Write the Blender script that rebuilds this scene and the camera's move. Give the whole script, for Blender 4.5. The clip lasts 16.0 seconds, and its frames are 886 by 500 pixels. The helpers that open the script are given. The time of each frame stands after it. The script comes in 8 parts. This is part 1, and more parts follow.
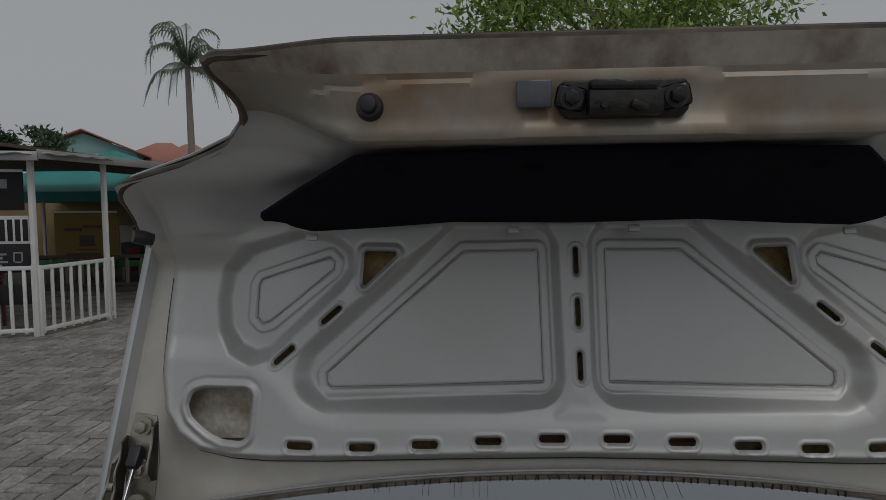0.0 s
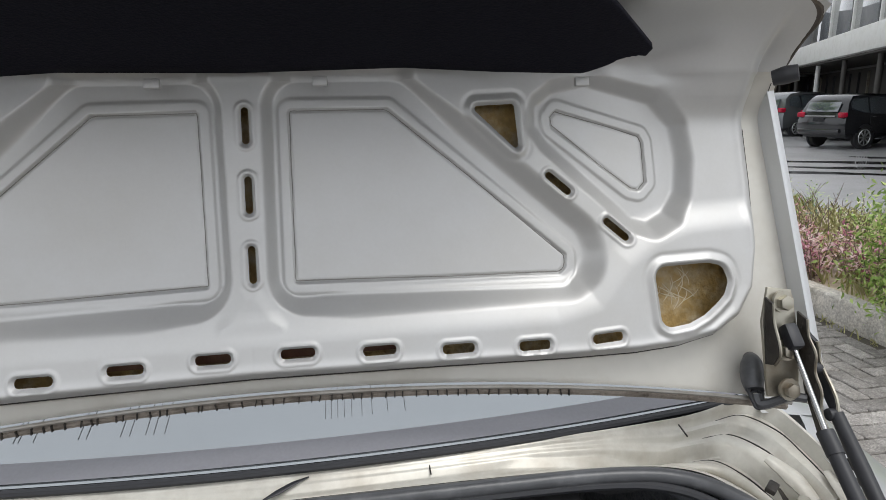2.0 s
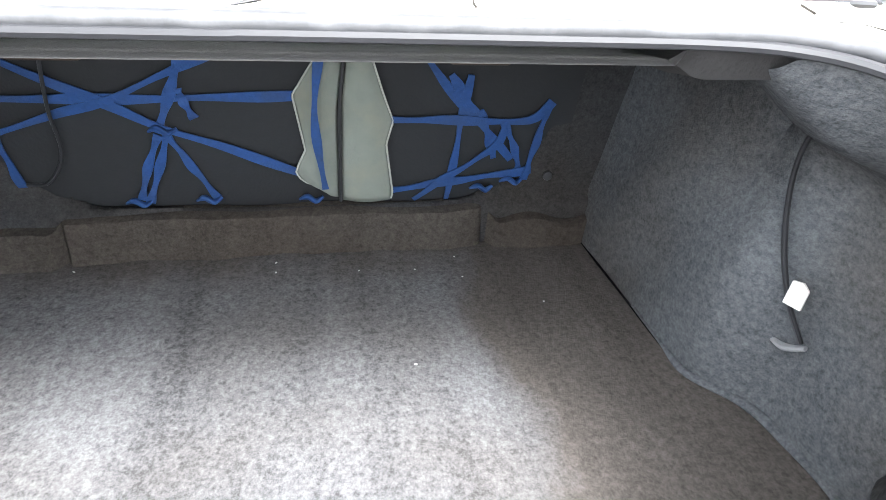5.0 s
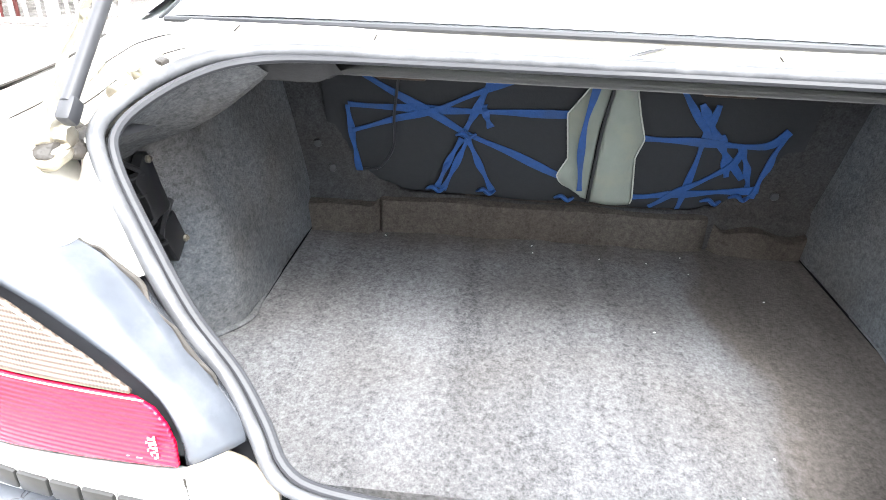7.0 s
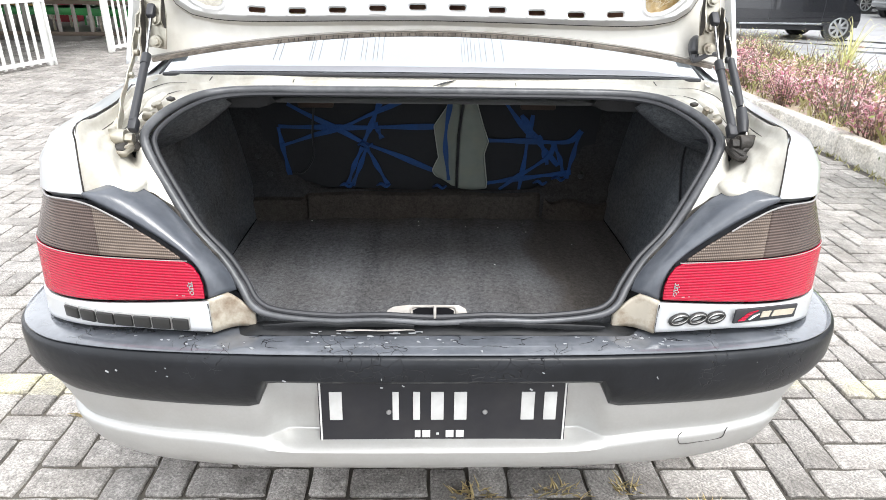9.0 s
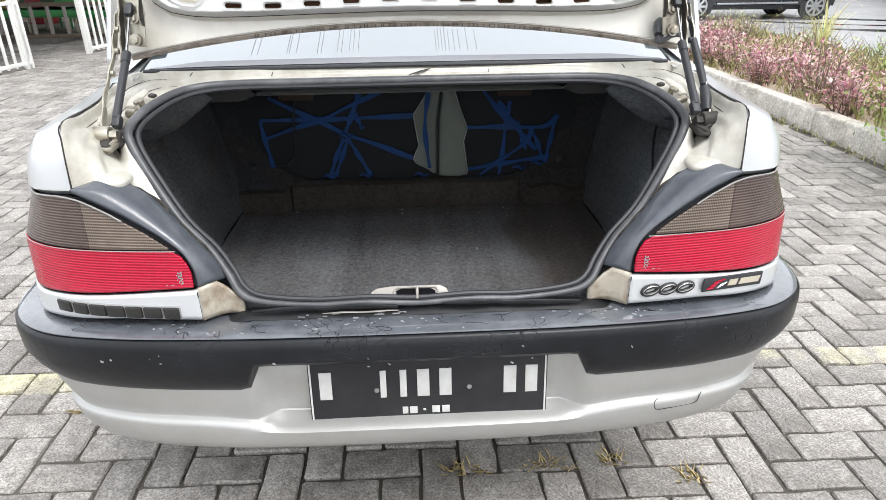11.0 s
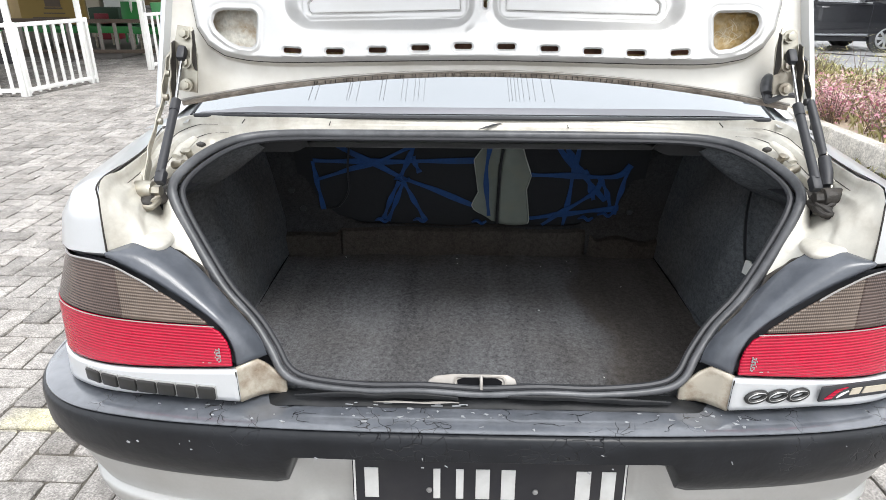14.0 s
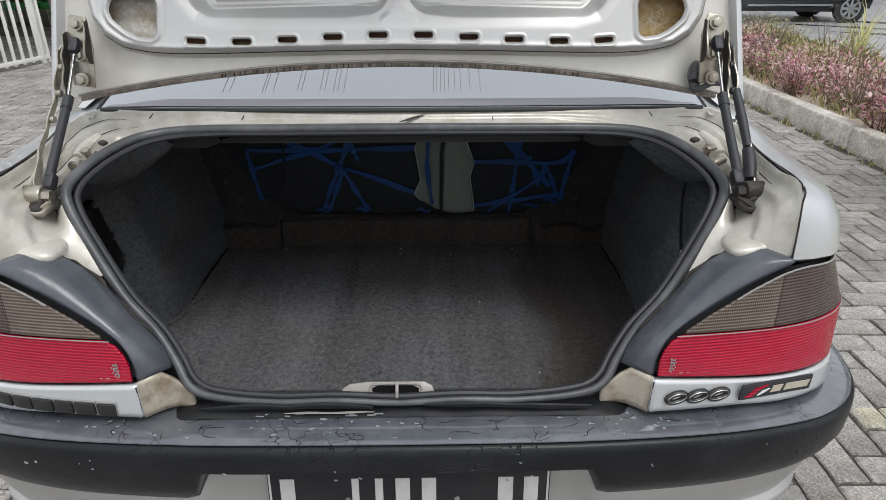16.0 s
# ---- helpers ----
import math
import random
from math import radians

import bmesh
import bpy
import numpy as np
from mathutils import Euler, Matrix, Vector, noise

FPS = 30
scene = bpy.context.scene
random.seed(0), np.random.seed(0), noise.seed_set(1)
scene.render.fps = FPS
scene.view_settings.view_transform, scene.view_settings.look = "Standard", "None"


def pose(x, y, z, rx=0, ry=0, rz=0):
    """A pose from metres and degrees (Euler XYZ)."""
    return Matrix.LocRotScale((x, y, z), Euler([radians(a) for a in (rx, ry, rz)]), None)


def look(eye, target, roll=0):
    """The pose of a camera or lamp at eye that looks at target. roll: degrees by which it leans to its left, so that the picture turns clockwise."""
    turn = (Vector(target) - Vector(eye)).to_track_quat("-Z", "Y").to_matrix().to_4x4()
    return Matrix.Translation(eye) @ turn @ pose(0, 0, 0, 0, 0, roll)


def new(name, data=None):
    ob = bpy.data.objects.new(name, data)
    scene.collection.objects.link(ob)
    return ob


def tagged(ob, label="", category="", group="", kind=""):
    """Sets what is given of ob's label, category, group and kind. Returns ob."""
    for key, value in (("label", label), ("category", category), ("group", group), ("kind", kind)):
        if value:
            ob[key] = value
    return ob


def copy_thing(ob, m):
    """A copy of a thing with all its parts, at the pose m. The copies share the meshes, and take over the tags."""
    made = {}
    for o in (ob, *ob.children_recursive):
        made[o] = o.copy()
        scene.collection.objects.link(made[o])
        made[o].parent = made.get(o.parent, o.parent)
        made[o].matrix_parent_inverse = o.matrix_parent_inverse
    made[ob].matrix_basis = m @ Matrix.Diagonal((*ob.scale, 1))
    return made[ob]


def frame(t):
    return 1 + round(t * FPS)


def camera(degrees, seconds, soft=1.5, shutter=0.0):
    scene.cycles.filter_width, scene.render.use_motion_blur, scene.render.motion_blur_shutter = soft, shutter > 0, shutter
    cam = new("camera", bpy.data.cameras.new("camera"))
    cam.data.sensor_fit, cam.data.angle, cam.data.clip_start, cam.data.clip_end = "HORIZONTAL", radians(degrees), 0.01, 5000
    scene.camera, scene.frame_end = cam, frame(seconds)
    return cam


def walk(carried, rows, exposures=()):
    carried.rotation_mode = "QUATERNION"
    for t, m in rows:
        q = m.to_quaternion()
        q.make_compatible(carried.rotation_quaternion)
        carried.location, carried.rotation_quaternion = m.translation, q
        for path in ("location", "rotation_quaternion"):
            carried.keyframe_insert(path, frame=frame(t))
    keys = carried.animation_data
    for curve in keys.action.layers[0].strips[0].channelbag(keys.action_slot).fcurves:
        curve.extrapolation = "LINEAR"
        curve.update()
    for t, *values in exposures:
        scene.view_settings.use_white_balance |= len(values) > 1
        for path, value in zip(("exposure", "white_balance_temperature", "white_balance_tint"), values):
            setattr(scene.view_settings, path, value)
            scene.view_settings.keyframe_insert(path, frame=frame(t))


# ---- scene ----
cam = camera(70.9, 16.0, soft=0.8)
PATH = [
    (0, (-0.130, -0.348, 1.444), (-0.220, 1.645, 1.300), -0.29),
    (0.5, (-0.082, -0.276, 1.446), (-0.162, 1.718, 1.312), 0.97),
    (1, (-0.012, -0.206, 1.445), (0.023, 1.782, 1.229), 0.05),
    (1.5, (0.053, -0.176, 1.431), (0.236, 1.787, 1.094), -0.15),
    (2, (0.091, -0.182, 1.392), (0.385, 1.743, 0.936), -0.78),
    (2.5, (0.102, -0.191, 1.338), (0.470, 1.651, 0.651), 0.31),
    (3, (0.100, -0.188, 1.269), (0.543, 1.522, 0.332), 1.79),
    (5.3, (0.025, -0.072, 1.086), (0.357, 1.651, 0.125), 4.93),
    (5.5, (-0.020, -0.069, 1.093), (0.191, 1.671, 0.129), 4.68),
    (6, (-0.093, -0.103, 1.102), (-0.215, 1.664, 0.172), 2.64),
    (6.5, (-0.133, -0.173, 1.111), (-0.375, 1.578, 0.175), 1.59),
    (7, (-0.138, -0.338, 1.142), (-0.271, 1.433, 0.222), 2.75),
    (7.5, (-0.084, -0.482, 1.161), (-0.094, 1.299, 0.250), 1.62),
    (8, (-0.001, -0.624, 1.172), (-0.074, 1.149, 0.250), 0.91),
    (8.5, (0.018, -0.744, 1.204), (-0.080, 1.044, 0.313), 0.78),
    (9, (-0.017, -0.882, 1.238), (0.043, 0.940, 0.414), 1.54),
    (9.5, (-0.051, -1.002, 1.253), (0.095, 0.834, 0.474), 1.21),
    (9.7, (-0.060, -1.032, 1.251), (0.099, 0.807, 0.481), 1.43),
    (11.8, (0.083, -0.829, 1.216), (0.100, 0.965, 0.331), -1.54),
    (12, (0.108, -0.808, 1.193), (0.090, 0.992, 0.322), -1.35),
    (12.5, (0.143, -0.752, 1.196), (0.059, 1.038, 0.308), -1.70),
    (13, (0.057, -0.741, 1.220), (-0.035, 1.070, 0.376), -1.33),
    (13.5, (-0.050, -0.759, 1.241), (-0.220, 1.072, 0.454), -1.38),
    (14, (-0.043, -0.766, 1.275), (-0.080, 1.069, 0.481), 0.78),
    (14.5, (-0.001, -0.763, 1.335), (0.049, 1.086, 0.574), 2.57),
    (15, (0.027, -0.763, 1.352), (0.039, 1.059, 0.527), 0.31),
    (15.5, (0.042, -0.746, 1.318), (0.087, 1.045, 0.430), 0.07),
    (16, (0.053, -0.711, 1.296), (0.089, 1.091, 0.431), 0.55),
]

EXPOSURES = [(0.0, -1.65), (0.25, -0.8), (0.5, -0.05), (1.0, 0.46), (1.5, 0.40), (2.0, 0.1), (2.5, -0.1), (3.0, -0.1), (3.2, 0.0), (5.3, 3.55), (6.5, 3.55),
             (7.5, 2.75), (8.0, 2.24), (8.5, 1.76), (9.0, 1.37), (9.7, 0.98), (12.0, 1.1), (13.0, 1.32), (14.0, 1.05), (15.0, 0.75), (15.5, 0.6), (16.0, 0.15)]
walk(cam, [(t, look(eye, target, roll)) for t, eye, target, roll in PATH], EXPOSURES)

# ---- light ----
world = bpy.data.worlds.new("overcast")
scene.world = world
world.use_nodes = True
wn, wl = world.node_tree.nodes, world.node_tree.links
sky = wn.new("ShaderNodeTexSky")
sky.sky_type, sky.sun_disc = "NISHITA", False
sky.sun_elevation, sky.sun_rotation = radians(60), radians(149)
sky.dust_density, sky.air_density = 4.0, 1.0
pale = wn.new("ShaderNodeHueSaturation")
pale.inputs["Saturation"].default_value = 0.12
cloud = wn.new("ShaderNodeMixRGB")
cloud.inputs["Fac"].default_value = 0.72
cloud.inputs["Color2"].default_value = (8.5, 8.8, 9.3, 1)
wl.new(sky.outputs[0], pale.inputs["Color"])
wl.new(pale.outputs[0], cloud.inputs["Color1"])
wl.new(cloud.outputs[0], wn["Background"].inputs["Color"])
wn["Background"].inputs["Strength"].default_value = 0.13
sun_data = bpy.data.lights.new("sun", "SUN")
sun_data.energy, sun_data.angle, sun_data.color = 1.2, radians(25), (1.0, 0.985, 0.96)
sun = new("sun", sun_data)
sun.matrix_world = look((0, 0, 0), (-0.30, 0.5, -1.0))


# ---- materials ----
def shader(name, base, rough=0.6, metal=0.0, vary=0.12, scale=30.0, stain=None, stain_scale=4.0, stain_amount=0.0,
           bump=0.0, bump_scale=200.0, random_tint=0.0, coat=0.0, spec=0.5):
    """Base colour with fine grain, larger stains, relief and a little difference from object to object."""
    m = bpy.data.materials.new(name)
    m.use_nodes = True
    n, l = m.node_tree.nodes, m.node_tree.links
    b = n["Principled BSDF"]
    b.inputs["Roughness"].default_value, b.inputs["Metallic"].default_value = rough, metal
    b.inputs["Coat Weight"].default_value = coat
    b.inputs["Specular IOR Level"].default_value = spec
    co = n.new("ShaderNodeTexCoord")
    grain = n.new("ShaderNodeTexNoise")
    grain.inputs["Scale"].default_value, grain.inputs["Detail"].default_value = scale, 5
    l.new(co.outputs["Object"], grain.inputs["Vector"])
    ramp = n.new("ShaderNodeMixRGB")
    lo, hi = [c * (1 - vary) for c in base], [min(1, c * (1 + vary)) for c in base]
    ramp.inputs["Color1"].default_value, ramp.inputs["Color2"].default_value = (*lo, 1), (*hi, 1)
    l.new(grain.outputs["Fac"], ramp.inputs["Fac"])
    out = ramp.outputs[0]
    if stain:
        big = n.new("ShaderNodeTexNoise")
        big.inputs["Scale"].default_value, big.inputs["Detail"].default_value, big.inputs["Roughness"].default_value = stain_scale, 6, 0.62
        l.new(co.outputs["Object"], big.inputs["Vector"])
        cut = n.new("ShaderNodeMapRange")
        cut.inputs["From Min"].default_value, cut.inputs["From Max"].default_value = 0.45, 0.72
        cut.inputs["To Max"].default_value = stain_amount
        l.new(big.outputs["Fac"], cut.inputs["Value"])
        mix = n.new("ShaderNodeMixRGB")
        mix.inputs["Color2"].default_value = (*stain, 1)
        l.new(cut.outputs[0], mix.inputs["Fac"])
        l.new(out, mix.inputs["Color1"])
        out = mix.outputs[0]
    if random_tint:
        info, hsv, rng = n.new("ShaderNodeObjectInfo"), n.new("ShaderNodeHueSaturation"), n.new("ShaderNodeMapRange")
        rng.inputs["To Min"].default_value, rng.inputs["To Max"].default_value = 1 - random_tint, 1 + random_tint
        l.new(info.outputs["Random"], rng.inputs["Value"])
        l.new(rng.outputs[0], hsv.inputs["Value"])
        l.new(out, hsv.inputs["Color"])
        out = hsv.outputs[0]
    l.new(out, b.inputs["Base Color"])
    if bump:
        rel, bp = n.new("ShaderNodeTexNoise"), n.new("ShaderNodeBump")
        rel.inputs["Scale"].default_value, rel.inputs["Detail"].default_value = bump_scale, 4
        bp.inputs["Strength"].default_value, bp.inputs["Distance"].default_value = bump, 0.004
        l.new(co.outputs["Object"], rel.inputs["Vector"])
        l.new(rel.outputs["Fac"], bp.inputs["Height"])
        l.new(bp.outputs[0], b.inputs["Normal"])
    return m


def carpet(name, dark, light, brown, amount, wet_side=None):
    """Felted boot carpet: light and dark fibres, faint combed stripes, brown damp stains; one damp side of the floor from x = wet_side on."""
    m = shader(name, light, 0.95, 0, 0.0, spec=0.1)
    n, l = m.node_tree.nodes, m.node_tree.links
    b, co = n["Principled BSDF"], n["Texture Coordinate"]

    def tex(scale, detail, rough, stretch):
        t, mp = n.new("ShaderNodeTexNoise"), n.new("ShaderNodeMapping")
        t.inputs["Scale"].default_value, t.inputs["Detail"].default_value, t.inputs["Roughness"].default_value = scale, detail, rough
        mp.inputs["Scale"].default_value = stretch
        l.new(co.outputs["Object"], mp.inputs["Vector"])
        l.new(mp.outputs[0], t.inputs["Vector"])
        return t.outputs["Fac"]

    def math_node(op, a, c):
        k = n.new("ShaderNodeMath")
        k.operation = op
        for i, v in enumerate((a, c)):
            if isinstance(v, float):
                k.inputs[i].default_value = v
            else:
                l.new(v, k.inputs[i])
        return k.outputs[0]

    fib, tuft, mid = tex(260, 4, 0.75, (0.95, 0.8, 1.0)), tex(105, 3, 0.6, (0.9, 0.75, 1.0)), tex(9, 4, 0.5, (1.7, 0.12, 0.6))
    both = math_node("ADD", math_node("MULTIPLY", fib, 0.6), math_node("MULTIPLY", tuft, 0.4))
    total = math_node("ADD", both, math_node("MULTIPLY", mid, 0.26))
    ramp = n.new("ShaderNodeValToRGB")
    ramp.color_ramp.elements[0].position, ramp.color_ramp.elements[0].color = 0.48, (*dark, 1)
    ramp.color_ramp.elements[1].position, ramp.color_ramp.elements[1].color = 0.80, (*light, 1)
    l.new(total, ramp.inputs["Fac"])
    cut, mix = n.new("ShaderNodeMapRange"), n.new("ShaderNodeMixRGB")
    cut.inputs["From Min"].default_value, cut.inputs["From Max"].default_value, cut.inputs["To Max"].default_value = 0.42, 0.66, amount
    stain = tex(3.2, 6, 0.5, (1, 1, 1))
    l.new(stain, cut.inputs["Value"])
    fac = cut.outputs[0]
    if wet_side is not None:
        sep, edge = n.new("ShaderNodeSeparateXYZ"), n.new("ShaderNodeMapRange")
        l.new(co.outputs["Object"], sep.inputs[0])
        ragged = math_node("ADD", sep.outputs["X"], math_node("MULTIPLY", tex(7, 5, 0.6, (1, 0.5, 1)), 0.22))
        edge.inputs["From Min"].default_value, edge.inputs["From Max"].default_value, edge.inputs["To Max"].default_value = wet_side + 0.085, wet_side + 0.16, 0.85
        l.new(ragged, edge.inputs["Value"])
        far = n.new("ShaderNodeMapRange")
        far.inputs["From Min"].default_value, far.inputs["From Max"].default_value, far.inputs["To Max"].default_value = 0.92, 1.06, 0.8
        l.new(math_node("ADD", sep.outputs["Y"], math_node("MULTIPLY", tex(6, 4, 0.6, (1, 1, 1)), 0.25)), far.inputs["Value"])
        fac = math_node("MAXIMUM", math_node("MAXIMUM", fac, edge.outputs[0]), far.outputs[0])
    l.new(fac, mix.inputs["Fac"])
    l.new(ramp.outputs[0], mix.inputs["Color1"])
    soak = n.new("ShaderNodeMixRGB")
    soak.blend_type, soak.inputs["Fac"].default_value = "MULTIPLY", 0.55
    grey = n.new("ShaderNodeMapRange")
    grey.inputs["From Min"].default_value, grey.inputs["From Max"].default_value, grey.inputs["To Min"].default_value, grey.inputs["To Max"].default_value = 0.5, 0.78, 0.45, 1.7
    l.new(total, grey.inputs["Value"])
    soak.inputs["Color1"].default_value = (*brown, 1)
    l.new(grey.outputs[0], soak.inputs["Color2"])
    l.new(soak.outputs[0], mix.inputs["Color2"])
    l.new(mix.outputs[0], b.inputs["Base Color"])
    bp = n.new("ShaderNodeBump")
    bp.inputs["Strength"].default_value, bp.inputs["Distance"].default_value = 0.8, 0.004
    l.new(both, bp.inputs["Height"])
    l.new(bp.outputs[0], b.inputs["Normal"])
    return m


def lens(name, colour, rib, alpha, grid=0):
    """Moulded lamp plastic with fine horizontal ribs over a pale reflector."""
    m = shader(name, colour, 0.20, 0, 0.10, 60, [c * 1.3 for c in colour], 11, 0.5, spec=0.40)
    n, l = m.node_tree.nodes, m.node_tree.links
    b, co = n["Principled BSDF"], n["Texture Coordinate"]
    wave, bp, mix = n.new("ShaderNodeTexWave"), n.new("ShaderNodeBump"), n.new("ShaderNodeMixRGB")
    wave.bands_direction = "Z"
    wave.inputs["Scale"].default_value, wave.inputs["Distortion"].default_value = rib, 0.0
    l.new(co.outputs["Object"], wave.inputs["Vector"])
    l.new(wave.outputs["Fac"], bp.inputs["Height"])
    bp.inputs["Strength"].default_value, bp.inputs["Distance"].default_value = 0.6, 0.0015
    l.new(bp.outputs[0], b.inputs["Normal"])
    mix.blend_type = "MULTIPLY"
    mix.inputs["Fac"].default_value = alpha
    l.new(b.inputs["Base Color"].links[0].from_socket, mix.inputs["Color1"])
    l.new(wave.outputs["Color"], mix.inputs["Color2"])
    l.new(mix.outputs[0], b.inputs["Base Color"])
    if grid:                                     # fine upright flutes of the reflector, stronger here and there
        flute, patch, gain, cross = n.new("ShaderNodeTexWave"), n.new("ShaderNodeTexNoise"), n.new("ShaderNodeMapRange"), n.new("ShaderNodeMixRGB")
        flute.bands_direction = "X"
        flute.inputs["Scale"].default_value = grid
        patch.inputs["Scale"].default_value = 14
        gain.inputs["From Min"].default_value, gain.inputs["From Max"].default_value = 0.40, 0.62
        gain.inputs["To Min"].default_value, gain.inputs["To Max"].default_value = 0.02, 0.45
        for t in (flute, patch):
            l.new(co.outputs["Object"], t.inputs["Vector"])
        l.new(patch.outputs["Fac"], gain.inputs["Value"])
        cross.blend_type = "MULTIPLY"
        l.new(gain.outputs[0], cross.inputs["Fac"])
        l.new(mix.outputs[0], cross.inputs["Color1"])
        l.new(flute.outputs["Color"], cross.inputs["Color2"])
        l.new(cross.outputs[0], b.inputs["Base Color"])
    return m


PAINT = shader("silver_white_paint", (0.56, 0.575, 0.59), 0.28, 0.3, 0.03, 400, (0.42, 0.40, 0.35), 3.0, 0.25, coat=0.5)
INNER = shader("lid_inner_paint", (0.545, 0.545, 0.54), 0.44, 0.45, 0.03, 300, (0.36, 0.33, 0.27), 5.0, 0.22)
BEIGE = shader("aged_beige_paint", (0.58, 0.56, 0.50), 0.32, 0.2, 0.08, 60, (0.26, 0.21, 0.15), 18.0, 0.45)
WAX = shader("cavity_wax", (0.42, 0.28, 0.10), 0.5, 0, 0.45, 130, (0.68, 0.60, 0.44), 42.0, 0.75, bump=0.9, bump_scale=120)
WAX_PALE = shader("pale_cavity_wax", (0.60, 0.58, 0.51), 0.5, 0, 0.4, 160, (0.30, 0.19, 0.08), 34.0, 0.9, bump=0.5, bump_scale=90)
RUBBER = shader("weathered_rubber", (0.062, 0.064, 0.069), 0.36, 0, 0.25, 50, (0.17, 0.175, 0.185), 16, 0.6, bump=0.15, bump_scale=70)
BLACK = shader("black_plastic", (0.025, 0.026, 0.03), 0.5, 0, 0.2, 80)
SLATE = shader("slate_grey_plastic", (0.070, 0.077, 0.090), 0.22, 0, 0.2, 40, (0.15, 0.16, 0.18), 9, 0.6, bump=0.12, bump_scale=60)
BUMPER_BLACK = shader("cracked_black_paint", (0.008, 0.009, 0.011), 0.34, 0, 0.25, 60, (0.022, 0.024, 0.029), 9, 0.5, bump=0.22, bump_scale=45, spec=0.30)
SILL = shader("black_sill_paint", (0.010, 0.011, 0.012), 0.5, 0, 0.3, 60, (0.03, 0.03, 0.034), 12, 0.5, bump=0.3, bump_scale=60, spec=0.25)
GRIME_SHADE = shader("dark_grime_and_shade", (0.022, 0.019, 0.016), 0.6, 0, 0.5, 40, (0.075, 0.062, 0.05), 30, 0.6, bump=0.7, bump_scale=90)
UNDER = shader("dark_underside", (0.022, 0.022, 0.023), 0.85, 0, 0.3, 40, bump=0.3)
SKIRT = shader("dusty_silver_skirt", (0.43, 0.43, 0.42), 0.36, 0.55, 0.05, 200, (0.30, 0.28, 0.25), 4.0, 0.4)
FELT = shader("black_felt", (0.012, 0.012, 0.018), 0.95, 0, 0.25, 220, spec=0.1, bump=0.4, bump_scale=400)
RED = lens("red_lens", (0.43, 0.003, 0.030), 64, 0.20)
SMOKED = lens("smoked_lens", (0.120, 0.084, 0.072), 64, 0.55, 95)
AMBER = lens("clear_lens", (0.205, 0.158, 0.128), 64, 0.52, 95)
STEEL = shader("dirty_zinc", (0.40, 0.38, 0.32), 0.35, 0.8, 0.15, 90, (0.16, 0.11, 0.07), 14, 0.7)
CHROME = shader("bright_rod", (0.36, 0.36, 0.36), 0.22, 1.0, 0.03, 50)
HOUSING = shader("black_housing_plastic", (0.010, 0.010, 0.011), 0.38, 0, 0.2, 60)
CHIP = shader("bare_primer_chip", (0.26, 0.27, 0.28), 0.6, 0, 0.3, 90)
WHITE = shader("white_paint", (0.78, 0.78, 0.76), 0.5, 0, 0.05, 60, (0.55, 0.53, 0.48), 4, 0.35)
PLATE = shader("black_plate_paint", (0.016, 0.016, 0.019), 0.5, 0, 0.15, 60, (0.05, 0.047, 0.045), 8, 0.35, spec=0.3)
CRACK = shader("dark_crack", (0.008, 0.008, 0.009), 1.0, 0, 0.1, 20, spec=0.0)
BADGE = shader("dark_chrome_badge", (0.035, 0.035, 0.034), 0.3, 0.4, 0.15, 80)
GLASS = shader("tinted_glass", (0.06, 0.075, 0.085), 0.03, 0.0, 0.03, 10, coat=1.0, spec=1.0)
GLASS.node_tree.nodes["Principled BSDF"].inputs["IOR"].default_value = 1.75
BLUE = shader("blue_webbing", (0.014, 0.062, 0.21), 0.75, 0, 0.25, 120, (0.03, 0.055, 0.12), 16, 0.6, bump=0.4, bump_scale=300)
SEAT = shader("seat_back_board", (0.018, 0.020, 0.023), 0.85, 0, 0.12, 60, bump=0.2)
CLOTH = shader("pale_green_foam", (0.21, 0.235, 0.21), 0.9, 0, 0.10, 40, (0.25, 0.24, 0.17), 10, 0.5, bump=0.2)
RUST = shader("brown_underseal", (0.06, 0.04, 0.03), 0.8, 0, 0.3, 30)
CARPET = carpet("grey_floor_carpet", (0.056, 0.056, 0.060), (0.205, 0.208, 0.217), (0.078, 0.068, 0.060), 0.36, 0.27)
LINING = carpet("grey_side_carpet", (0.055, 0.060, 0.067), (0.156, 0.168, 0.181), (0.078, 0.065, 0.053), 0.5)
# darker twin of the side carpet; the deep boot's shade is in its colour
BULKHEAD = carpet("shaded_bulkhead_carpet", (0.026, 0.027, 0.029), (0.066, 0.068, 0.072), (0.040, 0.034, 0.029), 0.6)
LEDGE = carpet("brown_stained_carpet", (0.036, 0.032, 0.029), (0.088, 0.080, 0.071), (0.046, 0.037, 0.031), 0.7)
CONCRETE = shader("kerb_concrete", (0.58, 0.55, 0.50), 0.9, 0, 0.15, 30, (0.28, 0.25, 0.19), 3, 0.7, bump=0.5, bump_scale=60)
SOIL = shader("planter_soil", (0.47, 0.40, 0.30), 0.95, 0, 0.4, 20, (0.60, 0.56, 0.42), 2, 0.7, bump=0.8, bump_scale=30)
ASPHALT = shader("wet_asphalt", (0.40, 0.40, 0.405), 0.26, 0, 0.3, 60, (0.26, 0.26, 0.265), 0.5, 0.6, bump=0.3, bump_scale=120)
CARBLACK = shader("black_car_paint", (0.014, 0.015, 0.018), 0.20, 0.0, 0.05, 20, coat=0.6, spec=0.5)
# metal-bright panes that put the sky's reflection into the hatchback's windows
SKY_GLASS = shader("sky_pale_glass", (0.62, 0.64, 0.66), 0.05, 0.8, 0.03, 6, coat=0.5)
CARSILVER = shader("silver_car_paint", (0.32, 0.34, 0.36), 0.2, 0.6, 0.03, 20, coat=0.8)
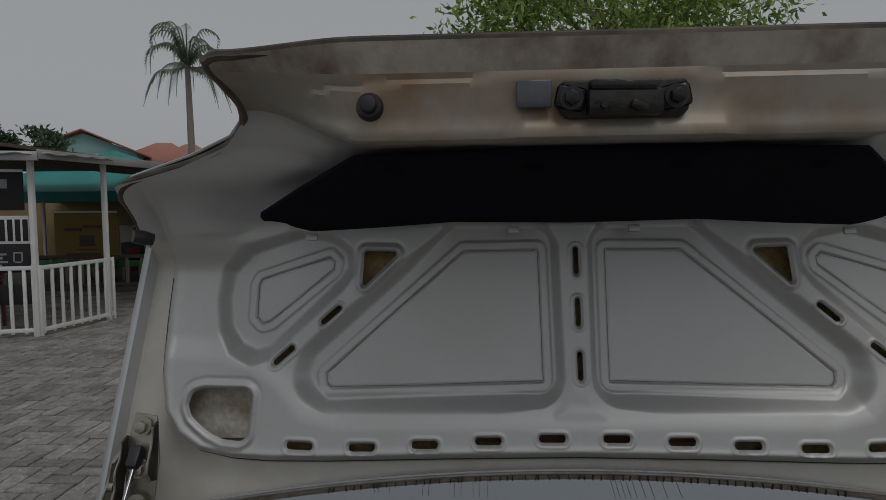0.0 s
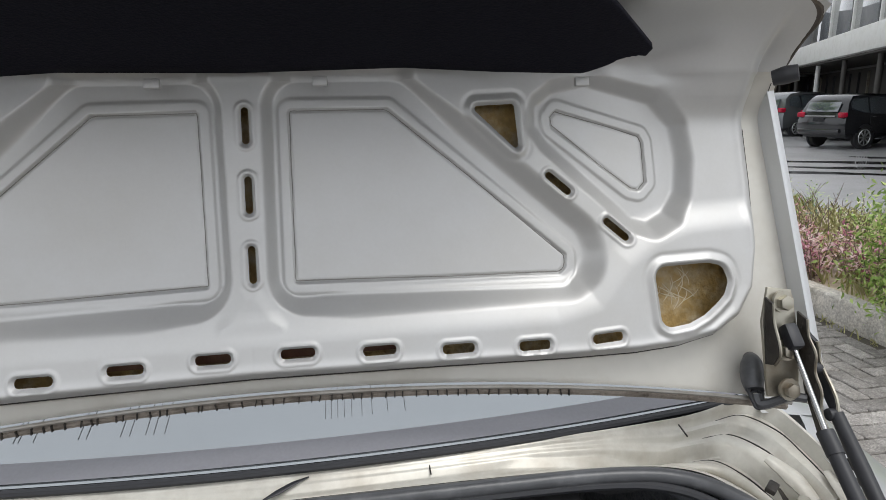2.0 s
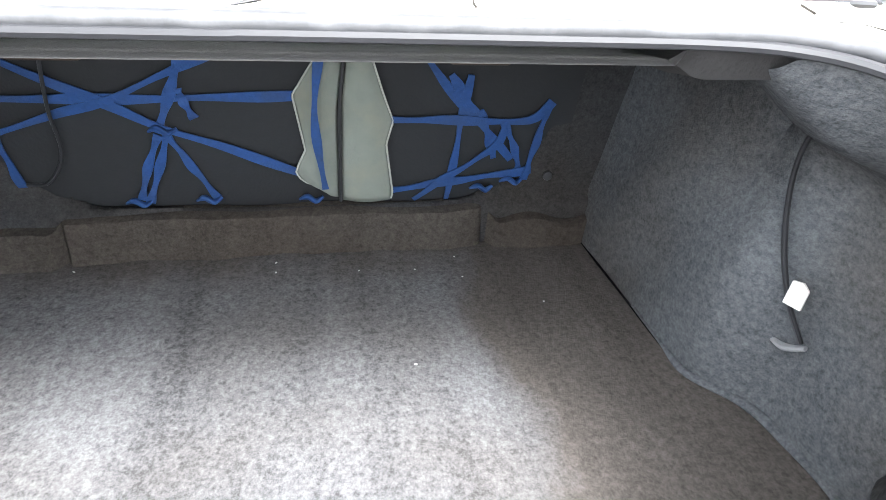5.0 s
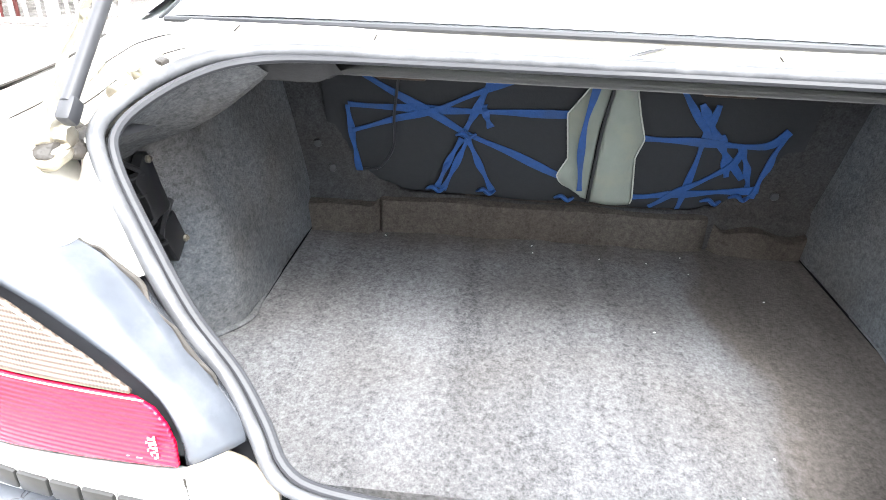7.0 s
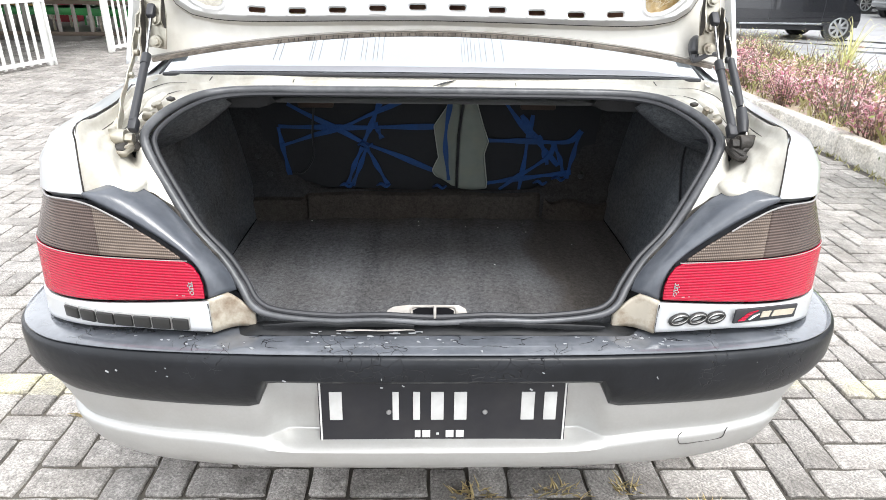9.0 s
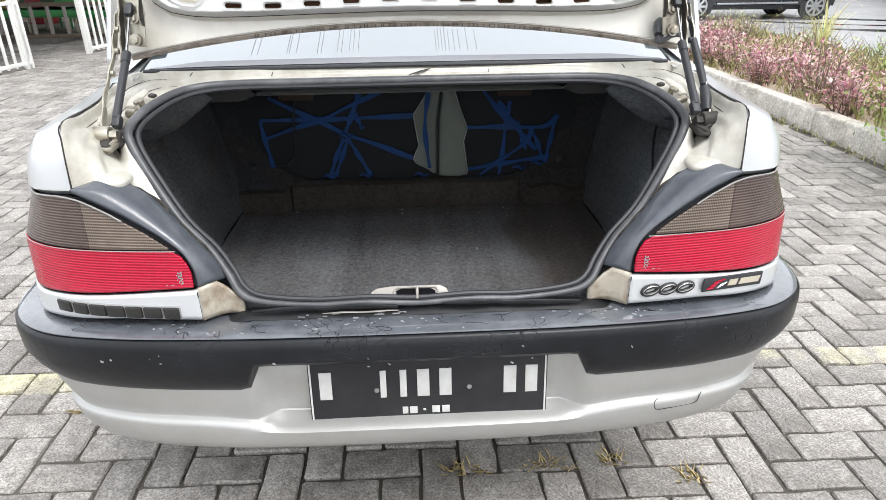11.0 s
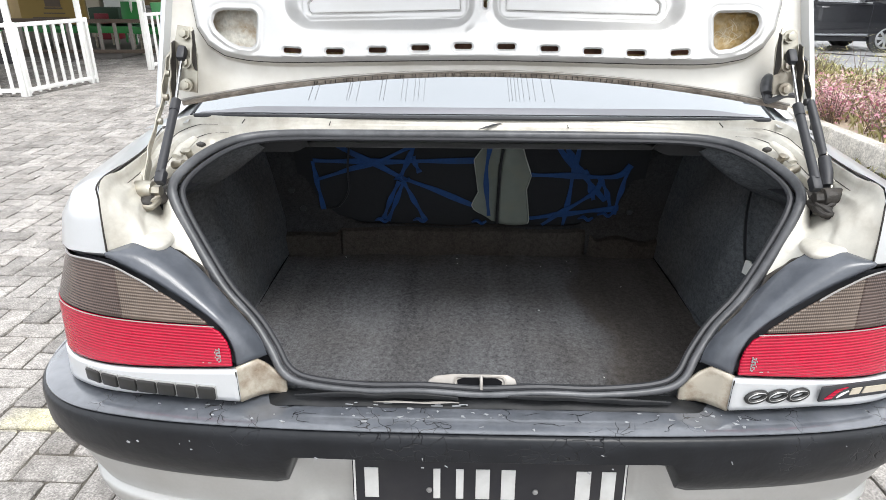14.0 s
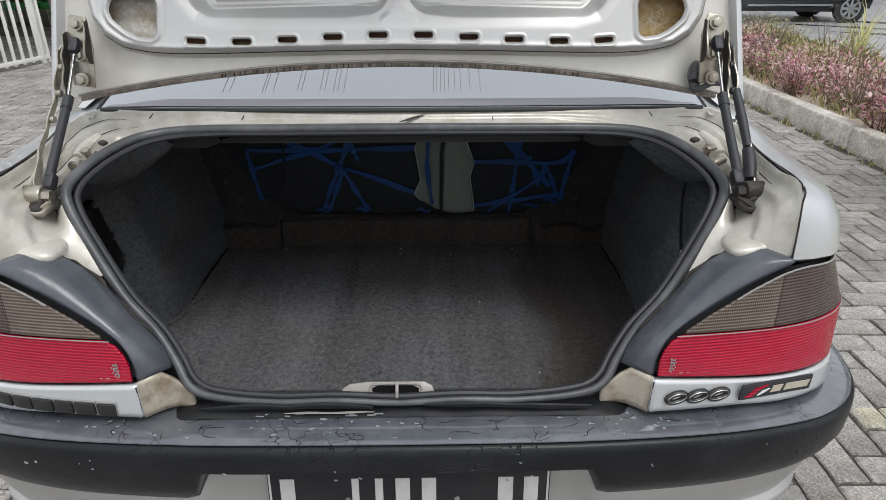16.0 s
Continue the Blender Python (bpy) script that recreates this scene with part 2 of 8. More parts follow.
CARGREY = shader("grey_car_paint", (0.16, 0.17, 0.18), 0.22, 0.5, 0.03, 20, coat=0.8)
TYRE = shader("tyre_rubber", (0.03, 0.03, 0.03), 0.8, 0, 0.2, 40)
ALLOY = shader("alloy_rim", (0.55, 0.56, 0.57), 0.3, 0.9, 0.05, 40)


def crackle(m, scale, dark):
    """Adds patchy crazing to a paint: dark fissures with lifted edges."""
    n, l = m.node_tree.nodes, m.node_tree.links
    b, co = n["Principled BSDF"], n["Texture Coordinate"]
    cell, patch, thin, gate, mul, mix, bp = (n.new("ShaderNodeTexVoronoi"), n.new("ShaderNodeTexNoise"), n.new("ShaderNodeMapRange"), n.new("ShaderNodeMapRange"),
                                             n.new("ShaderNodeMath"), n.new("ShaderNodeMixRGB"), n.new("ShaderNodeBump"))
    warp, add = n.new("ShaderNodeTexNoise"), n.new("ShaderNodeMixRGB")
    warp.inputs["Scale"].default_value = 30
    add.blend_type, add.inputs["Fac"].default_value = "ADD", 0.03
    l.new(co.outputs["Object"], warp.inputs["Vector"])
    l.new(co.outputs["Object"], add.inputs["Color1"])
    l.new(warp.outputs["Color"], add.inputs["Color2"])
    cell.feature = "DISTANCE_TO_EDGE"
    cell.inputs["Scale"].default_value = scale
    l.new(add.outputs[0], cell.inputs["Vector"])
    thin.inputs["From Max"].default_value, thin.inputs["To Min"].default_value, thin.inputs["To Max"].default_value = 0.022, 1.0, 0.0
    l.new(cell.outputs["Distance"], thin.inputs["Value"])
    patch.inputs["Scale"].default_value = 9
    l.new(co.outputs["Object"], patch.inputs["Vector"])
    gate.inputs["From Min"].default_value, gate.inputs["From Max"].default_value = 0.57, 0.64
    l.new(patch.outputs["Fac"], gate.inputs["Value"])
    mul.operation = "MULTIPLY"
    l.new(thin.outputs[0], mul.inputs[0])
    l.new(gate.outputs[0], mul.inputs[1])
    l.new(mul.outputs[0], mix.inputs["Fac"])
    l.new(b.inputs["Base Color"].links[0].from_socket, mix.inputs["Color1"])
    mix.inputs["Color2"].default_value = (*dark, 1)
    l.new(mix.outputs[0], b.inputs["Base Color"])
    bp.inputs["Strength"].default_value, bp.inputs["Distance"].default_value, bp.invert = 0.7, 0.002, True
    l.new(mul.outputs[0], bp.inputs["Height"])
    if b.inputs["Normal"].links:
        l.new(b.inputs["Normal"].links[0].from_socket, bp.inputs["Normal"])
    l.new(bp.outputs[0], b.inputs["Normal"])


JAMB = shader("stained_jamb_paint", (0.44, 0.40, 0.33), 0.34, 0.1, 0.1, 60, (0.15, 0.09, 0.045), 26, 0.85, bump=0.15, bump_scale=60)
DULL = shader("dull_grey_steel", (0.27, 0.27, 0.27), 0.4, 0.4, 0.15, 80, (0.10, 0.09, 0.08), 30, 0.6)
STRAW = shader("dry_straw", (0.62, 0.50, 0.26), 0.8, 0, 0.3, 40)


def grit(m, scale, low, high, broad=0.0):
    """Coarse light and dark grains over a surface's own colour, with a broader mottling."""
    n, l = m.node_tree.nodes, m.node_tree.links
    b, co = n["Principled BSDF"], n["Texture Coordinate"]
    for s, lo, hi in ((scale, low, high), (broad, 0.72, 1.25)):
        if not s:
            continue
        tex, cut, mix = n.new("ShaderNodeTexNoise"), n.new("ShaderNodeMapRange"), n.new("ShaderNodeVectorMath")
        tex.inputs["Scale"].default_value, tex.inputs["Detail"].default_value, tex.inputs["Roughness"].default_value = s, 6, 0.75
        l.new(co.outputs["Object"], tex.inputs["Vector"])
        cut.inputs["From Min"].default_value, cut.inputs["From Max"].default_value = 0.36, 0.64
        cut.inputs["To Min"].default_value, cut.inputs["To Max"].default_value = lo, hi
        l.new(tex.outputs["Fac"], cut.inputs["Value"])
        mix.operation = "MULTIPLY"
        l.new(b.inputs["Base Color"].links[0].from_socket, mix.inputs[0])
        l.new(cut.outputs[0], mix.inputs[1])
        l.new(mix.outputs[0], b.inputs["Base Color"])


# faded top paint, its base paled further to hold the sky's sheen
BUMPER_TOP = shader("faded_sheen_black_top", (0.082, 0.089, 0.102), 0.17, 0, 0.25, 60, (0.17, 0.18, 0.20), 8, 0.6, bump=0.16, bump_scale=45, coat=1.0)
crackle(BUMPER_TOP, 40, (0.006, 0.006, 0.007))
grit(BEIGE, 26, 0.92, 1.05)
grit(CONCRETE, 60, 0.7, 1.25, 9)
crackle(BUMPER_BLACK, 48, (0.006, 0.006, 0.007))


# ---- mesh helpers ----
def part(name, data, material, parent, label=""):
    """One mesh object from a bmesh or (vertices, faces), under a thing or a part."""
    me = bpy.data.meshes.new(name)
    if isinstance(data, bmesh.types.BMesh):
        data.to_mesh(me)
        data.free()
    else:
        me.from_pydata([tuple(map(float, v)) for v in data[0]], [], [tuple(map(int, f)) for f in data[1]])
    me.materials.append(material)
    me.polygons.foreach_set("use_smooth", [True] * len(me.polygons))
    me.set_sharp_from_angle(angle=radians(38))
    ob = new(name, me)
    ob.parent = parent
    if label:
        ob["label"] = label
    return ob


def thing(name, label, category, m=Matrix(), group="", kind=""):
    ob = new(name)
    ob.matrix_world = m
    return tagged(ob, label, category, group, kind)


def thicken(ob, d, off=1.0):
    mod = ob.modifiers.new("thickness", "SOLIDIFY")
    mod.thickness, mod.offset = d, off
    return ob


def spline(pts, n, closed=False):
    """Catmull-Rom curve through the points, n samples evenly along it."""
    p = np.array(pts, float)
    k = len(p)
    idx = lambda i: p[i % k] if closed else p[min(max(i, 0), k - 1)]
    out = []
    for i in range(k if closed else k - 1):
        a, b, c, d = idx(i - 1), idx(i), idx(i + 1), idx(i + 2)
        for t in np.linspace(0, 1, 16, endpoint=False):
            out.append(0.5 * (2 * b + (c - a) * t + (2 * a - 5 * b + 4 * c - d) * t * t + (3 * b - a - 3 * c + d) * t ** 3))
    out.append(idx(0) if closed else p[-1])
    out = np.array(out)
    s = np.concatenate([[0], np.cumsum(np.linalg.norm(np.diff(out, axis=0), axis=1))])
    q = np.linspace(0, s[-1], n + (1 if closed else 0))
    r = np.stack([np.interp(q, s, out[:, j]) for j in range(p.shape[1])], 1)
    return r[:-1] if closed else r


def sheet(v, wrap=False, keep=None, flip=False):
    """Vertices and quads of a grid of points (rows, columns, 3)."""
    v = np.asarray(v, float)
    r, c = v.shape[:2]
    i = np.arange(r * c).reshape(r, c)
    if wrap:
        i = np.concatenate([i, i[:, :1]], 1)
    q = np.stack([i[:-1, :-1], i[:-1, 1:], i[1:, 1:], i[1:, :-1]], -1)
    if keep is not None:
        q = q[keep]
    q = q.reshape(-1, 4)
    return v.reshape(-1, 3), (q[:, ::-1] if flip else q)


def tube(pts, radius, n=40, sides=10, squash=1.0, closed=False, smooth=True):
    """A round or flattened tube along the points; radius may be a list along it."""
    p = spline(pts, n, closed) if smooth else np.array(pts, float)
    m = len(p)
    rad = np.interp(np.linspace(0, 1, m), np.linspace(0, 1, len(np.atleast_1d(radius))), np.atleast_1d(radius))
    tan = np.gradient(p, axis=0) if not closed else (np.roll(p, -1, 0) - np.roll(p, 1, 0))
    tan /= np.linalg.norm(tan, axis=1, keepdims=True) + 1e-12
    up = np.array([0, 0, 1.0]) if abs(tan[0][2]) < 0.9 else np.array([0, 1.0, 0])
    rings = []
    for k in range(m):
        side = np.cross(tan[k], up)
        side /= np.linalg.norm(side) + 1e-12
        up = np.cross(side, tan[k])
        a = np.linspace(0, 2 * np.pi, sides, endpoint=False)
        rings.append(p[k] + rad[k] * (np.outer(np.cos(a), side) + squash * np.outer(np.sin(a), up)))
    v, f = sheet(np.array(rings), wrap=True)
    f = [tuple(q) for q in f]
    if closed:
        last = (m - 1) * sides
        f += [(last + j, last + (j + 1) % sides, (j + 1) % sides, j) for j in range(sides)]
    else:
        f += [tuple(range(sides))[::-1], tuple(range((m - 1) * sides, m * sides))]
    return v, f


def block(size, bevel=0.0, at=(0, 0, 0), rot=(0, 0, 0), segments=2):
    """A box with rounded edges, centred at a place."""
    bm = bmesh.new()
    bmesh.ops.create_cube(bm, size=1)
    bmesh.ops.scale(bm, vec=size, verts=bm.verts)
    if bevel:
        bmesh.ops.bevel(bm, geom=bm.edges[:], offset=bevel, segments=segments, profile=0.5, affect="EDGES")
    bm.transform(pose(*at, *rot))
    return bm


def cylinder(r, h, at=(0, 0, 0), rot=(0, 0, 0), n=24, r2=None, bevel=0.0):
    bm = bmesh.new()
    bmesh.ops.create_cone(bm, cap_ends=True, segments=n, radius1=r, radius2=r if r2 is None else r2, depth=h)
    if bevel:
        caps = [e for e in bm.edges if len(e.link_faces) == 2 and any(len(f.verts) > 4 for f in e.link_faces)]
        bmesh.ops.bevel(bm, geom=caps, offset=bevel, segments=2, profile=0.5, affect="EDGES")
    bm.transform(pose(*at, *rot))
    return bm


def merged(*parts):
    """Several pieces as one mesh's vertices and faces."""
    v, f = [], []
    for p in parts:
        if isinstance(p, bmesh.types.BMesh):
            p.verts.ensure_lookup_table()
            pv, pf = [tuple(x.co) for x in p.verts], [[x.index for x in y.verts] for y in p.faces]
            p.free()
        else:
            pv, pf = p
        k = len(v)
        v += [tuple(map(float, x)) for x in pv]
        f += [tuple(int(i) + k for i in q) for q in pf]
    return v, f


def mirror(data):
    v, f = data
    return [(-x, y, z) for x, y, z in np.asarray(v, float)], [tuple(q)[::-1] for q in f]


def prism(poly, depth, bevel=0.0, m=Matrix()):
    """A flat outline (x, z) given thickness along y, from y=0 back to y=depth."""
    bm = bmesh.new()
    face = bm.faces.new([bm.verts.new((x, 0, z)) for x, z in poly])
    ext = bmesh.ops.extrude_face_region(bm, geom=[face])
    bmesh.ops.translate(bm, vec=(0, depth, 0), verts=[e for e in ext["geom"] if isinstance(e, bmesh.types.BMVert)])
    bmesh.ops.recalc_face_normals(bm, faces=bm.faces[:])
    if bevel:
        bmesh.ops.bevel(bm, geom=bm.edges[:], offset=bevel, segments=2, profile=0.5, affect="EDGES")
    bm.transform(m)
    return bm


def straight(pts, n):
    p = np.array(pts, float)
    s = np.concatenate([[0], np.cumsum(np.linalg.norm(np.diff(p, axis=0), axis=1))])
    return np.stack([np.interp(np.linspace(0, s[-1], n), s, p[:, j]) for j in range(3)], 1)


def inside(poly, x, z):
    """Signed distance to a polygon, negative inside."""
    p = np.array(poly, float)
    d = np.full(x.shape, 1e9)
    s = np.ones(x.shape)
    for i in range(len(p)):
        a, b = p[i], p[i - 1]
        e, wx, wz = b - a, x - a[0], z - a[1]
        t = np.clip((wx * e[0] + wz * e[1]) / (e @ e), 0, 1)
        d = np.minimum(d, (wx - e[0] * t) ** 2 + (wz - e[1] * t) ** 2)
        c1, c2, c3 = z >= a[1], z < b[1], e[0] * wz > e[1] * wx
        s = np.where((c1 & c2 & c3) | (~c1 & ~c2 & ~c3), -s, s)
    return s * np.sqrt(d)


def smooth(a, b, x):
    t = np.clip((x - a) / (b - a), 0, 1)
    return t * t * (3 - 2 * t)


def capsule(cx, cz, half, r, angle, x, z):
    c, s = math.cos(radians(angle)), math.sin(radians(angle))
    u, w = (x - cx) * c + (z - cz) * s, -(x - cx) * s + (z - cz) * c
    return np.hypot(np.maximum(np.abs(u) - half, 0), w) - r

# ---- the car ----
car = thing("sedan", "silver-white old sedan with its boot lid wide open, parked on pavers", "car", pose(0.0098, 0, 0, 0, -0.54, 0))

# plan of the tail at lamp height: (half width, distance forward)
TAIL = [(0.0, 0.0), (0.20, 0.002), (0.37, 0.012), (0.50, 0.027), (0.58, 0.045), (0.64, 0.072), (0.68, 0.105), (0.705, 0.15), (0.722, 0.22), (0.74, 0.36), (0.755, 0.60)]
TAILC = spline(TAIL, 200)


def tail_y(x):
    return np.interp(np.abs(x), TAILC[:, 0], TAILC[:, 1])


def tail_patch(x0, x1, low, high, nx=60, nz=14, proud=0.0, lean=0.10):
    """A patch of the tail's skin between two heights that depend on x; the tail leans forward as it rises."""
    s0, s1 = np.interp([x0, x1], TAILC[:, 0], np.arange(200))
    s = np.linspace(s0, s1, nx)
    px, py = np.interp(s, np.arange(200), TAILC[:, 0]), np.interp(s, np.arange(200), TAILC[:, 1])
    t = np.linspace(0, 1, nz)[:, None]
    z = low(px) * (1 - t) + high(px) * t
    y = py + (z - 0.75) * lean * (0.3 + px) - proud
    x = px * np.ones_like(z) - np.maximum(z - 0.80, 0) * 0.35 * smooth(0.60, 0.70, px)
    return np.stack([x, y, z], -1)


def both_sides(name, data, material, parent, label="", thick=0.0):
    """A part and its mirror image on the other side of the car."""
    made = []
    for d in (data, mirror(data)):
        ob = part(name, d, material, parent[len(made)] if isinstance(parent, list) else parent, label)
        if thick:
            thicken(ob, thick, -1.0)
        made.append(ob)
    return made


# rear wings: level curves (height, points in plan), wrapped round from the boot gutter to the door
LEVELS = [
    (1.012, [(0.556, 0.082), (0.562, 0.12), (0.566, 0.22), (0.585, 0.36), (0.640, 0.50), (0.655, 0.85), (0.655, 1.40)]),
    (1.004, [(0.555, 0.074), (0.574, 0.085), (0.590, 0.16), (0.612, 0.30), (0.662, 0.52), (0.680, 0.85), (0.680, 1.40)]),
    (0.985, [(0.555, 0.070), (0.598, 0.084), (0.630, 0.14), (0.655, 0.28), (0.690, 0.52), (0.705, 0.85), (0.705, 1.40)]),
    (0.950, [(0.555, 0.066), (0.615, 0.080), (0.655, 0.122), (0.682, 0.24), (0.715, 0.52), (0.728, 0.85), (0.728, 1.40)]),
    (0.905, [(0.555, 0.060), (0.622, 0.074), (0.668, 0.115), (0.698, 0.21), (0.728, 0.52), (0.745, 0.85), (0.745, 1.40)]),
]
wing_rows = [np.concatenate([spline(p, 40), np.full((40, 1), z)], 1) for z, p in LEVELS]
for r in wing_rows:
    r[:, 0] -= 0.014 * smooth(0.60, 0.68, r[:, 0]) * smooth(0.99, 0.93, r[:, 2]) * smooth(0.55, 0.30, r[:, 1])
wing_rows.append(wing_rows[-1] + np.array([0.0, 0.012, -0.010]))
wing = sheet(np.array(wing_rows))
# flank behind the lamp, down to the sill
flank_rows = []
for z, k, start in ((0.906, 0.742, 0.205), (0.85, 0.750, 0.215), (0.78, 0.756, 0.23), (0.70, 0.762, 0.25), (0.60, 0.764, 0.27), (0.48, 0.760, 0.30), (0.36, 0.750, 0.34), (0.28, 0.735, 0.40)):
    yy = np.concatenate([np.linspace(0.185, 0.60, 26), np.linspace(0.65, 1.40, 14)])
    xx = np.interp(yy, np.append(TAILC[:, 1], 1.4), np.append(TAILC[:, 0], 0.762)) - 0.003 - max(0, z - 0.80) * 0.33 - max(0, 0.6 - z) * 0.08
    c = np.stack([xx, yy], 1)
    zrow = np.maximum(z, np.interp(yy, [0.185, 0.46, 0.60], [0.50, 0.46, 0.28]))
    flank_rows.append(np.concatenate([c, zrow[:, None]], 1))
both_sides("rear_flank", sheet(np.array(flank_rows)), PAINT, car, "silver-white flank")
both_sides("rear_wing", wing, PAINT, car, "silver-white rear wing", 0.0)

# cabin behind the boot, plain and closed
cab_sections = []
for y, hw, z0, zt in ((1.395, 0.745, 0.28, 1.30), (2.0, 0.755, 0.28, 1.38), (2.6, 0.755, 0.28, 1.36), (3.1, 0.74, 0.28, 1.02), (3.8, 0.70, 0.30, 0.86), (4.15, 0.58, 0.34, 0.66)):
    belt = min(0.99, zt - 0.12)
    sec = [(hw * 0.97, z0), (hw, 0.55), (hw * 0.985, belt - 0.1), (hw * 0.93, belt), (hw * 0.80, zt - 0.05), (hw * 0.68, zt), (0, zt + 0.015)]
    ring = spline([(-a, b) for a, b in sec[:-1]] + [(a, b) for a, b in sec[::-1]], 48)
    cab_sections.append([(a, y, b) for a, b in ring])
v, f = sheet(np.array(cab_sections))
part("cabin_shell", (v, [*map(tuple, f), tuple(range(48)), tuple(range(240, 288))]), PAINT, car, "silver-white body forward of the boot")
# roof pillar sides between wing and cabin
pillar = sheet(np.array([[(0.60, 0.47, 1.03), (0.63, 0.50, 1.025), (0.655, 0.80, 1.012), (0.655, 1.40, 1.012)], [(0.57, 0.52, 1.06), (0.59, 0.62, 1.09), (0.60, 0.95, 1.20), (0.58, 1.40, 1.30)], [(0.54, 0.52, 1.065), (0.55, 0.64, 1.11), (0.54, 1.0, 1.235), (0.51, 1.40, 1.31)]]))
both_sides("roof_pillar", pillar, PAINT, car)
glass_rows = [[(x, 0.385 + 0.24 * x * x + 0.9 * t - 0.16 * t * t, 1.047 - 0.045 * x * x + 0.30 * t - 0.03 * t * t) for x in np.linspace(-0.568 + 0.05 * t, 0.568 - 0.05 * t, 30)] for t in np.linspace(0, 1.0, 14)]
DUSTY = shader("dusty_window_glass", (0.33, 0.36, 0.38), 0.035, 0.62, 0.04, 6, (0.27, 0.295, 0.31), 3, 0.5, coat=1.0)
DUSTY.node_tree.nodes["Principled BSDF"].inputs["IOR"].default_value = 2.5
rear_pane = part("rear_window", sheet(np.array(glass_rows)), DUSTY, car, "rear window glass with a dark painted border")
# hair-thin grey lines laid on the glass, drawn in for its reflections
REFLECTION = shader("drawn_reflection", (0.16, 0.165, 0.17), 0.5, 0, 0.2, 90)
for k, x in enumerate((-0.335, -0.322, -0.259, -0.254, -0.239, -0.194, -0.186, -0.152, -0.143, -0.127, -0.119, -0.108, 0.056, 0.062, 0.069, 0.076, 0.084, 0.095, 0.106, 0.123, 0.142)):
    reach = (0.17, 0.24, 0.20, 0.28)[k % 4]
    line = [(x + 0.06 * t * x, 0.385 + 0.24 * x * x + 0.9 * t - 0.16 * t * t, 1.0474 - 0.045 * x * x + 0.30 * t - 0.03 * t * t) for t in (0.060, 0.1, 0.14, reach)]
    part("streak", tube(line, [0.00028, 0.00034, 0.0002], 10, 6), REFLECTION, rear_pane)
rim = [(x, 0.380 + 0.24 * x * x, 1.0445 - 0.045 * x * x) for x in np.linspace(-0.562, 0.562, 15)]
glass_side = lambda t: np.array([0.569 - 0.05 * t, 0.385 + 0.24 * 0.569 ** 2 + 0.9 * t - 0.16 * t * t, 1.047 - 0.045 * 0.569 ** 2 + 0.30 * t - 0.03 * t * t])
both_sides("side_gasket", tube([glass_side(t) + np.array([0, 0, 0.001]) for t in (-0.008, 0.0, 0.05, 0.12, 0.25, 0.45)], [0.002, 0.003, 0.0028, 0.0025], 40, 8), BLACK, car, "black rubber edge of the rear window")
fill = [[glass_side(t) * (1 - u) + np.array([0.658, 0.385 + 0.078 + 0.9 * t, 1.010]) * u + np.array([0, 0, 0.02 * math.sin(math.pi * u) * t - 0.003]) for u in np.linspace(0, 1, 8)] for t in np.linspace(-0.03, 1.0, 12)]
both_sides("pillar_foot", sheet(np.array(fill)), PAINT, car)
part("window_gasket", tube(rim, 0.0042, 60, 8), BLACK, car)
taper = lambda x: 0.25 + 0.75 * float(smooth(0.556, 0.44, np.array(abs(x))))
band = [[(x * (1 - 0.01 * k), 0.385 + 0.24 * x * x + 0.9 * t * taper(x), 1.0485 - 0.045 * x * x + 0.30 * t * taper(x)) for x in np.linspace(-0.558, 0.558, 30)] for k, t in enumerate((0.004, 0.016, 0.030))]
part("window_border", sheet(np.array(band)), shader("printed_glass_border", (0.20, 0.20, 0.22), 0.25, 0, 0.1, 300, coat=0.3), car, "grey dotted border of the rear window")

# boot gutter between wing edge and rubber seal, both sides, and the panel under the window
EDGE = [(0.555, 0.062, 0.905), (0.556, 0.078, 1.004), (0.558, 0.15, 1.008), (0.566, 0.25, 1.012), (0.590, 0.37, 1.020), (0.575, 0.455, 1.030), (0.45, 0.418, 1.036), (0.22, 0.392, 1.040), (0.0, 0.382, 1.041)]
SEAL = [(0.0, 0.353, 1.020), (0.20, 0.352, 1.020), (0.34, 0.348, 1.020), (0.41, 0.333, 1.018), (0.452, 0.298, 1.012), (0.485, 0.245, 0.996), (0.503, 0.198, 0.974), (0.495, 0.172, 0.948), (0.458, 0.143, 0.888), (0.412, 0.112, 0.825), (0.362, 0.084, 0.782), (0.330, 0.058, 0.748), (0.306, 0.034, 0.720), (0.27, 0.024, 0.707), (0.18, 0.020, 0.699), (0.09, 0.019, 0.701), (0.0, 0.018, 0.697)]
FLANGE = [(0.43, 0.13, 0.855), (0.495, 0.165, 0.940), (0.512, 0.19, 0.968), (0.500, 0.25, 0.992), (0.462, 0.312, 1.010), (0.425, 0.345, 1.018), (0.35, 0.360, 1.021), (0.20, 0.364, 1.022), (0.0, 0.365, 1.022)]
ea, fl = spline(EDGE, 70), spline(FLANGE, 70)
rows = []
along = np.interp(np.arange(70), [0, 6, 12, 20, 30, 38, 44, 50, 70], [0.25, 0.45, 1.0, 1.1, 1.0, 0.8, 0.25, 0.06, 0.04])
for t in np.linspace(0, 1, 41):
    p = ea * (1 - t) + fl * t
    drop = 0.017 * float(smooth(0.02, 0.08, t)) + 0.011 * float(smooth(0.20, 0.27, t)) + 0.019 * float(smooth(0.38, 0.46, t)) - 0.047 * float(smooth(0.70, 1.0, t))
    p[:, 2] -= drop * along
    p[:, 2] += 0.0030 * np.sin(np.arange(70) * 0.55 + t * 5) * float(smooth(0.40, 0.5, t) * (1 - smooth(0.75, 0.95, t))) * (np.arange(70) < 44)
    rows.append(p)
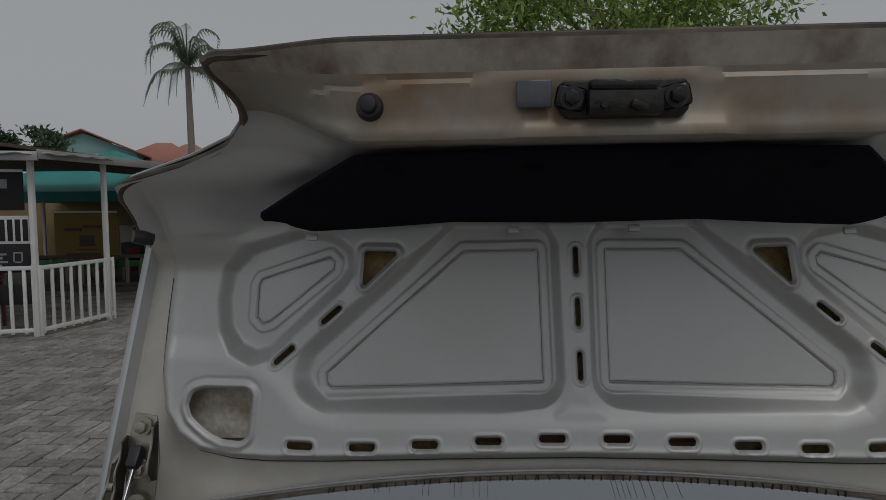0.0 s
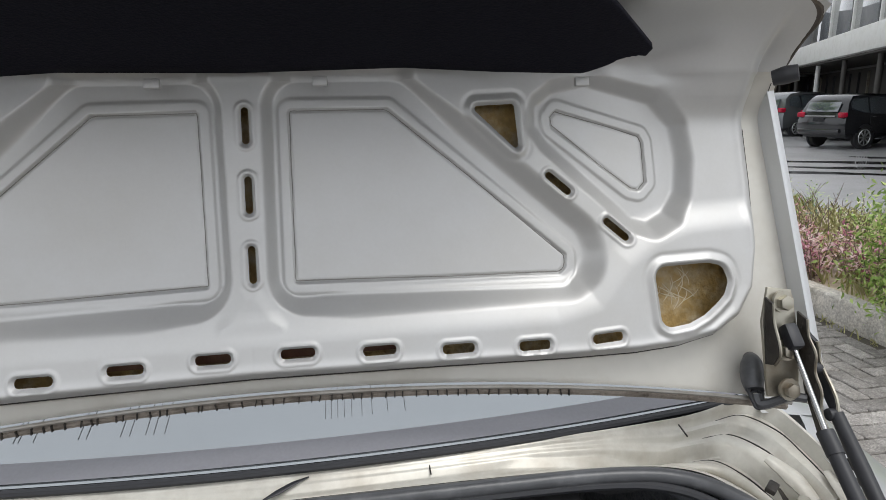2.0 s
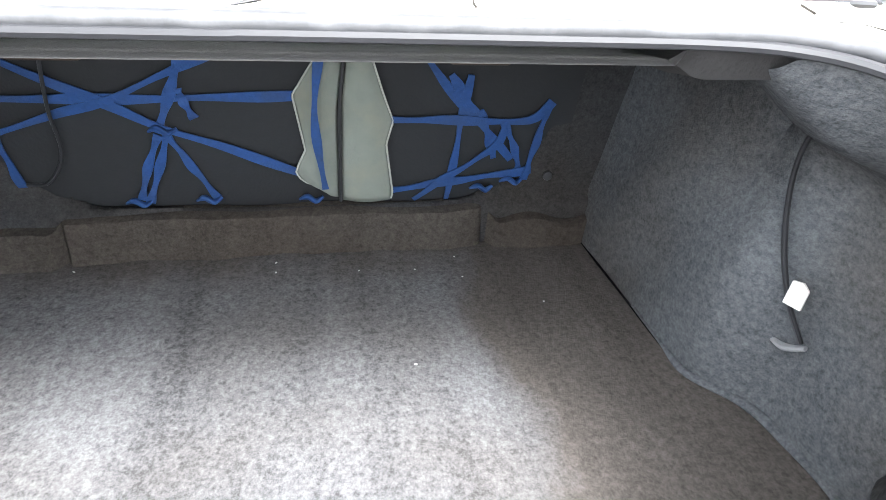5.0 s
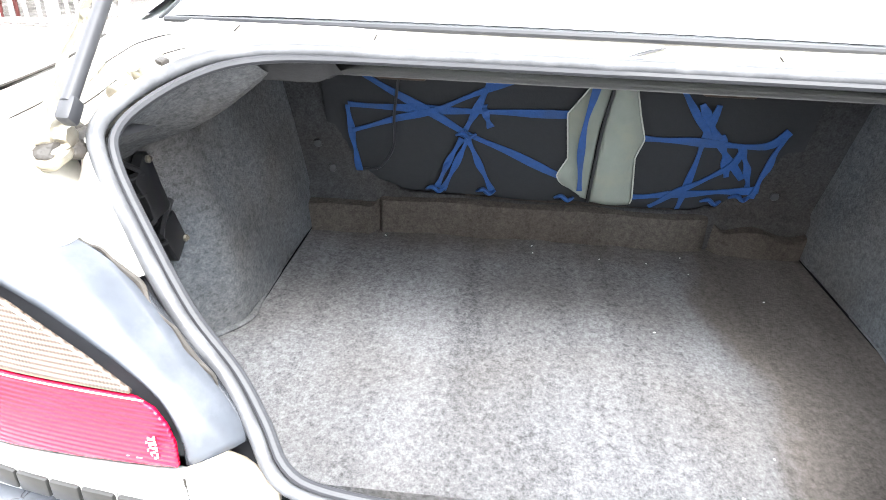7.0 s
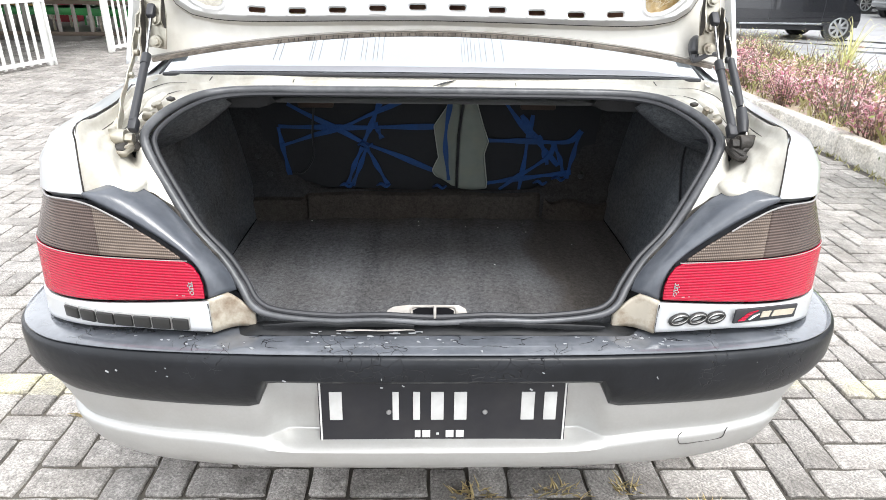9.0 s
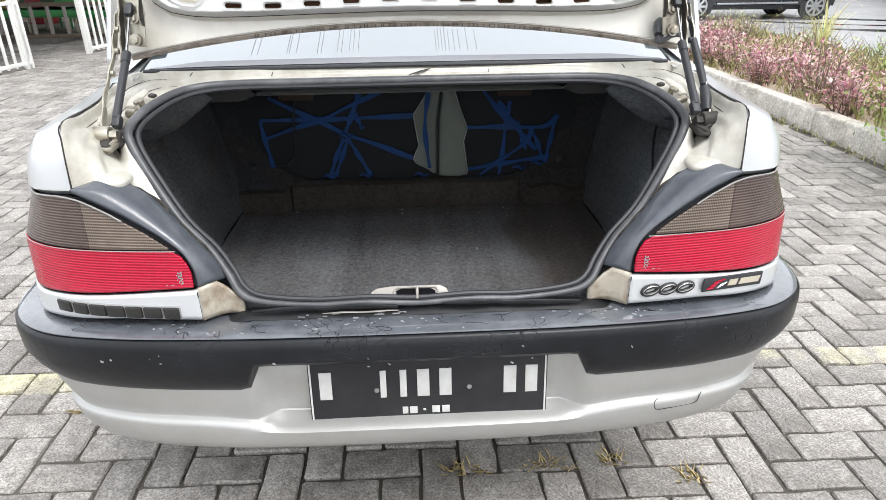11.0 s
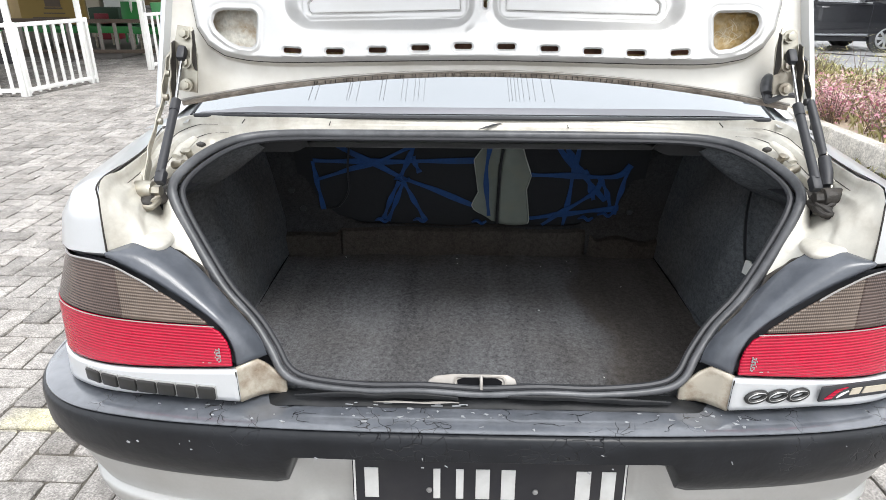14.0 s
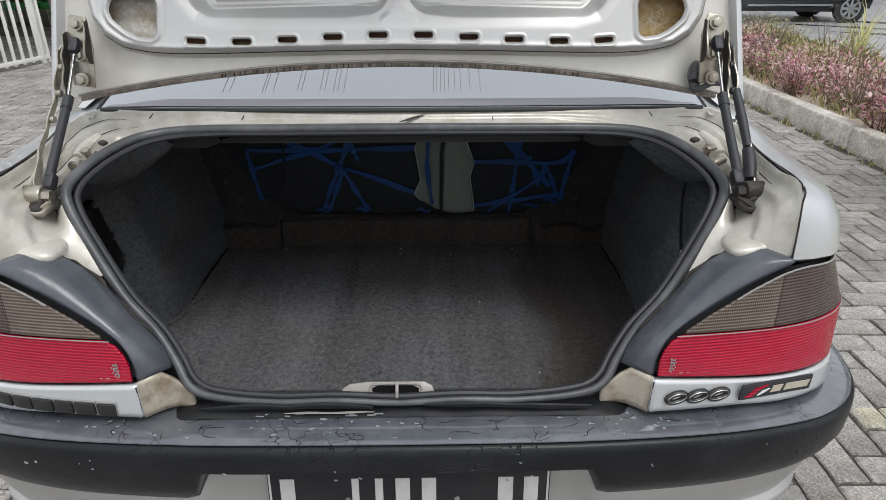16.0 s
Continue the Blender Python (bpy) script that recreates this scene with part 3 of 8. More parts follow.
for row_i in (4, 11, 19):
    both_sides("step_dirt", tube(rows[row_i][11:38:3], [0.0005, 0.0011, 0.0007, 0.0012, 0.0004], 60, 6), GRIME_SHADE, car, "line of dirt at the foot of a pressed step")
both_sides("boot_gutter", sheet(np.array(rows)), BEIGE, car, "grimy beige drain channel", 0.0)
for sx in (-0.446, -0.28, 0.16, 0.446):
    part("panel_seam", block((0.0012, 0.020, 0.002), 0.0004, (sx, 0.377 + 0.1 * sx * sx, 1.0318), (12, 0, 0)), GRIME_SHADE, car)
part("rubber_smear", tube([(-0.004, 0.358, 1.0285), (0.012, 0.366, 1.0315), (0.024, 0.372, 1.034), (0.040, 0.377, 1.037)], [0.001, 0.0035, 0.003, 0.001], 16, 8, 0.5), BLACK, car, "black smear of old sealant")

# shut line along the wing's inner edge, bulge of the channel end, grime round the hinge
gapline = [(0.5550, 0.0585, 0.906), (0.5555, 0.064, 0.950), (0.5560, 0.070, 0.985), (0.557, 0.078, 1.007), (0.5605, 0.15, 1.0105), (0.568, 0.25, 1.0145), (0.592, 0.37, 1.0225)]
both_sides("shut_line", tube(gapline, 0.0014, 80, 6), GRIME_SHADE, car, "dark shut line along the wing edge")
bulge = []
for a in np.linspace(0, math.pi, 13):
    ring = []
    for b in np.linspace(0, 2 * math.pi, 24, endpoint=False):
        w = np.array([math.sin(a) * math.cos(b), math.sin(a) * math.sin(b), math.cos(a)])
        w = np.sign(w) * np.abs(w) ** 0.72
        ring.append(np.array([0.527, 0.116, 0.915]) + w * np.array([0.048, 0.036, 0.011]) + np.array([0, 0.012 * w[0], 0.006 * w[0] - 0.004]))
    bulge.append(ring)
both_sides("channel_bulge", sheet(np.array(bulge), wrap=True), BEIGE, car, "rounded pressed end of the drain channel")
for s_ in (-1, 1):
    for q, rr_, sd_ in (((0.535, 0.172, 0.953), 0.026, 1), ((0.520, 0.195, 0.958), 0.018, 2), ((0.548, 0.200, 0.962), 0.016, 3)):
        bm = bmesh.new()
        bmesh.ops.create_icosphere(bm, subdivisions=3, radius=rr_)
        for vt in bm.verts:
            k_ = 1 + 0.45 * noise.noise(vt.co * 60 + Vector((sd_, s_, 0)))
            vt.co = Vector((vt.co.x * k_, vt.co.y * k_ * 1.2, vt.co.z * k_ * 0.55))
        bm.transform(pose(s_ * q[0], q[1], q[2]))
        part("grime_lump", bm, GRIME_SHADE, car, "greasy dirt packed round the hinge pivot")

# rubber seal round the boot opening
loop = np.array(SEAL + [(-x, y, z) for x, y, z in SEAL[-2:0:-1]])
seal = part("boot_seal", tube(loop, [0.0080] * 8 + [0.0078, 0.0064, 0.0052, 0.0052, 0.0050, 0.0052, 0.0052, 0.0064, 0.0078] + [0.0080] * 8, 260, 12, closed=True), RUBBER, car, "weathered grey rubber seal round the boot opening")
inner_lip = loop.copy()
cx = np.array([0, 0.2, 0.86])
inner_lip = cx + (inner_lip - cx) * np.array([0.968, 0.972, 0.952])
part("seal_lip", tube(inner_lip, 0.0048, 260, 8, closed=True), BLACK, seal)

# lamps
back = sheet(tail_patch(0.372, 0.716, lambda x: 0.744 - 0.085 * (x - 0.372), lambda x: np.interp(x, [0.372, 0.40, 0.47, 0.545, 0.60, 0.74], [0.772, 0.812, 0.859, 0.894, 0.896, 0.890]), 70, 20, -0.012))
lamp_roots = both_sides("tail_lamp", back, BLACK, car, "tail lamp with red lower and smoked upper lens")
split = lambda x: 0.812 - 0.016 * (x - 0.40)
red_top = lambda x: np.minimum(np.interp(x, [0.374, 0.378, 0.388, 0.404, 0.42], [0.770, 0.786, 0.802, 0.811, 0.812]), split(x) - 0.001)
both_sides("red_lens", sheet(tail_patch(0.374, 0.716, lambda x: 0.747 - 0.085 * (x - 0.374), red_top, 90, 24, 0.004)), RED, lamp_roots, "red ribbed lens", 0.004)
smoke_top = lambda x: np.interp(x, [0.405, 0.44, 0.50, 0.545, 0.58, 0.74], [0.815, 0.840, 0.875, 0.894, 0.897, 0.892])
both_sides("smoked_lens", sheet(tail_patch(0.540, 0.716, lambda x: split(x) + 0.002, smoke_top, 60, 24, 0.004)), SMOKED, lamp_roots, "smoked brown ribbed lens", 0.004)
both_sides("reversing_lens", sheet(tail_patch(0.406, 0.5395, lambda x: split(x) + 0.002, smoke_top, 50, 24, 0.004)), AMBER, lamp_roots, "pale smoked reversing lens", 0.004)
rim_curve = tail_patch(0.374, 0.716, lambda x: smoke_top(x) * (x > 0.405) + (x <= 0.405) * red_top(x), lambda x: smoke_top(x), 60, 2, 0.006)[0]
both_sides("lens_rim", tube(rim_curve[14::3] + np.array([0, 0, 0.003]), 0.0014, 80, 6), shader("pale_lens_edge", (0.26, 0.25, 0.245), 0.35), lamp_roots, "pale moulded edge of the lens")
both_sides("lens_divider", tube(tail_patch(0.392, 0.714, lambda x: split(x) + 0.0005, lambda x: split(x) + 0.002, 40, 2, 0.0075)[0], 0.0008, 80, 6), bpy.data.materials["pale_lens_edge"], lamp_roots)
mark = merged(*[block((w, 0.0012, h), 0, (0.390 + a * 0.0026, 0.0100 + a * 0.0003, 0.7535 + b * 0.0030)) for a, b, w, h in ((0, 1, 0.0016, 0.005), (0, 3.2, 0.0016, 0.004), (0, 5.4, 0.0016, 0.005), (0, 7.2, 0.0016, 0.003), (1, 0, 0.002, 0.002), (1, 2, 0.0022, 0.002), (1, 3.4, 0.0022, 0.0016), (1, 5.0, 0.0022, 0.0022), (1, 6.6, 0.0022, 0.0016), (2, 1.2, 0.0016, 0.004), (2, 4.2, 0.0016, 0.006), (2, 6.6, 0.0016, 0.003), (3, 2.4, 0.0012, 0.002), (3, 5.2, 0.0012, 0.002), (6, -1, 0.009, 0.001), (10, -1, 0.006, 0.001))])
both_sides("lens_marking", mark, CHIP, lamp_roots, "pale worn moulding marks")

# slate trim between lamp and seal
lowc = spline([(0.371, 0.016, 0.742), (0.374, 0.018, 0.778), (0.398, 0.026, 0.813), (0.470, 0.040, 0.861), (0.545, 0.052, 0.898), (0.5535, 0.054, 0.901)], 40)
topc = spline([(0.333, 0.046, 0.744), (0.347, 0.056, 0.775), (0.395, 0.075, 0.828), (0.455, 0.098, 0.884), (0.510, 0.094, 0.914), (0.5535, 0.070, 0.908)], 40)
rows = []
for t in np.linspace(0, 1, 9):
    p = lowc * (1 - t) + topc * t
    p[:, 1] -= 0.012 * np.sin(np.pi * t) ** 0.8
    p[:, 2] += 0.006 * np.sin(np.pi * t)
    rows.append(p)
rows.append(topc + np.array([0.0, 0.015, -0.012]))
trims = both_sides("lamp_surround", sheet(np.array(rows)), SLATE, car, "slate grey plastic trim beside the lamp", 0.003)
both_sides("trim_screw", merged(cylinder(0.004, 0.004, (0.527, 0.071, 0.909), (50, 0, 0), 12)), BLACK, trims)
# crumpled sealant edge over the trim
edge = topc[6:36:2] + np.array([0.002, 0.004, 0.001]) + np.random.RandomState(3).normal(0, 0.0018, (15, 3))
both_sides("sealant_bead", tube(edge, [0.0012, 0.0030, 0.0018, 0.0034, 0.0016, 0.0028, 0.0012], 60, 6), GRIME_SHADE, car, "brown crusted sealant bead")

# panels under the lamps with the badges
pan_low = lambda x: np.interp(x, [0.366, 0.50, 0.64, 0.72], [0.690, 0.690, 0.679, 0.668])
pan_high = lambda x: 0.742 - 0.085 * (x - 0.372)
panels = both_sides("badge_panel", sheet(tail_patch(0.367, 0.718, pan_low, pan_high, 60, 8, 0.008)), PAINT, car, "silver-white panel under the lamp", 0.012)
jamb = []
for t in np.linspace(0, 1, 6):
    jamb.append([(0.366 - 0.062 * t, 0.006 + 0.028 * t + 0.012 * np.sin(np.pi * t), z) for z in np.linspace(0.684 - 0.005 * t, 0.744 + 0.003 * math.sin(math.pi * min(1, 1.6 * t)) - 0.075 * max(0, t - 0.45), 8)])
both_sides("lamp_jamb", sheet(np.array(jamb)), JAMB, car, "beige painted jamb below the seal", 0.006)

both_sides("jamb_crease", tube([(0.3675, 0.0035, z) for z in (0.686, 0.705, 0.725, 0.741)], [0.0006, 0.0013, 0.0009, 0.0012], 20, 6), GRIME_SHADE, car, "dark crease beside the jamb")
# badges: plain chunky bars, no lettering
bars = [(-0.6245 + k * 0.0325, w) for k, w in enumerate((0.025, 0.024, 0.026, 0.027, 0.024, 0.026, 0.022))]
BADGE_RIM = shader("worn_chrome_edge", (0.42, 0.42, 0.41), 0.28, 0.7, 0.15, 90)
for bx, w in bars:
    cxm = bx + 0.014
    turn = math.degrees(math.atan2(float(tail_y(cxm + 0.01) - tail_y(cxm - 0.01)), 0.02))
    bz_ = 0.703 + 0.002 * (abs(cxm) - 0.4)
    piece = part("maker_badge", block((w + 0.005, 0.007, 0.021), 0.0025, (cxm, float(tail_y(cxm)) - 0.014, bz_), (0, 0, turn)), BADGE, panels[1], "dark chrome badge block")
    part("badge_edge", block((w + 0.0078, 0.004, 0.0245), 0.0014, (cxm, float(tail_y(cxm)) - 0.0118, bz_), (0, 0, turn)), BADGE_RIM, piece)
for bx in (0.404, 0.436, 0.468):
    at_y = float(tail_y(bx)) - 0.0125
    oval = [(bx + 0.0135 * math.cos(a) + 0.0032 * math.sin(a), at_y + 0.16 * 0.0135 * math.cos(a), 0.713 + 0.0080 * math.sin(a)) for a in np.arange(16) * math.pi / 8]
    piece = part("model_badge", tube(oval, 0.0044, 40, 10, 1.0, closed=True), BADGE, panels[0], "dark chrome badge ring")
    part("badge_edge", tube([(x, y - 0.0036, z + 0.0012) for x, y, z in oval], 0.0009, 40, 6, closed=True), BADGE_RIM, piece)
ang = math.degrees(math.atan2(float(tail_y(0.60) - tail_y(0.53)), 0.07))
SM = pose(0.562, float(tail_y(0.562)) - 0.0125, 0.7115, 0, 3, ang)
sticker = part("edition_badge", block((0.130, 0.004, 0.026), 0.0015), BLACK, panels[0], "black edition badge with a red swoosh")
sticker.matrix_basis = SM
part("swoosh", prism([(0, 0), (0.018, 0.014), (0.038, 0.017), (0.022, 0.010), (0.012, 0.0)], 0.002, 0, pose(-0.057, -0.0038, -0.008)), RED, sticker)
part("swoosh", prism([(0, 0), (0.008, 0.007), (0.020, 0.010), (0.010, 0.004)], 0.002, 0, pose(-0.035, -0.0038, -0.008)), WHITE, sticker)
TAN = shader("tan_print", (0.46, 0.41, 0.33), 0.5, 0, 0.15, 90)
for x0, w0 in ((-0.012, 0.018), (0.012, 0.044)):
    part("bar", prism([(0, 0), (w0, 0), (w0 + 0.003, 0.011), (0.003, 0.011)], 0.002, 0, pose(x0, -0.0034, -0.0055)), TAN, sticker)

# bumper: sections (outward, height) swept round the plan
BUMP = [(0.0, -0.046), (0.25, -0.043), (0.45, -0.028), (0.58, -0.004), (0.66, 0.026), (0.72, 0.075), (0.758, 0.14), (0.775, 0.22), (0.782, 0.36), (0.784, 0.52)]
half = spline(BUMP, 70)
plan = np.concatenate([half[::-1] * [-1, 1], half[1:]])
tang = np.gradient(plan, axis=0)
nrm = np.stack([tang[:, 1], -tang[:, 0]], 1)
nrm /= np.linalg.norm(nrm, axis=1, keepdims=True)


def swept(section, x0=-9, x1=9, drop=0.018, notch=0.0, tuck=0.05, recess=0.0):
    """A band round the tail; the ends sink a little towards the corners."""
    sel = (plan[:, 0] >= x0) & (plan[:, 0] <= x1)
    rows = []
    for o, z in section:
        p = plan[sel] + nrm[sel] * (o - tuck * (np.abs(plan[sel, :1]) / 0.78) ** 4 * max(0, 0.61 - z) / 0.11)
        hollow = smooth(0.304, 0.256, np.abs(plan[sel, :1])) * (recess > 0)
        p = p - nrm[sel] * recess * hollow * float(smooth(0.488, 0.501, np.array(z)))
        lift = notch * smooth(0.635, 0.572, np.array(z)) * smooth(0.302, 0.276, np.abs(plan[sel, :1]))
        rows.append(np.concatenate([p, (z + lift - (recess > 0) * smooth(0.42, 0.22, np.abs(plan[sel, :1])) * 0.014 * float(smooth(0.462, 0.488, np.array(z)) * smooth(0.59, 0.53, np.array(z))) - drop * (np.abs(plan[sel, :1]) / 0.78) ** 3)], 1))
    return sheet(np.array(rows), flip=True)


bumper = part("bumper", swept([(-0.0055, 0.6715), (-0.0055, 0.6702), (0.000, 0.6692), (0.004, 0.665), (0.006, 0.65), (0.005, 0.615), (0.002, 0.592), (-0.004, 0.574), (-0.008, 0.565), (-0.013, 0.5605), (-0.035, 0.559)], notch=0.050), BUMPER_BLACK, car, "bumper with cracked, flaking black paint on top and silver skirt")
part("bumper_top", swept([(-0.085, 0.676), (-0.066, 0.677), (-0.045, 0.6785), (-0.020, 0.6785), (-0.008, 0.6762), (-0.003, 0.6742), (-0.0025, 0.6728), (-0.0055, 0.6715)]), BUMPER_TOP, bumper, "faded, cracked and flaking black bumper top with painted-in sky sheen")
part("skirt", swept([(-0.022, 0.615), (-0.020, 0.595), (-0.011, 0.575), (-0.010, 0.56), (-0.011, 0.535), (-0.013, 0.515), (-0.0155, 0.505), (-0.016, 0.502), (-0.0150, 0.500), (-0.007, 0.497), (-0.003, 0.493), (-0.0015, 0.486), (-0.002, 0.468), (-0.004, 0.452), (-0.008, 0.438), (-0.014, 0.428), (-0.024, 0.423), (-0.06, 0.420), (-0.2, 0.42)], drop=0.03, recess=0.034), SKIRT, bumper, "silver lower bumper skirt")

def skirt_point(x, z):
    i = int(np.argmin(np.abs(plan[:, 0] - x)))
    o = np.interp(z, [0.438, 0.452, 0.468, 0.486, 0.493, 0.497], [-0.008, -0.004, -0.002, -0.0015, -0.003, -0.007]) - 0.05 * (abs(x) / 0.78) ** 4 * (0.61 - z) / 0.11
    q = plan[i] + nrm[i] * o
    return (x, q[1] - 0.0006, z - 0.03 * (abs(x) / 0.78) ** 3)


part("tow_cover", tube([skirt_point(x, z) for x, z in ((0.440, 0.500), (0.433, 0.494), (0.434, 0.483), (0.442, 0.477), (0.48, 0.476), (0.515, 0.477), (0.523, 0.483), (0.526, 0.494), (0.530, 0.500))], 0.0008, 60, 6), GRIME_SHADE, bumper, "dark outline of the towing-eye cover")
rng = np.random.RandomState(11)
TOP_O, TOP_Z = [-0.07, -0.045, -0.02, -0.006], [0.677, 0.6785, 0.6785, 0.6760]


def on_top(x, o):
    i = int(np.argmin(np.abs(plan[:, 0] - x)))
    q = plan[i] + nrm[i] * o
    return np.array([x, q[1], np.interp(o, TOP_O, TOP_Z) - 0.018 * (abs(x) / 0.78) ** 3 + 0.0007])


# flaked spots in clusters on the top, a few on the face
for k in range(70):
    cxk = (-0.30, -0.12, -0.05, 0.38, 0.30, -0.45)[k % 6]
    x, o = cxk + rng.normal(0, 0.055), float(np.clip(rng.normal(-0.034, 0.014), -0.060, -0.009))
    if k % 5:
        c, m, r = on_top(x, o), rng.randint(5, 9), rng.uniform(0.0008, 0.0030) * (1.6 if k % 7 == 0 else 1)
        a = np.sort(rng.uniform(0, 6.28, m))
        pts = [(c[0] + r * 1.7 * rng.uniform(0.4, 1.3) * math.cos(t), c[1] + r * rng.uniform(0.4, 1.3) * math.sin(t)) for t in a]
        part("paint_chip", ([(u, w, c[2]) for u, w in pts] + [(u, w, c[2] - 0.0015) for u, w in pts], [tuple(range(m))] + [(j, (j + 1) % m, m + (j + 1) % m, m + j) for j in range(m)]), CHIP, bumper)
    else:
        x = rng.uniform(-0.6, 0.6)
        i = int(np.argmin(np.abs(plan[:, 0] - x)))
        q = plan[i] + nrm[i] * 0.0060
        part("paint_chip", block((rng.uniform(0.001, 0.006), 0.0012, rng.uniform(0.001, 0.003)), 0, (q[0], q[1], rng.uniform(0.61, 0.655) - 0.018 * (abs(x) / 0.78) ** 3), (0, rng.uniform(0, 90), 0)), CHIP, bumper)
# short cracks wandering over the top
for k in range(22):
    x, o, d = (-0.10, 0.10, 0.36, -0.30)[k % 4] + rng.normal(0, 0.07), rng.uniform(-0.055, -0.015), rng.uniform(0, 6.28)
    path = []
    for _ in range(4 + k % 3):
        path.append(on_top(x, o))
        d += rng.normal(0, 0.7)
        x, o = x + 0.010 * math.cos(d), float(np.clip(o + 0.006 * math.sin(d), -0.060, -0.009))
    part("paint_crack", tube(path, [0.0002, 0.00045, 0.0002], 16, 4), CRACK, bumper)

PRINT = shader("plate_white", (0.50, 0.50, 0.49), 0.5, 0, 0.08, 60, (0.30, 0.29, 0.27), 20, 0.4)
# number plate: bars only
plate_m = pose(0.0145, -0.0125, 0.5325, -6.0, 0, 0)
plate = part("number_plate", block((0.430, 0.002, 0.128), 0.0007, (0, 0, 0)), PLATE, car, "black number plate with white border and bars")
plate.matrix_basis = plate_m
for sz, at in (((0.424, 0.0015, 0.003), (0, -0.0016, -0.0605)), ((0.003, 0.0015, 0.122), (-0.2115, -0.0016, 0)), ((0.003, 0.0015, 0.122), (0.2115, -0.0016, 0))):
    part("plate_border", block(sz, 0, at), PRINT, plate)
for bx, w in ((-0.185, 0.022), (-0.082, 0.011), (-0.046, 0.012), (-0.010, 0.022), (0.030, 0.022), (0.147, 0.023), (0.186, 0.022)):
    part("bar", block((w, 0.0015, 0.055), 0.0005, (bx, -0.0016, 0.016)), PRINT, plate)
for bx, w in ((-0.044, 0.010), (-0.029, 0.014), (-0.009, 0.005), (0.012, 0.014), (0.030, 0.014)):
    part("bar", block((w, 0.0015, 0.014 if w > 0.006 else 0.004), 0.0004, (bx, -0.0016, -0.040)), PRINT, plate)
for bx in (-0.094, 0.073):
    part("plate_bolt", cylinder(0.0045, 0.004, (bx, -0.002, 0.004), (90, 0, 0), 14, bevel=0.001), DULL, plate)

# sill between seal and bumper, and the latch striker
sill = [[(x, y, 0.674 + (z - 0.674) * float(smooth(0.35, 0.285, np.abs(np.array(x)))) + 0.0012 * math.sin(x * 60)) for x in np.linspace(-0.35, 0.35, 70)] for y, z in ((0.048, 0.680), (0.038, 0.687), (0.016, 0.685), (0.009, 0.681), (0.007, 0.6785))]
part("boot_sill", sheet(np.array(sill), flip=True), SILL, car, "black sill with worn paint")
for k in range(9):
    x = rng.uniform(-0.22, -0.02)
    part("paint_chip", block((rng.uniform(0.004, 0.018), 0.0015, rng.uniform(0.001, 0.0025)), 0.0003, (x, 0.0085, rng.uniform(0.681, 0.687)), (0, rng.uniform(-5, 5), 0)), CHIP, car)
STRIKER = shader("pale_worn_steel", (0.30, 0.285, 0.265), 0.42, 0.2, 0.12, 80, (0.22, 0.19, 0.16), 30, 0.6)
SP = pose(-0.005, 0.030, 0.7110, -34, 0, 0)
latch = part("striker_plate", prism([(-0.080, -0.007), (-0.076, 0.003), (-0.066, 0.009), (-0.040, 0.012), (0.044, 0.012), (0.056, 0.006), (0.060, -0.006), (0.052, -0.010), (-0.070, -0.010)], 0.005, 0.0014, SP), STRIKER, car, "pale worn steel striker plate")
part("striker_rim", tube([SP @ Vector(q) for q in ((-0.034, -0.002, -0.006), (-0.036, -0.002, 0.004), (-0.026, -0.002, 0.0085), (0.030, -0.002, 0.0085), (0.040, -0.002, 0.003), (0.041, -0.002, -0.007))], 0.0016, 40, 8), STRIKER, latch)
part("striker_slot", prism([(-0.031, -0.0095), (-0.033, 0.003), (-0.024, 0.0065), (0.027, 0.0065), (0.036, 0.002), (0.036, -0.0095)], 0.002, 0.0, SP @ pose(0, -0.0012, 0)), CRACK, latch)
part("striker_bar", tube([SP @ Vector((0.004, -0.004, 0.009)), SP @ Vector((0.004, -0.007, 0.0)), SP @ Vector((0.004, -0.005, -0.011))], 0.0026, 12, 10), STRIKER, latch, "bright striker bar")
# torn, sagging strip of rubber over the sill, and worn bare metal on it
for x0, x1, k in ((-0.285, -0.036, 0), (0.040, 0.285, 1)):
    xs = np.linspace(x0, x1, 9)
    part("torn_seal_edge", tube([(x, 0.0115 + 0.001 * math.sin(x * 50), 0.6945 + 0.0035 * math.sin(math.pi * i / 8 + k) - 0.002 * (i == 4)) for i, x in enumerate(xs)], [0.0016, 0.003, 0.0024, 0.0036, 0.0018], 60, 8, 1.5), SILL, seal, "torn black edge of the seal")
part("bare_metal_strip", tube([(-0.165, 0.0075, 0.688), (-0.13, 0.0068, 0.6895), (-0.09, 0.0068, 0.6885), (-0.05, 0.0068, 0.690), (-0.034, 0.0075, 0.689)], [0.0006, 0.0022, 0.0016, 0.0024, 0.0008], 60, 8, 0.6), STRIKER, car, "strip of paint worn to bare metal on the sill")

# underside, exhaust and wheels
part("floor_pan", block((1.36, 3.5, 0.10), 0.02, (0, 2.1, 0.33)), RUST, car)
part("exhaust_tip", tube([(-0.36, 0.55, 0.31), (-0.36, 0.30, 0.30), (-0.36, 0.16, 0.295)], 0.019, 16, 14), STEEL, car, "dull steel exhaust pipe")
part("rear_axle", cylinder(0.04, 1.3, (0, 0.85, 0.29), (0, 90, 0)), RUST, car)
for y in (0.85, 3.43):
    for s in (-1, 1):
        wh = part("wheel", merged(cylinder(0.285, 0.17, (s * 0.66, y, 0.285), (0, 90, 0), 40, bevel=0.03)), TYRE, car)
        part("rim", cylinder(0.19, 0.175, (s * 0.662, y, 0.285), (0, 90, 0), 32, bevel=0.01), ALLOY, wh)

# ---- boot interior ----
FZ = 0.525
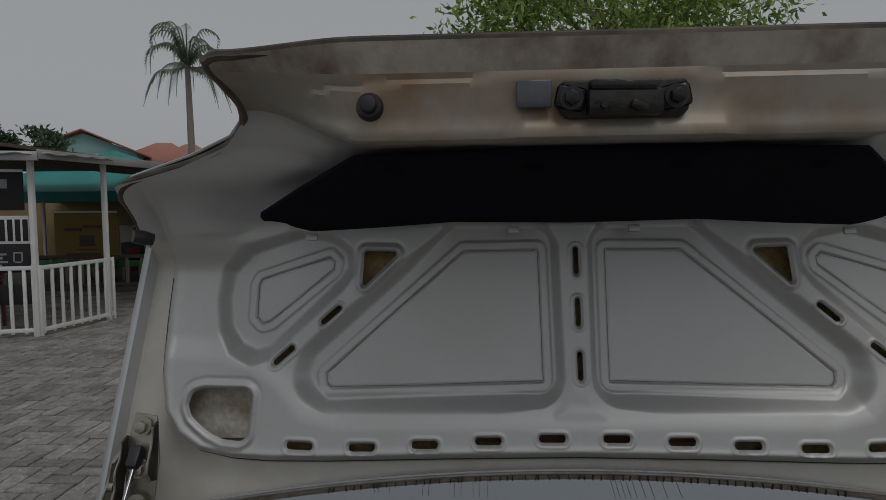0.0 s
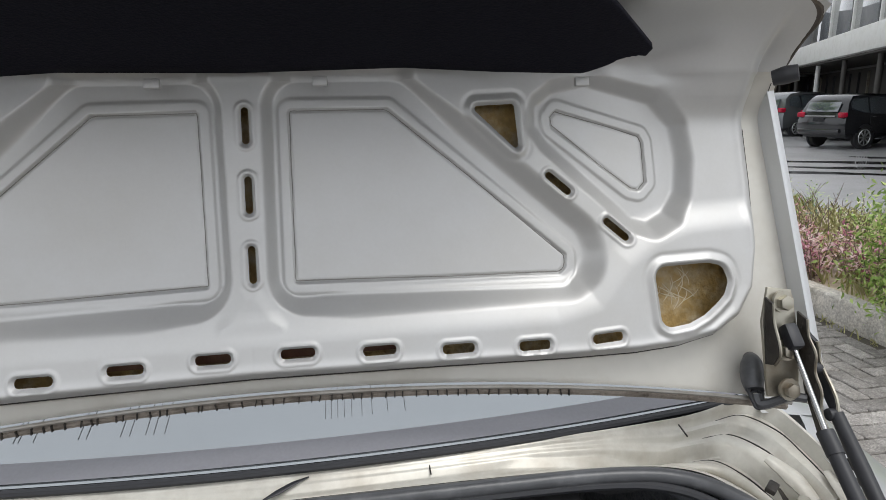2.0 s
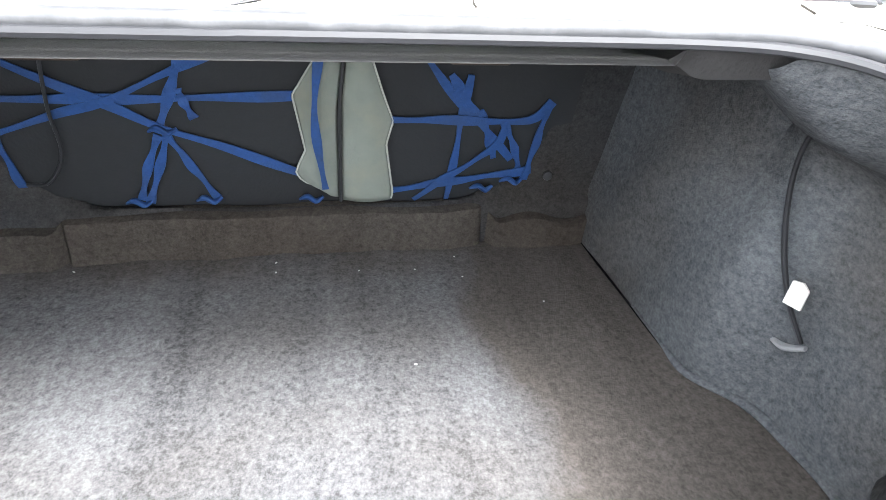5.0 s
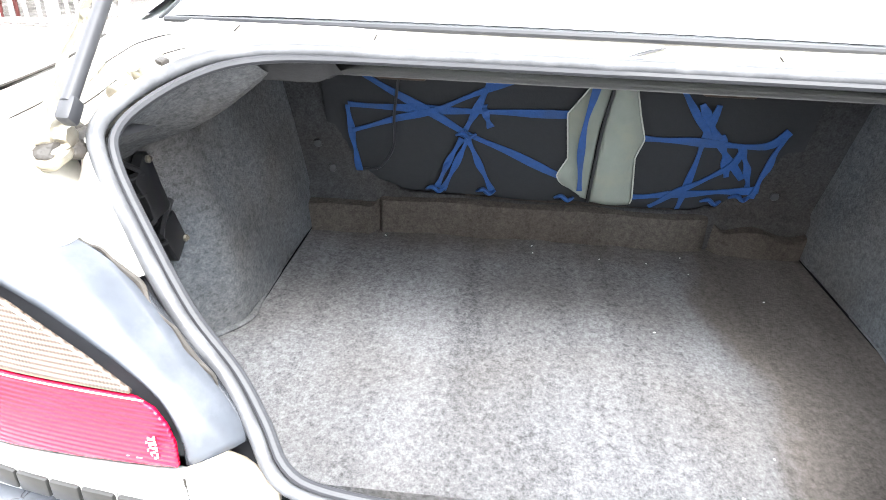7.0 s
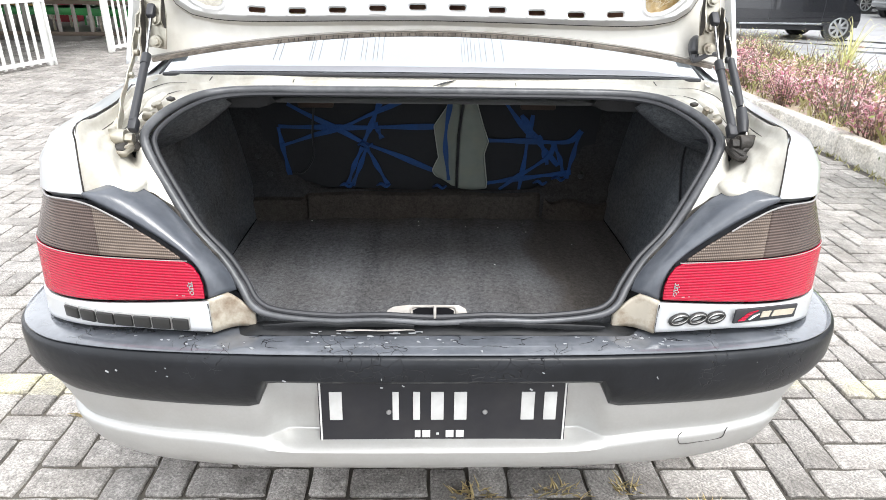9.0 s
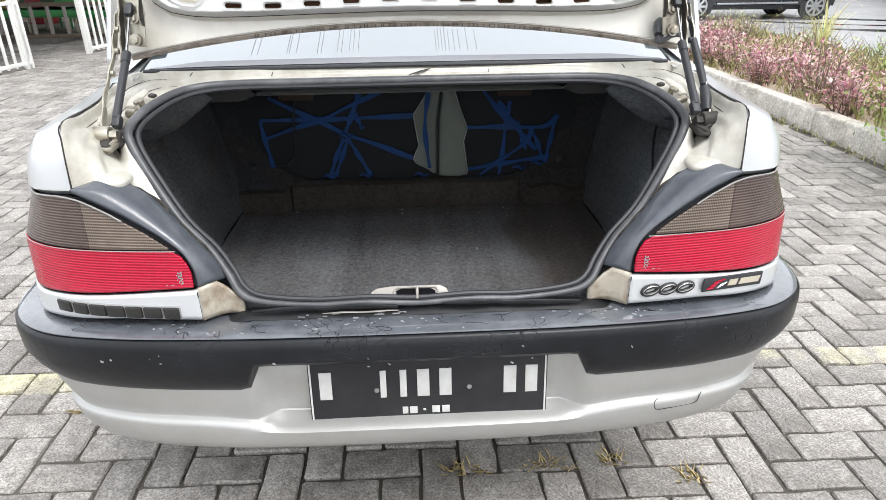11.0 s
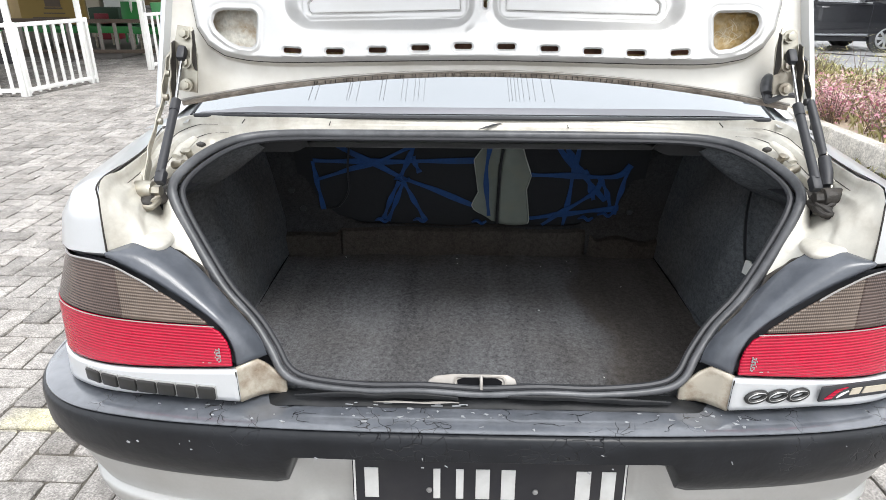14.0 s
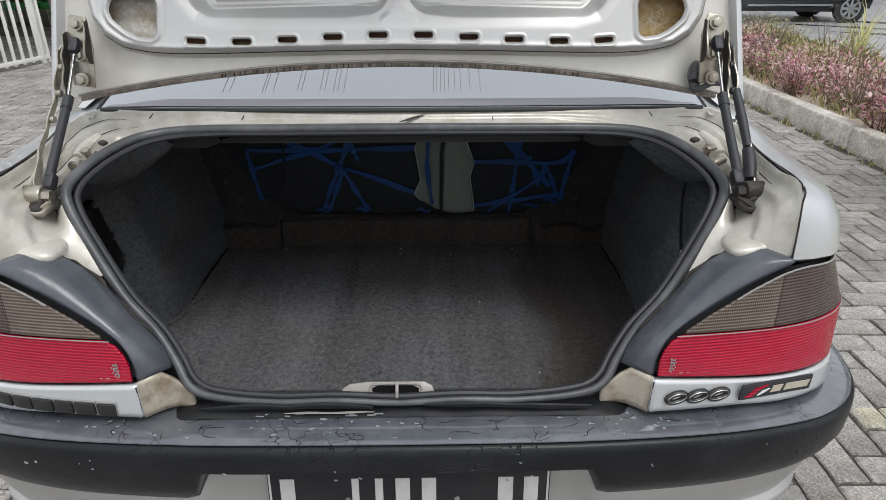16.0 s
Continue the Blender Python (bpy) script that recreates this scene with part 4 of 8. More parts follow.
floor_pts = [[(x, y, FZ + 0.004 * noise.noise((x * 6, y * 6, 0)) + 0.02 * float(smooth(0.12, 0.04, np.array(y)))) for x in np.linspace(-0.60, 0.60, 80)] for y in np.linspace(0.045, 0.965, 60)]
part("boot_floor", sheet(np.array(floor_pts)), CARPET, car, "worn grey flecked boot carpet with brown damp stains")


def side_x(y, z):
    """Half width of the boot at a place: a wheel-arch bulge forward, wider pocket behind the lamp."""
    arch = smooth(0.43, 0.53, y) * 0.060 * (1 - 0.5 * smooth(0.70, 0.92, z))
    return 0.602 + 0.030 * smooth(0.50, 0.86, z) - arch - 0.05 * smooth(0.30, 0.10, y) * smooth(0.95, 0.70, z)


ys, zs = np.linspace(0.17, 0.975, 60), np.linspace(FZ - 0.003, 0.962, 30)
Y, Z = np.meshgrid(ys, zs, indexing="ij")
Z = FZ - 0.003 + (Z - FZ + 0.003) * (1 + 0.085 * smooth(0.46, 0.54, Y))
X = side_x(Y, Z) + 0.004 * np.sin(Y * 23 + Z * 17)
both_sides("side_lining", sheet(np.stack([X, Y, Z], -1)), LINING, car, "blue-grey carpet side lining with brown stains", 0.0)
# lining carried up from the side to the seal
up_to = spline([(0.462, 0.152, 0.893), (0.490, 0.178, 0.944), (0.496, 0.203, 0.968), (0.478, 0.250, 0.989), (0.446, 0.300, 1.004), (0.412, 0.334, 1.006), (0.400, 0.358, 0.992), (0.41, 0.40, 0.985), (0.45, 0.46, 0.982), (0.59, 0.52, 0.980)], 40)
side_y = np.linspace(0.172, 0.56, 40)
ripple = 0.004 * np.sin(side_y * 23 + 0.80 * 17)
from_ = np.stack([side_x(side_y, 0.80) + ripple - 0.002, side_y, np.full(40, 0.80)], 1)
via = np.stack([side_x(side_y, 0.93) + ripple + 0.004, side_y, np.full(40, 0.945)], 1)
both_sides("upper_lining", sheet(np.array([from_ * (1 - t) ** 2 + 2 * t * (1 - t) * via + up_to * t * t - np.array([0, 0, 0.044]) * math.sin(math.pi * t * t) for t in np.linspace(0, 1, 16)])), LINING, car, "blue-grey carpet lining under the seal")
# gap and swollen seam along the foot of the lining
both_sides("lining_gap", tube([(side_x(y, 0.53) - 0.004, y, FZ + 0.003) for y in (0.52, 0.60, 0.66, 0.75, 0.85, 0.945)], [0.0006, 0.0026, 0.0018, 0.0022, 0.0010], 60, 6), CRACK, car, "dark gap at the foot of the lining")
both_sides("lining_seam", tube([(side_x(y, 0.53) - 0.002, y, FZ + 0.005) for y in (0.20, 0.30, 0.38, 0.46, 0.53, 0.60, 0.70)], [0.004, 0.008, 0.009, 0.008, 0.005, 0.003], 60, 10, 0.6), LINING, car, "swollen carpet seam along the floor")
# hidden inside of the tail panel
part("tail_inner", sheet(np.array([[(x, 0.052 + 0.16 * smooth(0.30, 0.52, abs(x)), z) for x in np.linspace(-0.61, 0.61, 40)] for z in (0.52, 0.60, 0.695)])), LINING, car)
both_sides("tail_corner_inner", sheet(np.array([[(0.30 + 0.31 * u, 0.055 + 0.02 * u, 0.69 + 0.05 * u) for u in np.linspace(0, 1, 12)], [(0.345 + 0.265 * u, 0.085 + 0.03 * u, 0.76 + 0.06 * u) for u in np.linspace(0, 1, 12)], [(0.44 + 0.15 * u, 0.135 + 0.04 * u, 0.86 + 0.04 * u) for u in np.linspace(0, 1, 12)], [(0.50 + 0.06 * u, 0.19 + 0.03 * u, 0.955) for u in np.linspace(0, 1, 12)], [(0.48 + 0.10 * u, 0.25 + 0.02 * u, 0.955) for u in np.linspace(0, 1, 12)]])), BLACK, car)
# shelf above, dark underside
shelf = [[(x, y, 0.990 - 0.006 * np.sin(y * 30) - 0.016 * float(smooth(0.310, 0.350, np.array(abs(x)))) * float(smooth(0.50, 0.42, np.array(y)))) for x in np.linspace(-1, 1, 80) * float(np.interp(y, [0.350, 0.40, 0.46, 0.52], [0.43, 0.45, 0.49, 0.63]))] for y in np.linspace(0.350, 1.0, 30)]
shelf[0] = [(x, y, z + 0.030 * float(smooth(0.31, 0.33, np.array(abs(x))))) for x, y, z in shelf[0]]
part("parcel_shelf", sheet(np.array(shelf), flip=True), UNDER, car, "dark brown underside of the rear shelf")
# bulkhead with the wide opening to the seat back
bx, bz = np.meshgrid(np.linspace(-0.62, 0.62, 156), np.linspace(FZ, 1.0, 60))
OPEN = [(-0.462, 1.2), (-0.462, 0.74), (-0.44, 0.672), (-0.395, 0.632), (-0.33, 0.612), (0.0, 0.606), (0.30, 0.610), (0.375, 0.632), (0.418, 0.680), (0.438, 0.76), (0.445, 1.2)]
sd = inside(OPEN, bx, bz)
by = 0.948 + 0.02 * smooth(0.60, 0.62, bz) - 0.055 * smooth(0.60, 0.75, bz) * 0.4
by = by + 0.012 * smooth(0.02, 0.0, np.abs(sd))
gz, gx = np.gradient(sd, bz[1, 0] - bz[0, 0], bx[0, 1] - bx[0, 0])
near = np.abs(sd) < 0.006
bx, bz = np.where(near, bx - sd * gx, bx), np.where(near, bz - sd * gz, bz)
cen = (sd[:-1, :-1] + sd[1:, 1:] + sd[:-1, 1:] + sd[1:, :-1]) / 4
thicken(part("bulkhead_lining", sheet(np.stack([bx, by, bz], -1), keep=cen > 0, flip=False), BULKHEAD, car, "grey carpet bulkhead with brown stains, toned down for shade"), 0.006, -1.0)
ledge = []
LXS = np.linspace(-0.570, 0.570, 120)
box_l, box_r = smooth(-0.385, -0.400, LXS), smooth(0.335, 0.375, LXS)
groove = np.exp(-((LXS + 0.392) / 0.006) ** 2) + 0.7 * np.exp(-((LXS - 0.345) / 0.012) ** 2)
depth = 0.034 + 0.016 * box_l + 0.012 * box_r - 0.030 * groove + 0.003 * np.sin(LXS * 31) + 0.002 * np.sin(LXS * 77)
tall = 0.080 - 0.016 * box_l - 0.022 * box_r * (1 + 0.4 * np.sin(LXS * 40)) + 0.002 * np.sin(LXS * 23)
for u, w, lift in ((1.12, 0.0, 0.0), (1.0, 0.10, 0.0), (0.98, 0.5, 0.0), (0.95, 0.86, 0.0), (0.85, 0.96, 0.0), (0.6, 1.0, 0.0), (0.0, 1.03, 0.0), (-0.5, 1.03, 0.0)):
    ledge.append(np.stack([LXS, 0.966 - depth * u, FZ - 0.003 + tall * w], 1))
part("ledge_step", sheet(np.array(ledge)), LEDGE, car, "stained carpeted step under the seat opening")
seat = part("seat_back", sheet(np.array([[(x, 0.992 - 0.27 * (z - 0.60) + 0.006 * math.cos(x * 9), z) for x in np.linspace(-0.50, 0.49, 40)] for z in np.linspace(0.585, 1.0, 16)])), SEAT, car, "dark grey back board of the rear seat")
for x, z in ((-0.52, 0.72), (0.455, 0.665), (-0.49, 0.665)):
    part("lining_clip", cylinder(0.009, 0.006, (x, 0.938, z), (90, 0, 0), 14, bevel=0.002), BLACK, car)
part("hinge_bracket", block((0.10, 0.02, 0.05), 0.006, (-0.33, 0.895, 0.90)), RUST, car, "rusty bracket under the shelf")
part("hinge_bracket", block((0.10, 0.02, 0.05), 0.006, (0.30, 0.895, 0.90)), RUST, car, "rusty bracket under the shelf")
part("courtesy_lamp", block((0.11, 0.02, 0.03), 0.004, (-0.12, 0.885, 0.915)), DULL, car, "white plastic lamp block under the shelf")
# back of the tail lamp; a flat dark panel stands for the cut-out's shaded recess
CUTOUT = [(0.248, 0.893), (0.295, 0.914), (0.380, 0.894), (0.424, 0.863), (0.458, 0.777), (0.454, 0.683), (0.403, 0.660), (0.311, 0.677), (0.258, 0.740)]
holder = part("lamp_holder", prism(CUTOUT, 0.004, 0.001, pose(-0.5925, 0, 0, 0, 0, 90)), UNDER, car, "black ribbed lamp housing in a cut-out of the lining")
holder.location = (-0.014, -0.014, 0.0)
part("housing_plate", prism([(0.259, 0.888), (0.295, 0.911), (0.339, 0.904), (0.354, 0.829), (0.371, 0.736), (0.308, 0.726), (0.274, 0.798)], 0.012, 0.003, pose(-0.5820, 0, 0, 0, 0, 90)), HOUSING, holder, "flat black housing plate")
part("clip_plate", prism([(0.377, 0.842), (0.405, 0.871), (0.416, 0.873), (0.424, 0.861), (0.437, 0.820), (0.453, 0.777), (0.402, 0.775), (0.397, 0.806)], 0.014, 0.003, pose(-0.5740, 0, 0, 0, 0, 90)), HOUSING, holder)
part("clip_plate", prism([(0.455, 0.772), (0.478, 0.718), (0.445, 0.692), (0.412, 0.757)], 0.014, 0.003, pose(-0.5740, 0, 0, 0, 0, 90)), HOUSING, holder)
part("foot_plate", prism([(0.312, 0.721), (0.379, 0.713), (0.386, 0.668), (0.327, 0.689)], 0.010, 0.002, pose(-0.5780, 0, 0, 0, 0, 90)), HOUSING, holder)
for (ya, za), (yb, zb), r_ in (((0.332, 0.904), (0.392, 0.854), 0.0026), ((0.350, 0.858), (0.399, 0.848), 0.0028), ((0.356, 0.831), (0.397, 0.820), 0.0022), ((0.365, 0.774), (0.407, 0.778), 0.0030), ((0.369, 0.749), (0.424, 0.736), 0.0026), ((0.454, 0.789), (0.411, 0.751), 0.0042), ((0.316, 0.714), (0.382, 0.694), 0.0018)):
    part("housing_rib", tube([(-0.576, ya, za), (-0.579, (ya + yb) / 2, (za + zb) / 2 - 0.003), (-0.575, yb, zb)], r_, 12, 6, 1.6), HOUSING, holder)
part("housing_ridge", tube([(-0.5795, 0.291, 0.888), (-0.5780, 0.316, 0.814), (-0.5795, 0.339, 0.745)], 0.0022, 16, 6), HOUSING, holder)
for y_, z_ in ((0.412, 0.863), (0.470, 0.720)):
    part("holder_clip", merged(cylinder(0.0055, 0.005, (-0.572, y_, z_), (0, 90, 0), 12, bevel=0.001), cylinder(0.0025, 0.008, (-0.571, y_, z_), (0, 90, 0), 10)), STEEL, holder, "small bright clip")
part("lining_slit", tube([(-0.5970, 0.314, 0.677), (-0.5960, 0.358, 0.668), (-0.5950, 0.403, 0.659)], 0.0022, 14, 6), CRACK, holder)
# tool strap on the other lining
strap_r = part("tool_strap", tube([(0.600, 0.475, 0.945), (0.578, 0.490, 0.90), (0.570, 0.490, 0.847), (0.569, 0.470, 0.776), (0.570, 0.438, 0.718), (0.590, 0.416, 0.665)], [0.004, 0.006, 0.0065, 0.007, 0.0065, 0.006], 40, 8, 0.5), BLACK, car, "black rubber retaining strap")
part("strap_foot", tube([(0.596, 0.412, 0.658), (0.588, 0.432, 0.646), (0.590, 0.456, 0.640)], [0.005, 0.007, 0.004], 14, 8, 0.6), CHIP, strap_r, "grey strap end")
part("buckle", prism([(-0.010, -0.017), (0.012, -0.014), (0.011, 0.012), (0.002, 0.018), (-0.010, 0.014)], 0.004, 0.001, pose(0.560, 0.418, 0.731, 0, 6, -72)), WHITE, strap_r, "crumpled white paper tag")
# litter and chips on the carpet
for k in range(12):
    x, y = rng.uniform(-0.5, 0.5), (rng.uniform(0.80, 0.92) if k < 6 else rng.uniform(0.15, 0.9))
    ob = part("paper_scrap", block((rng.uniform(0.002, 0.005), rng.uniform(0.001, 0.0025), 0.001), 0, (0, 0, 0)), WHITE, None)
    ob.matrix_world = pose(x, y, FZ + 0.004, rng.uniform(-10, 10), rng.uniform(-10, 10), rng.uniform(0, 180))
    tagged(ob, "tiny pale scrap of litter on the boot carpet", "litter", "scraps on the boot carpet")


# ---- straps over the seat back ----
def on_seat(x, z, d=0.012):
    return (x, 0.992 - 0.27 * (z - 0.60) + 0.006 * math.cos(x * 9) - d, z)


def strap(points, width=0.016, d=0.012):
    """Flat webbing along points (x, z) on the seat board, twisting a little."""
    p = spline([(x, z) for x, z in points], 24)
    t = np.gradient(p, axis=0)
    t /= np.linalg.norm(t, axis=1, keepdims=True)
    n = np.stack([-t[:, 1], t[:, 0]], 1)
    rows = []
    for s, q in ((-0.5, 0), (0.5, 0), (0.5, 0.003), (-0.5, 0.003)):
        w = width * (0.8 + 0.25 * np.sin(np.arange(24) * 0.5 + points[0][0] * 20))[:, None]
        c = p + n * w * s
        rows.append([on_seat(a, b, d + q + 0.002 * math.sin(i * 0.7)) for i, (a, b) in enumerate(c)])
    v, f = sheet(np.array(rows).transpose(1, 0, 2), wrap=True)
    ob = part("webbing_strap", (v, [*map(tuple, f), (0, 1, 2, 3), (95, 94, 93, 92)]), BLUE, None)
    return tagged(ob, "bright blue webbing strap tied across the seat back", "strap", "blue straps over the seat back")


STRAPS = [
    [(-0.444, 0.810), (-0.267, 0.810), (-0.126, 0.812), (0.012, 0.816)],
    [(-0.445, 0.808), (-0.440, 0.738), (-0.431, 0.651)],
    [(-0.438, 0.751), (-0.341, 0.786), (-0.267, 0.808), (-0.178, 0.851), (-0.081, 0.895)],
    [(-0.410, 0.880), (-0.318, 0.829), (-0.257, 0.797), (-0.189, 0.758), (-0.087, 0.715), (0.011, 0.670)],
    [(-0.189, 0.758), (-0.213, 0.692), (-0.243, 0.617)],
    [(-0.194, 0.750), (-0.164, 0.684), (-0.133, 0.620)],
    [(-0.206, 0.752), (-0.176, 0.819), (-0.150, 0.885)],
    [(-0.162, 0.828), (-0.156, 0.800), (-0.146, 0.777)],
    [(0.050, 0.895), (0.040, 0.783), (0.054, 0.650)],
    [(0.165, 0.778), (0.282, 0.779), (0.400, 0.779), (0.439, 0.815)],
    [(0.205, 0.900), (0.282, 0.805), (0.337, 0.753), (0.387, 0.698)],
    [(0.291, 0.860), (0.284, 0.777), (0.282, 0.695), (0.276, 0.610)],
    [(0.175, 0.633), (0.293, 0.655), (0.430, 0.676)],
    [(0.214, 0.612), (0.271, 0.662), (0.348, 0.723), (0.364, 0.766)],
    [(0.434, 0.806), (0.428, 0.749), (0.418, 0.655)],
    [(0.314, 0.796), (0.336, 0.750), (0.354, 0.701)],
    [(0.361, 0.774), (0.388, 0.725), (0.404, 0.681)],
    [(-0.205, 0.748), (-0.232, 0.690), (-0.256, 0.622)],
    [(0.258, 0.860), (0.300, 0.800), (0.322, 0.772)],
]
for k, pts in enumerate(STRAPS):
    strap(pts, 0.015 if k % 3 else 0.018, 0.046 if k == 8 else 0.010 + 0.0012 * (k % 5))
for x, z in ((-0.258, 0.619), (-0.145, 0.620), (0.030, 0.616), (-0.195, 0.758), (0.340, 0.640), (0.395, 0.655)):
    ob = part("strap_knot", tube([on_seat(x - 0.022, z - 0.002, 0.016), on_seat(x - 0.008, z + 0.006, 0.022), on_seat(x + 0.006, z - 0.004, 0.022), on_seat(x + 0.02, z + 0.003, 0.016)], [0.004, 0.009, 0.008, 0.004], 18, 8, 0.6), BLUE, None)
    tagged(ob, "knotted blue strap end at the seat back", "knot", "knots in the blue straps")
FOAM_L, FOAM_R = [(0.95, 0.056), (0.88, 0.043), (0.819, 0.006), (0.717, 0.022), (0.690, 0.010), (0.672, 0.004), (0.654, 0.014), (0.640, 0.044)], [(0.95, 0.120), (0.892, 0.128), (0.828, 0.149), (0.775, 0.169), (0.731, 0.159), (0.628, 0.175), (0.612, 0.172)]
CORD = [(0.95, 0.094), (0.88, 0.088), (0.797, 0.080), (0.612, 0.081)]
curve_at = lambda pts, z: float(np.interp(-z, [-p[0] for p in pts], [p[1] for p in pts]))
for low, lab in ((0.640, "pale green foam strip with a torn edge under a blue strap"), (0.612, "pale green foam strip hanging over the seat gap")):
    rows = []
    for z in np.linspace(0.95, low, 30):
        a, c = (curve_at(FOAM_L, z), curve_at(CORD, z) - 0.004) if low > 0.62 else (curve_at(CORD, z) + 0.003, curve_at(FOAM_R, z))
        dip = 0.022 * (z < low + 0.011) * (low > 0.62)
        rows.append([on_seat(x, z - dip * (x - a) / (c - a), 0.014 + 0.012 * math.sin((x - a) / (c - a) * math.pi) + 0.003 * math.sin(z * 30 + x * 20)) for x in np.linspace(a, c, 14)])
    strip = thicken(tagged(part("foam_strip", sheet(np.array(rows)), CLOTH, None), lab, "foam", "foam strips on the seat back"), 0.006, 1.0)
    side = FOAM_L if low > 0.62 else FOAM_R
    part("torn_edge", tube([on_seat(curve_at(side, z), z, 0.017) for z in np.linspace(0.93, low + 0.004, 40)], 0.0016, 80, 6, smooth=False), shader("pale_torn_foam", (0.42, 0.44, 0.40), 0.9) if low > 0.62 else bpy.data.materials["pale_torn_foam"], strip)
ob = part("cord", tube([on_seat(0.094, 0.95, 0.024), on_seat(0.084, 0.85, 0.022), on_seat(0.080, 0.78, 0.022), on_seat(0.081, 0.612, 0.022)], 0.0034, 24, 6), BLACK, None)
tagged(ob, "black cord hanging down the foam strip", "cord")
ob = part("cable", tube([on_seat(-0.33, 0.90, 0.02), on_seat(-0.345, 0.80, 0.024), on_seat(-0.35, 0.72, 0.022), on_seat(-0.385, 0.665, 0.02), on_seat(-0.42, 0.66, 0.02)], 0.003, 40, 6), BLACK, None)
tagged(ob, "thin black cable looping down the seat back", "cable")

# ---- boot lid, standing open ----
DECK = 0.27                                     # forward lean of the open lid


def deck_y(z):
    return 0.400 + (z - 1.253) * DECK


PANEL = [(0.042, 1.230), (0.300, 1.2235), (0.305, 1.228), (0.306, 1.238), (0.136, 1.385), (0.044, 1.386)]
FRAME = [(0.050, 1.238), (0.052, 1.390), (0.140, 1.390), (0.304, 1.249), (0.306, 1.241), (0.300, 1.238)]
SMALL = [(0.309, 1.379), (0.394, 1.352), (0.397, 1.346), (0.398, 1.308), (0.391, 1.301), (0.383, 1.303), (0.305, 1.366), (0.304, 1.374)]
SMALL_FRAME = [(0.306, 1.393), (0.292, 1.383), (0.290, 1.368), (0.300, 1.354), (0.384, 1.276), (0.396, 1.272), (0.412, 1.280), (0.424, 1.298), (0.428, 1.330), (0.424, 1.360), (0.404, 1.382), (0.34, 1.400)]
CORNER_HOLE = [(0.404, 1.216), (0.449, 1.217), (0.457, 1.215), (0.459, 1.209), (0.456, 1.202), (0.448, 1.195), (0.437, 1.187), (0.423, 1.181), (0.407, 1.179)]
TRI_HOLE = [(0.224, 1.385), (0.258, 1.386), (0.260, 1.350)]
OUTLINE_HALF = [(0.0, 1.151), (0.15, 1.149), (0.30, 1.146), (0.37, 1.146), (0.415, 1.149), (0.455, 1.157), (0.483, 1.174), (0.500, 1.200), (0.507, 1.240), (0.507, 1.30), (0.504, 1.36), (0.500, 1.50)]
SLOT_STRIP = [(-0.01, 1.191), (0.29, 1.190), (0.330, 1.200), (0.362, 1.236), (0.392, 1.256), (0.43, 1.268), (0.56, 1.275), (0.56, 0.9), (-0.01, 0.9)]
OUTLINE = [(-x, z) for x, z in OUTLINE_HALF[:0:-1]] + OUTLINE_HALF


def slot_z(x):
    """Height of the row of slots, which bows upward in the middle."""
    return float(np.interp(abs(x), [0.0, 0.036, 0.11, 0.185, 0.26, 0.336], [1.172, 1.1715, 1.1685, 1.1645, 1.1615, 1.1630]))


def holes(x, z):
    """Distance to the nearest pressed opening in the inner panel, negative inside it."""
    a = np.abs(x)
    d = np.minimum(inside(CORNER_HOLE, a, z) - 0.011, inside(TRI_HOLE, a, z) - 0.003)
    for k in range(10):
        cx = 0.003 + 0.0746 * (k - 4.5)
        d = np.minimum(d, np.hypot(np.maximum(np.abs(x - cx) - 0.0118, 0), np.maximum(np.abs(z - slot_z(cx) - 0.05 * (x - cx) * np.sign(cx) * (abs(cx) > 0.3)) - 0.0006, 0)) - 0.0036)
    for cz in (1.250, 1.3125, 1.375):
        d = np.minimum(d, capsule(0.003, cz, 0.0135, 0.0033, 90, x, z))
    for cx, cz in ((0.301, 1.311), (0.358, 1.264)):
        d = np.minimum(d, capsule(cx, cz, 0.0120, 0.0036, -41, a, z))
    return d


def relief(x, z):
    """How far the pressed inner panel stands towards the viewer."""
    a = np.abs(x)
    f, g, h = inside(FRAME, a, z) - 0.030, inside(SMALL_FRAME, a, z) - 0.011, holes(x, z)
    wide = 0.006 + 0.006 * smooth(0.035, 0.10, a) * smooth(1.41, 1.36, z)                        # the slope is steep beside the centre bar and above, broad elsewhere
    d = 0.018 * smooth(-wide, wide, f) * smooth(-0.008, 0.010, g) - 0.0115
    d = d + 0.008 * smooth(0.020, -0.012, inside(SLOT_STRIP, a, z))
    for poly, r in ((PANEL, 0.003), (SMALL, 0.003)):
        p = inside(poly, a, z) - r
        d = d + 0.0021 * smooth(-0.0012, 0.0012, p) * smooth(0.0118, 0.0080, p) - 0.0010 * np.exp(-((p + 0.0016) / 0.0012) ** 2)
    o = inside(OUTLINE, x, z)
    d = d * smooth(0.010, -0.010, o) - 0.021 * smooth(0.0, 0.014, o) + 0.0018 * np.exp(-((o + 0.007) / 0.005) ** 2)
    d = d + 0.0012 * smooth(0.0070, 0.0046, h) - 0.0034 * smooth(0.0034, 0.0, h)   # raised rims, rolled edges
    ring = np.minimum(inside(CORNER_HOLE, a, z) - 0.011, inside(TRI_HOLE, a, z) - 0.003)
    d = d + 0.0016 * np.exp(-((ring - 0.006) / 0.0026) ** 2) - 0.0010 * np.exp(-((ring - 0.0115) / 0.0026) ** 2)   # pressed collars round the large openings
    tri = inside([(-0.026, 1.196), (0.026, 1.196), (0.006, 1.225), (-0.006, 1.225)], x, z)
    d = d + 0.0025 * smooth(0.008, -0.006, tri)
    return d


def bottom(x):
    return 1.126 - 0.180 * x * x


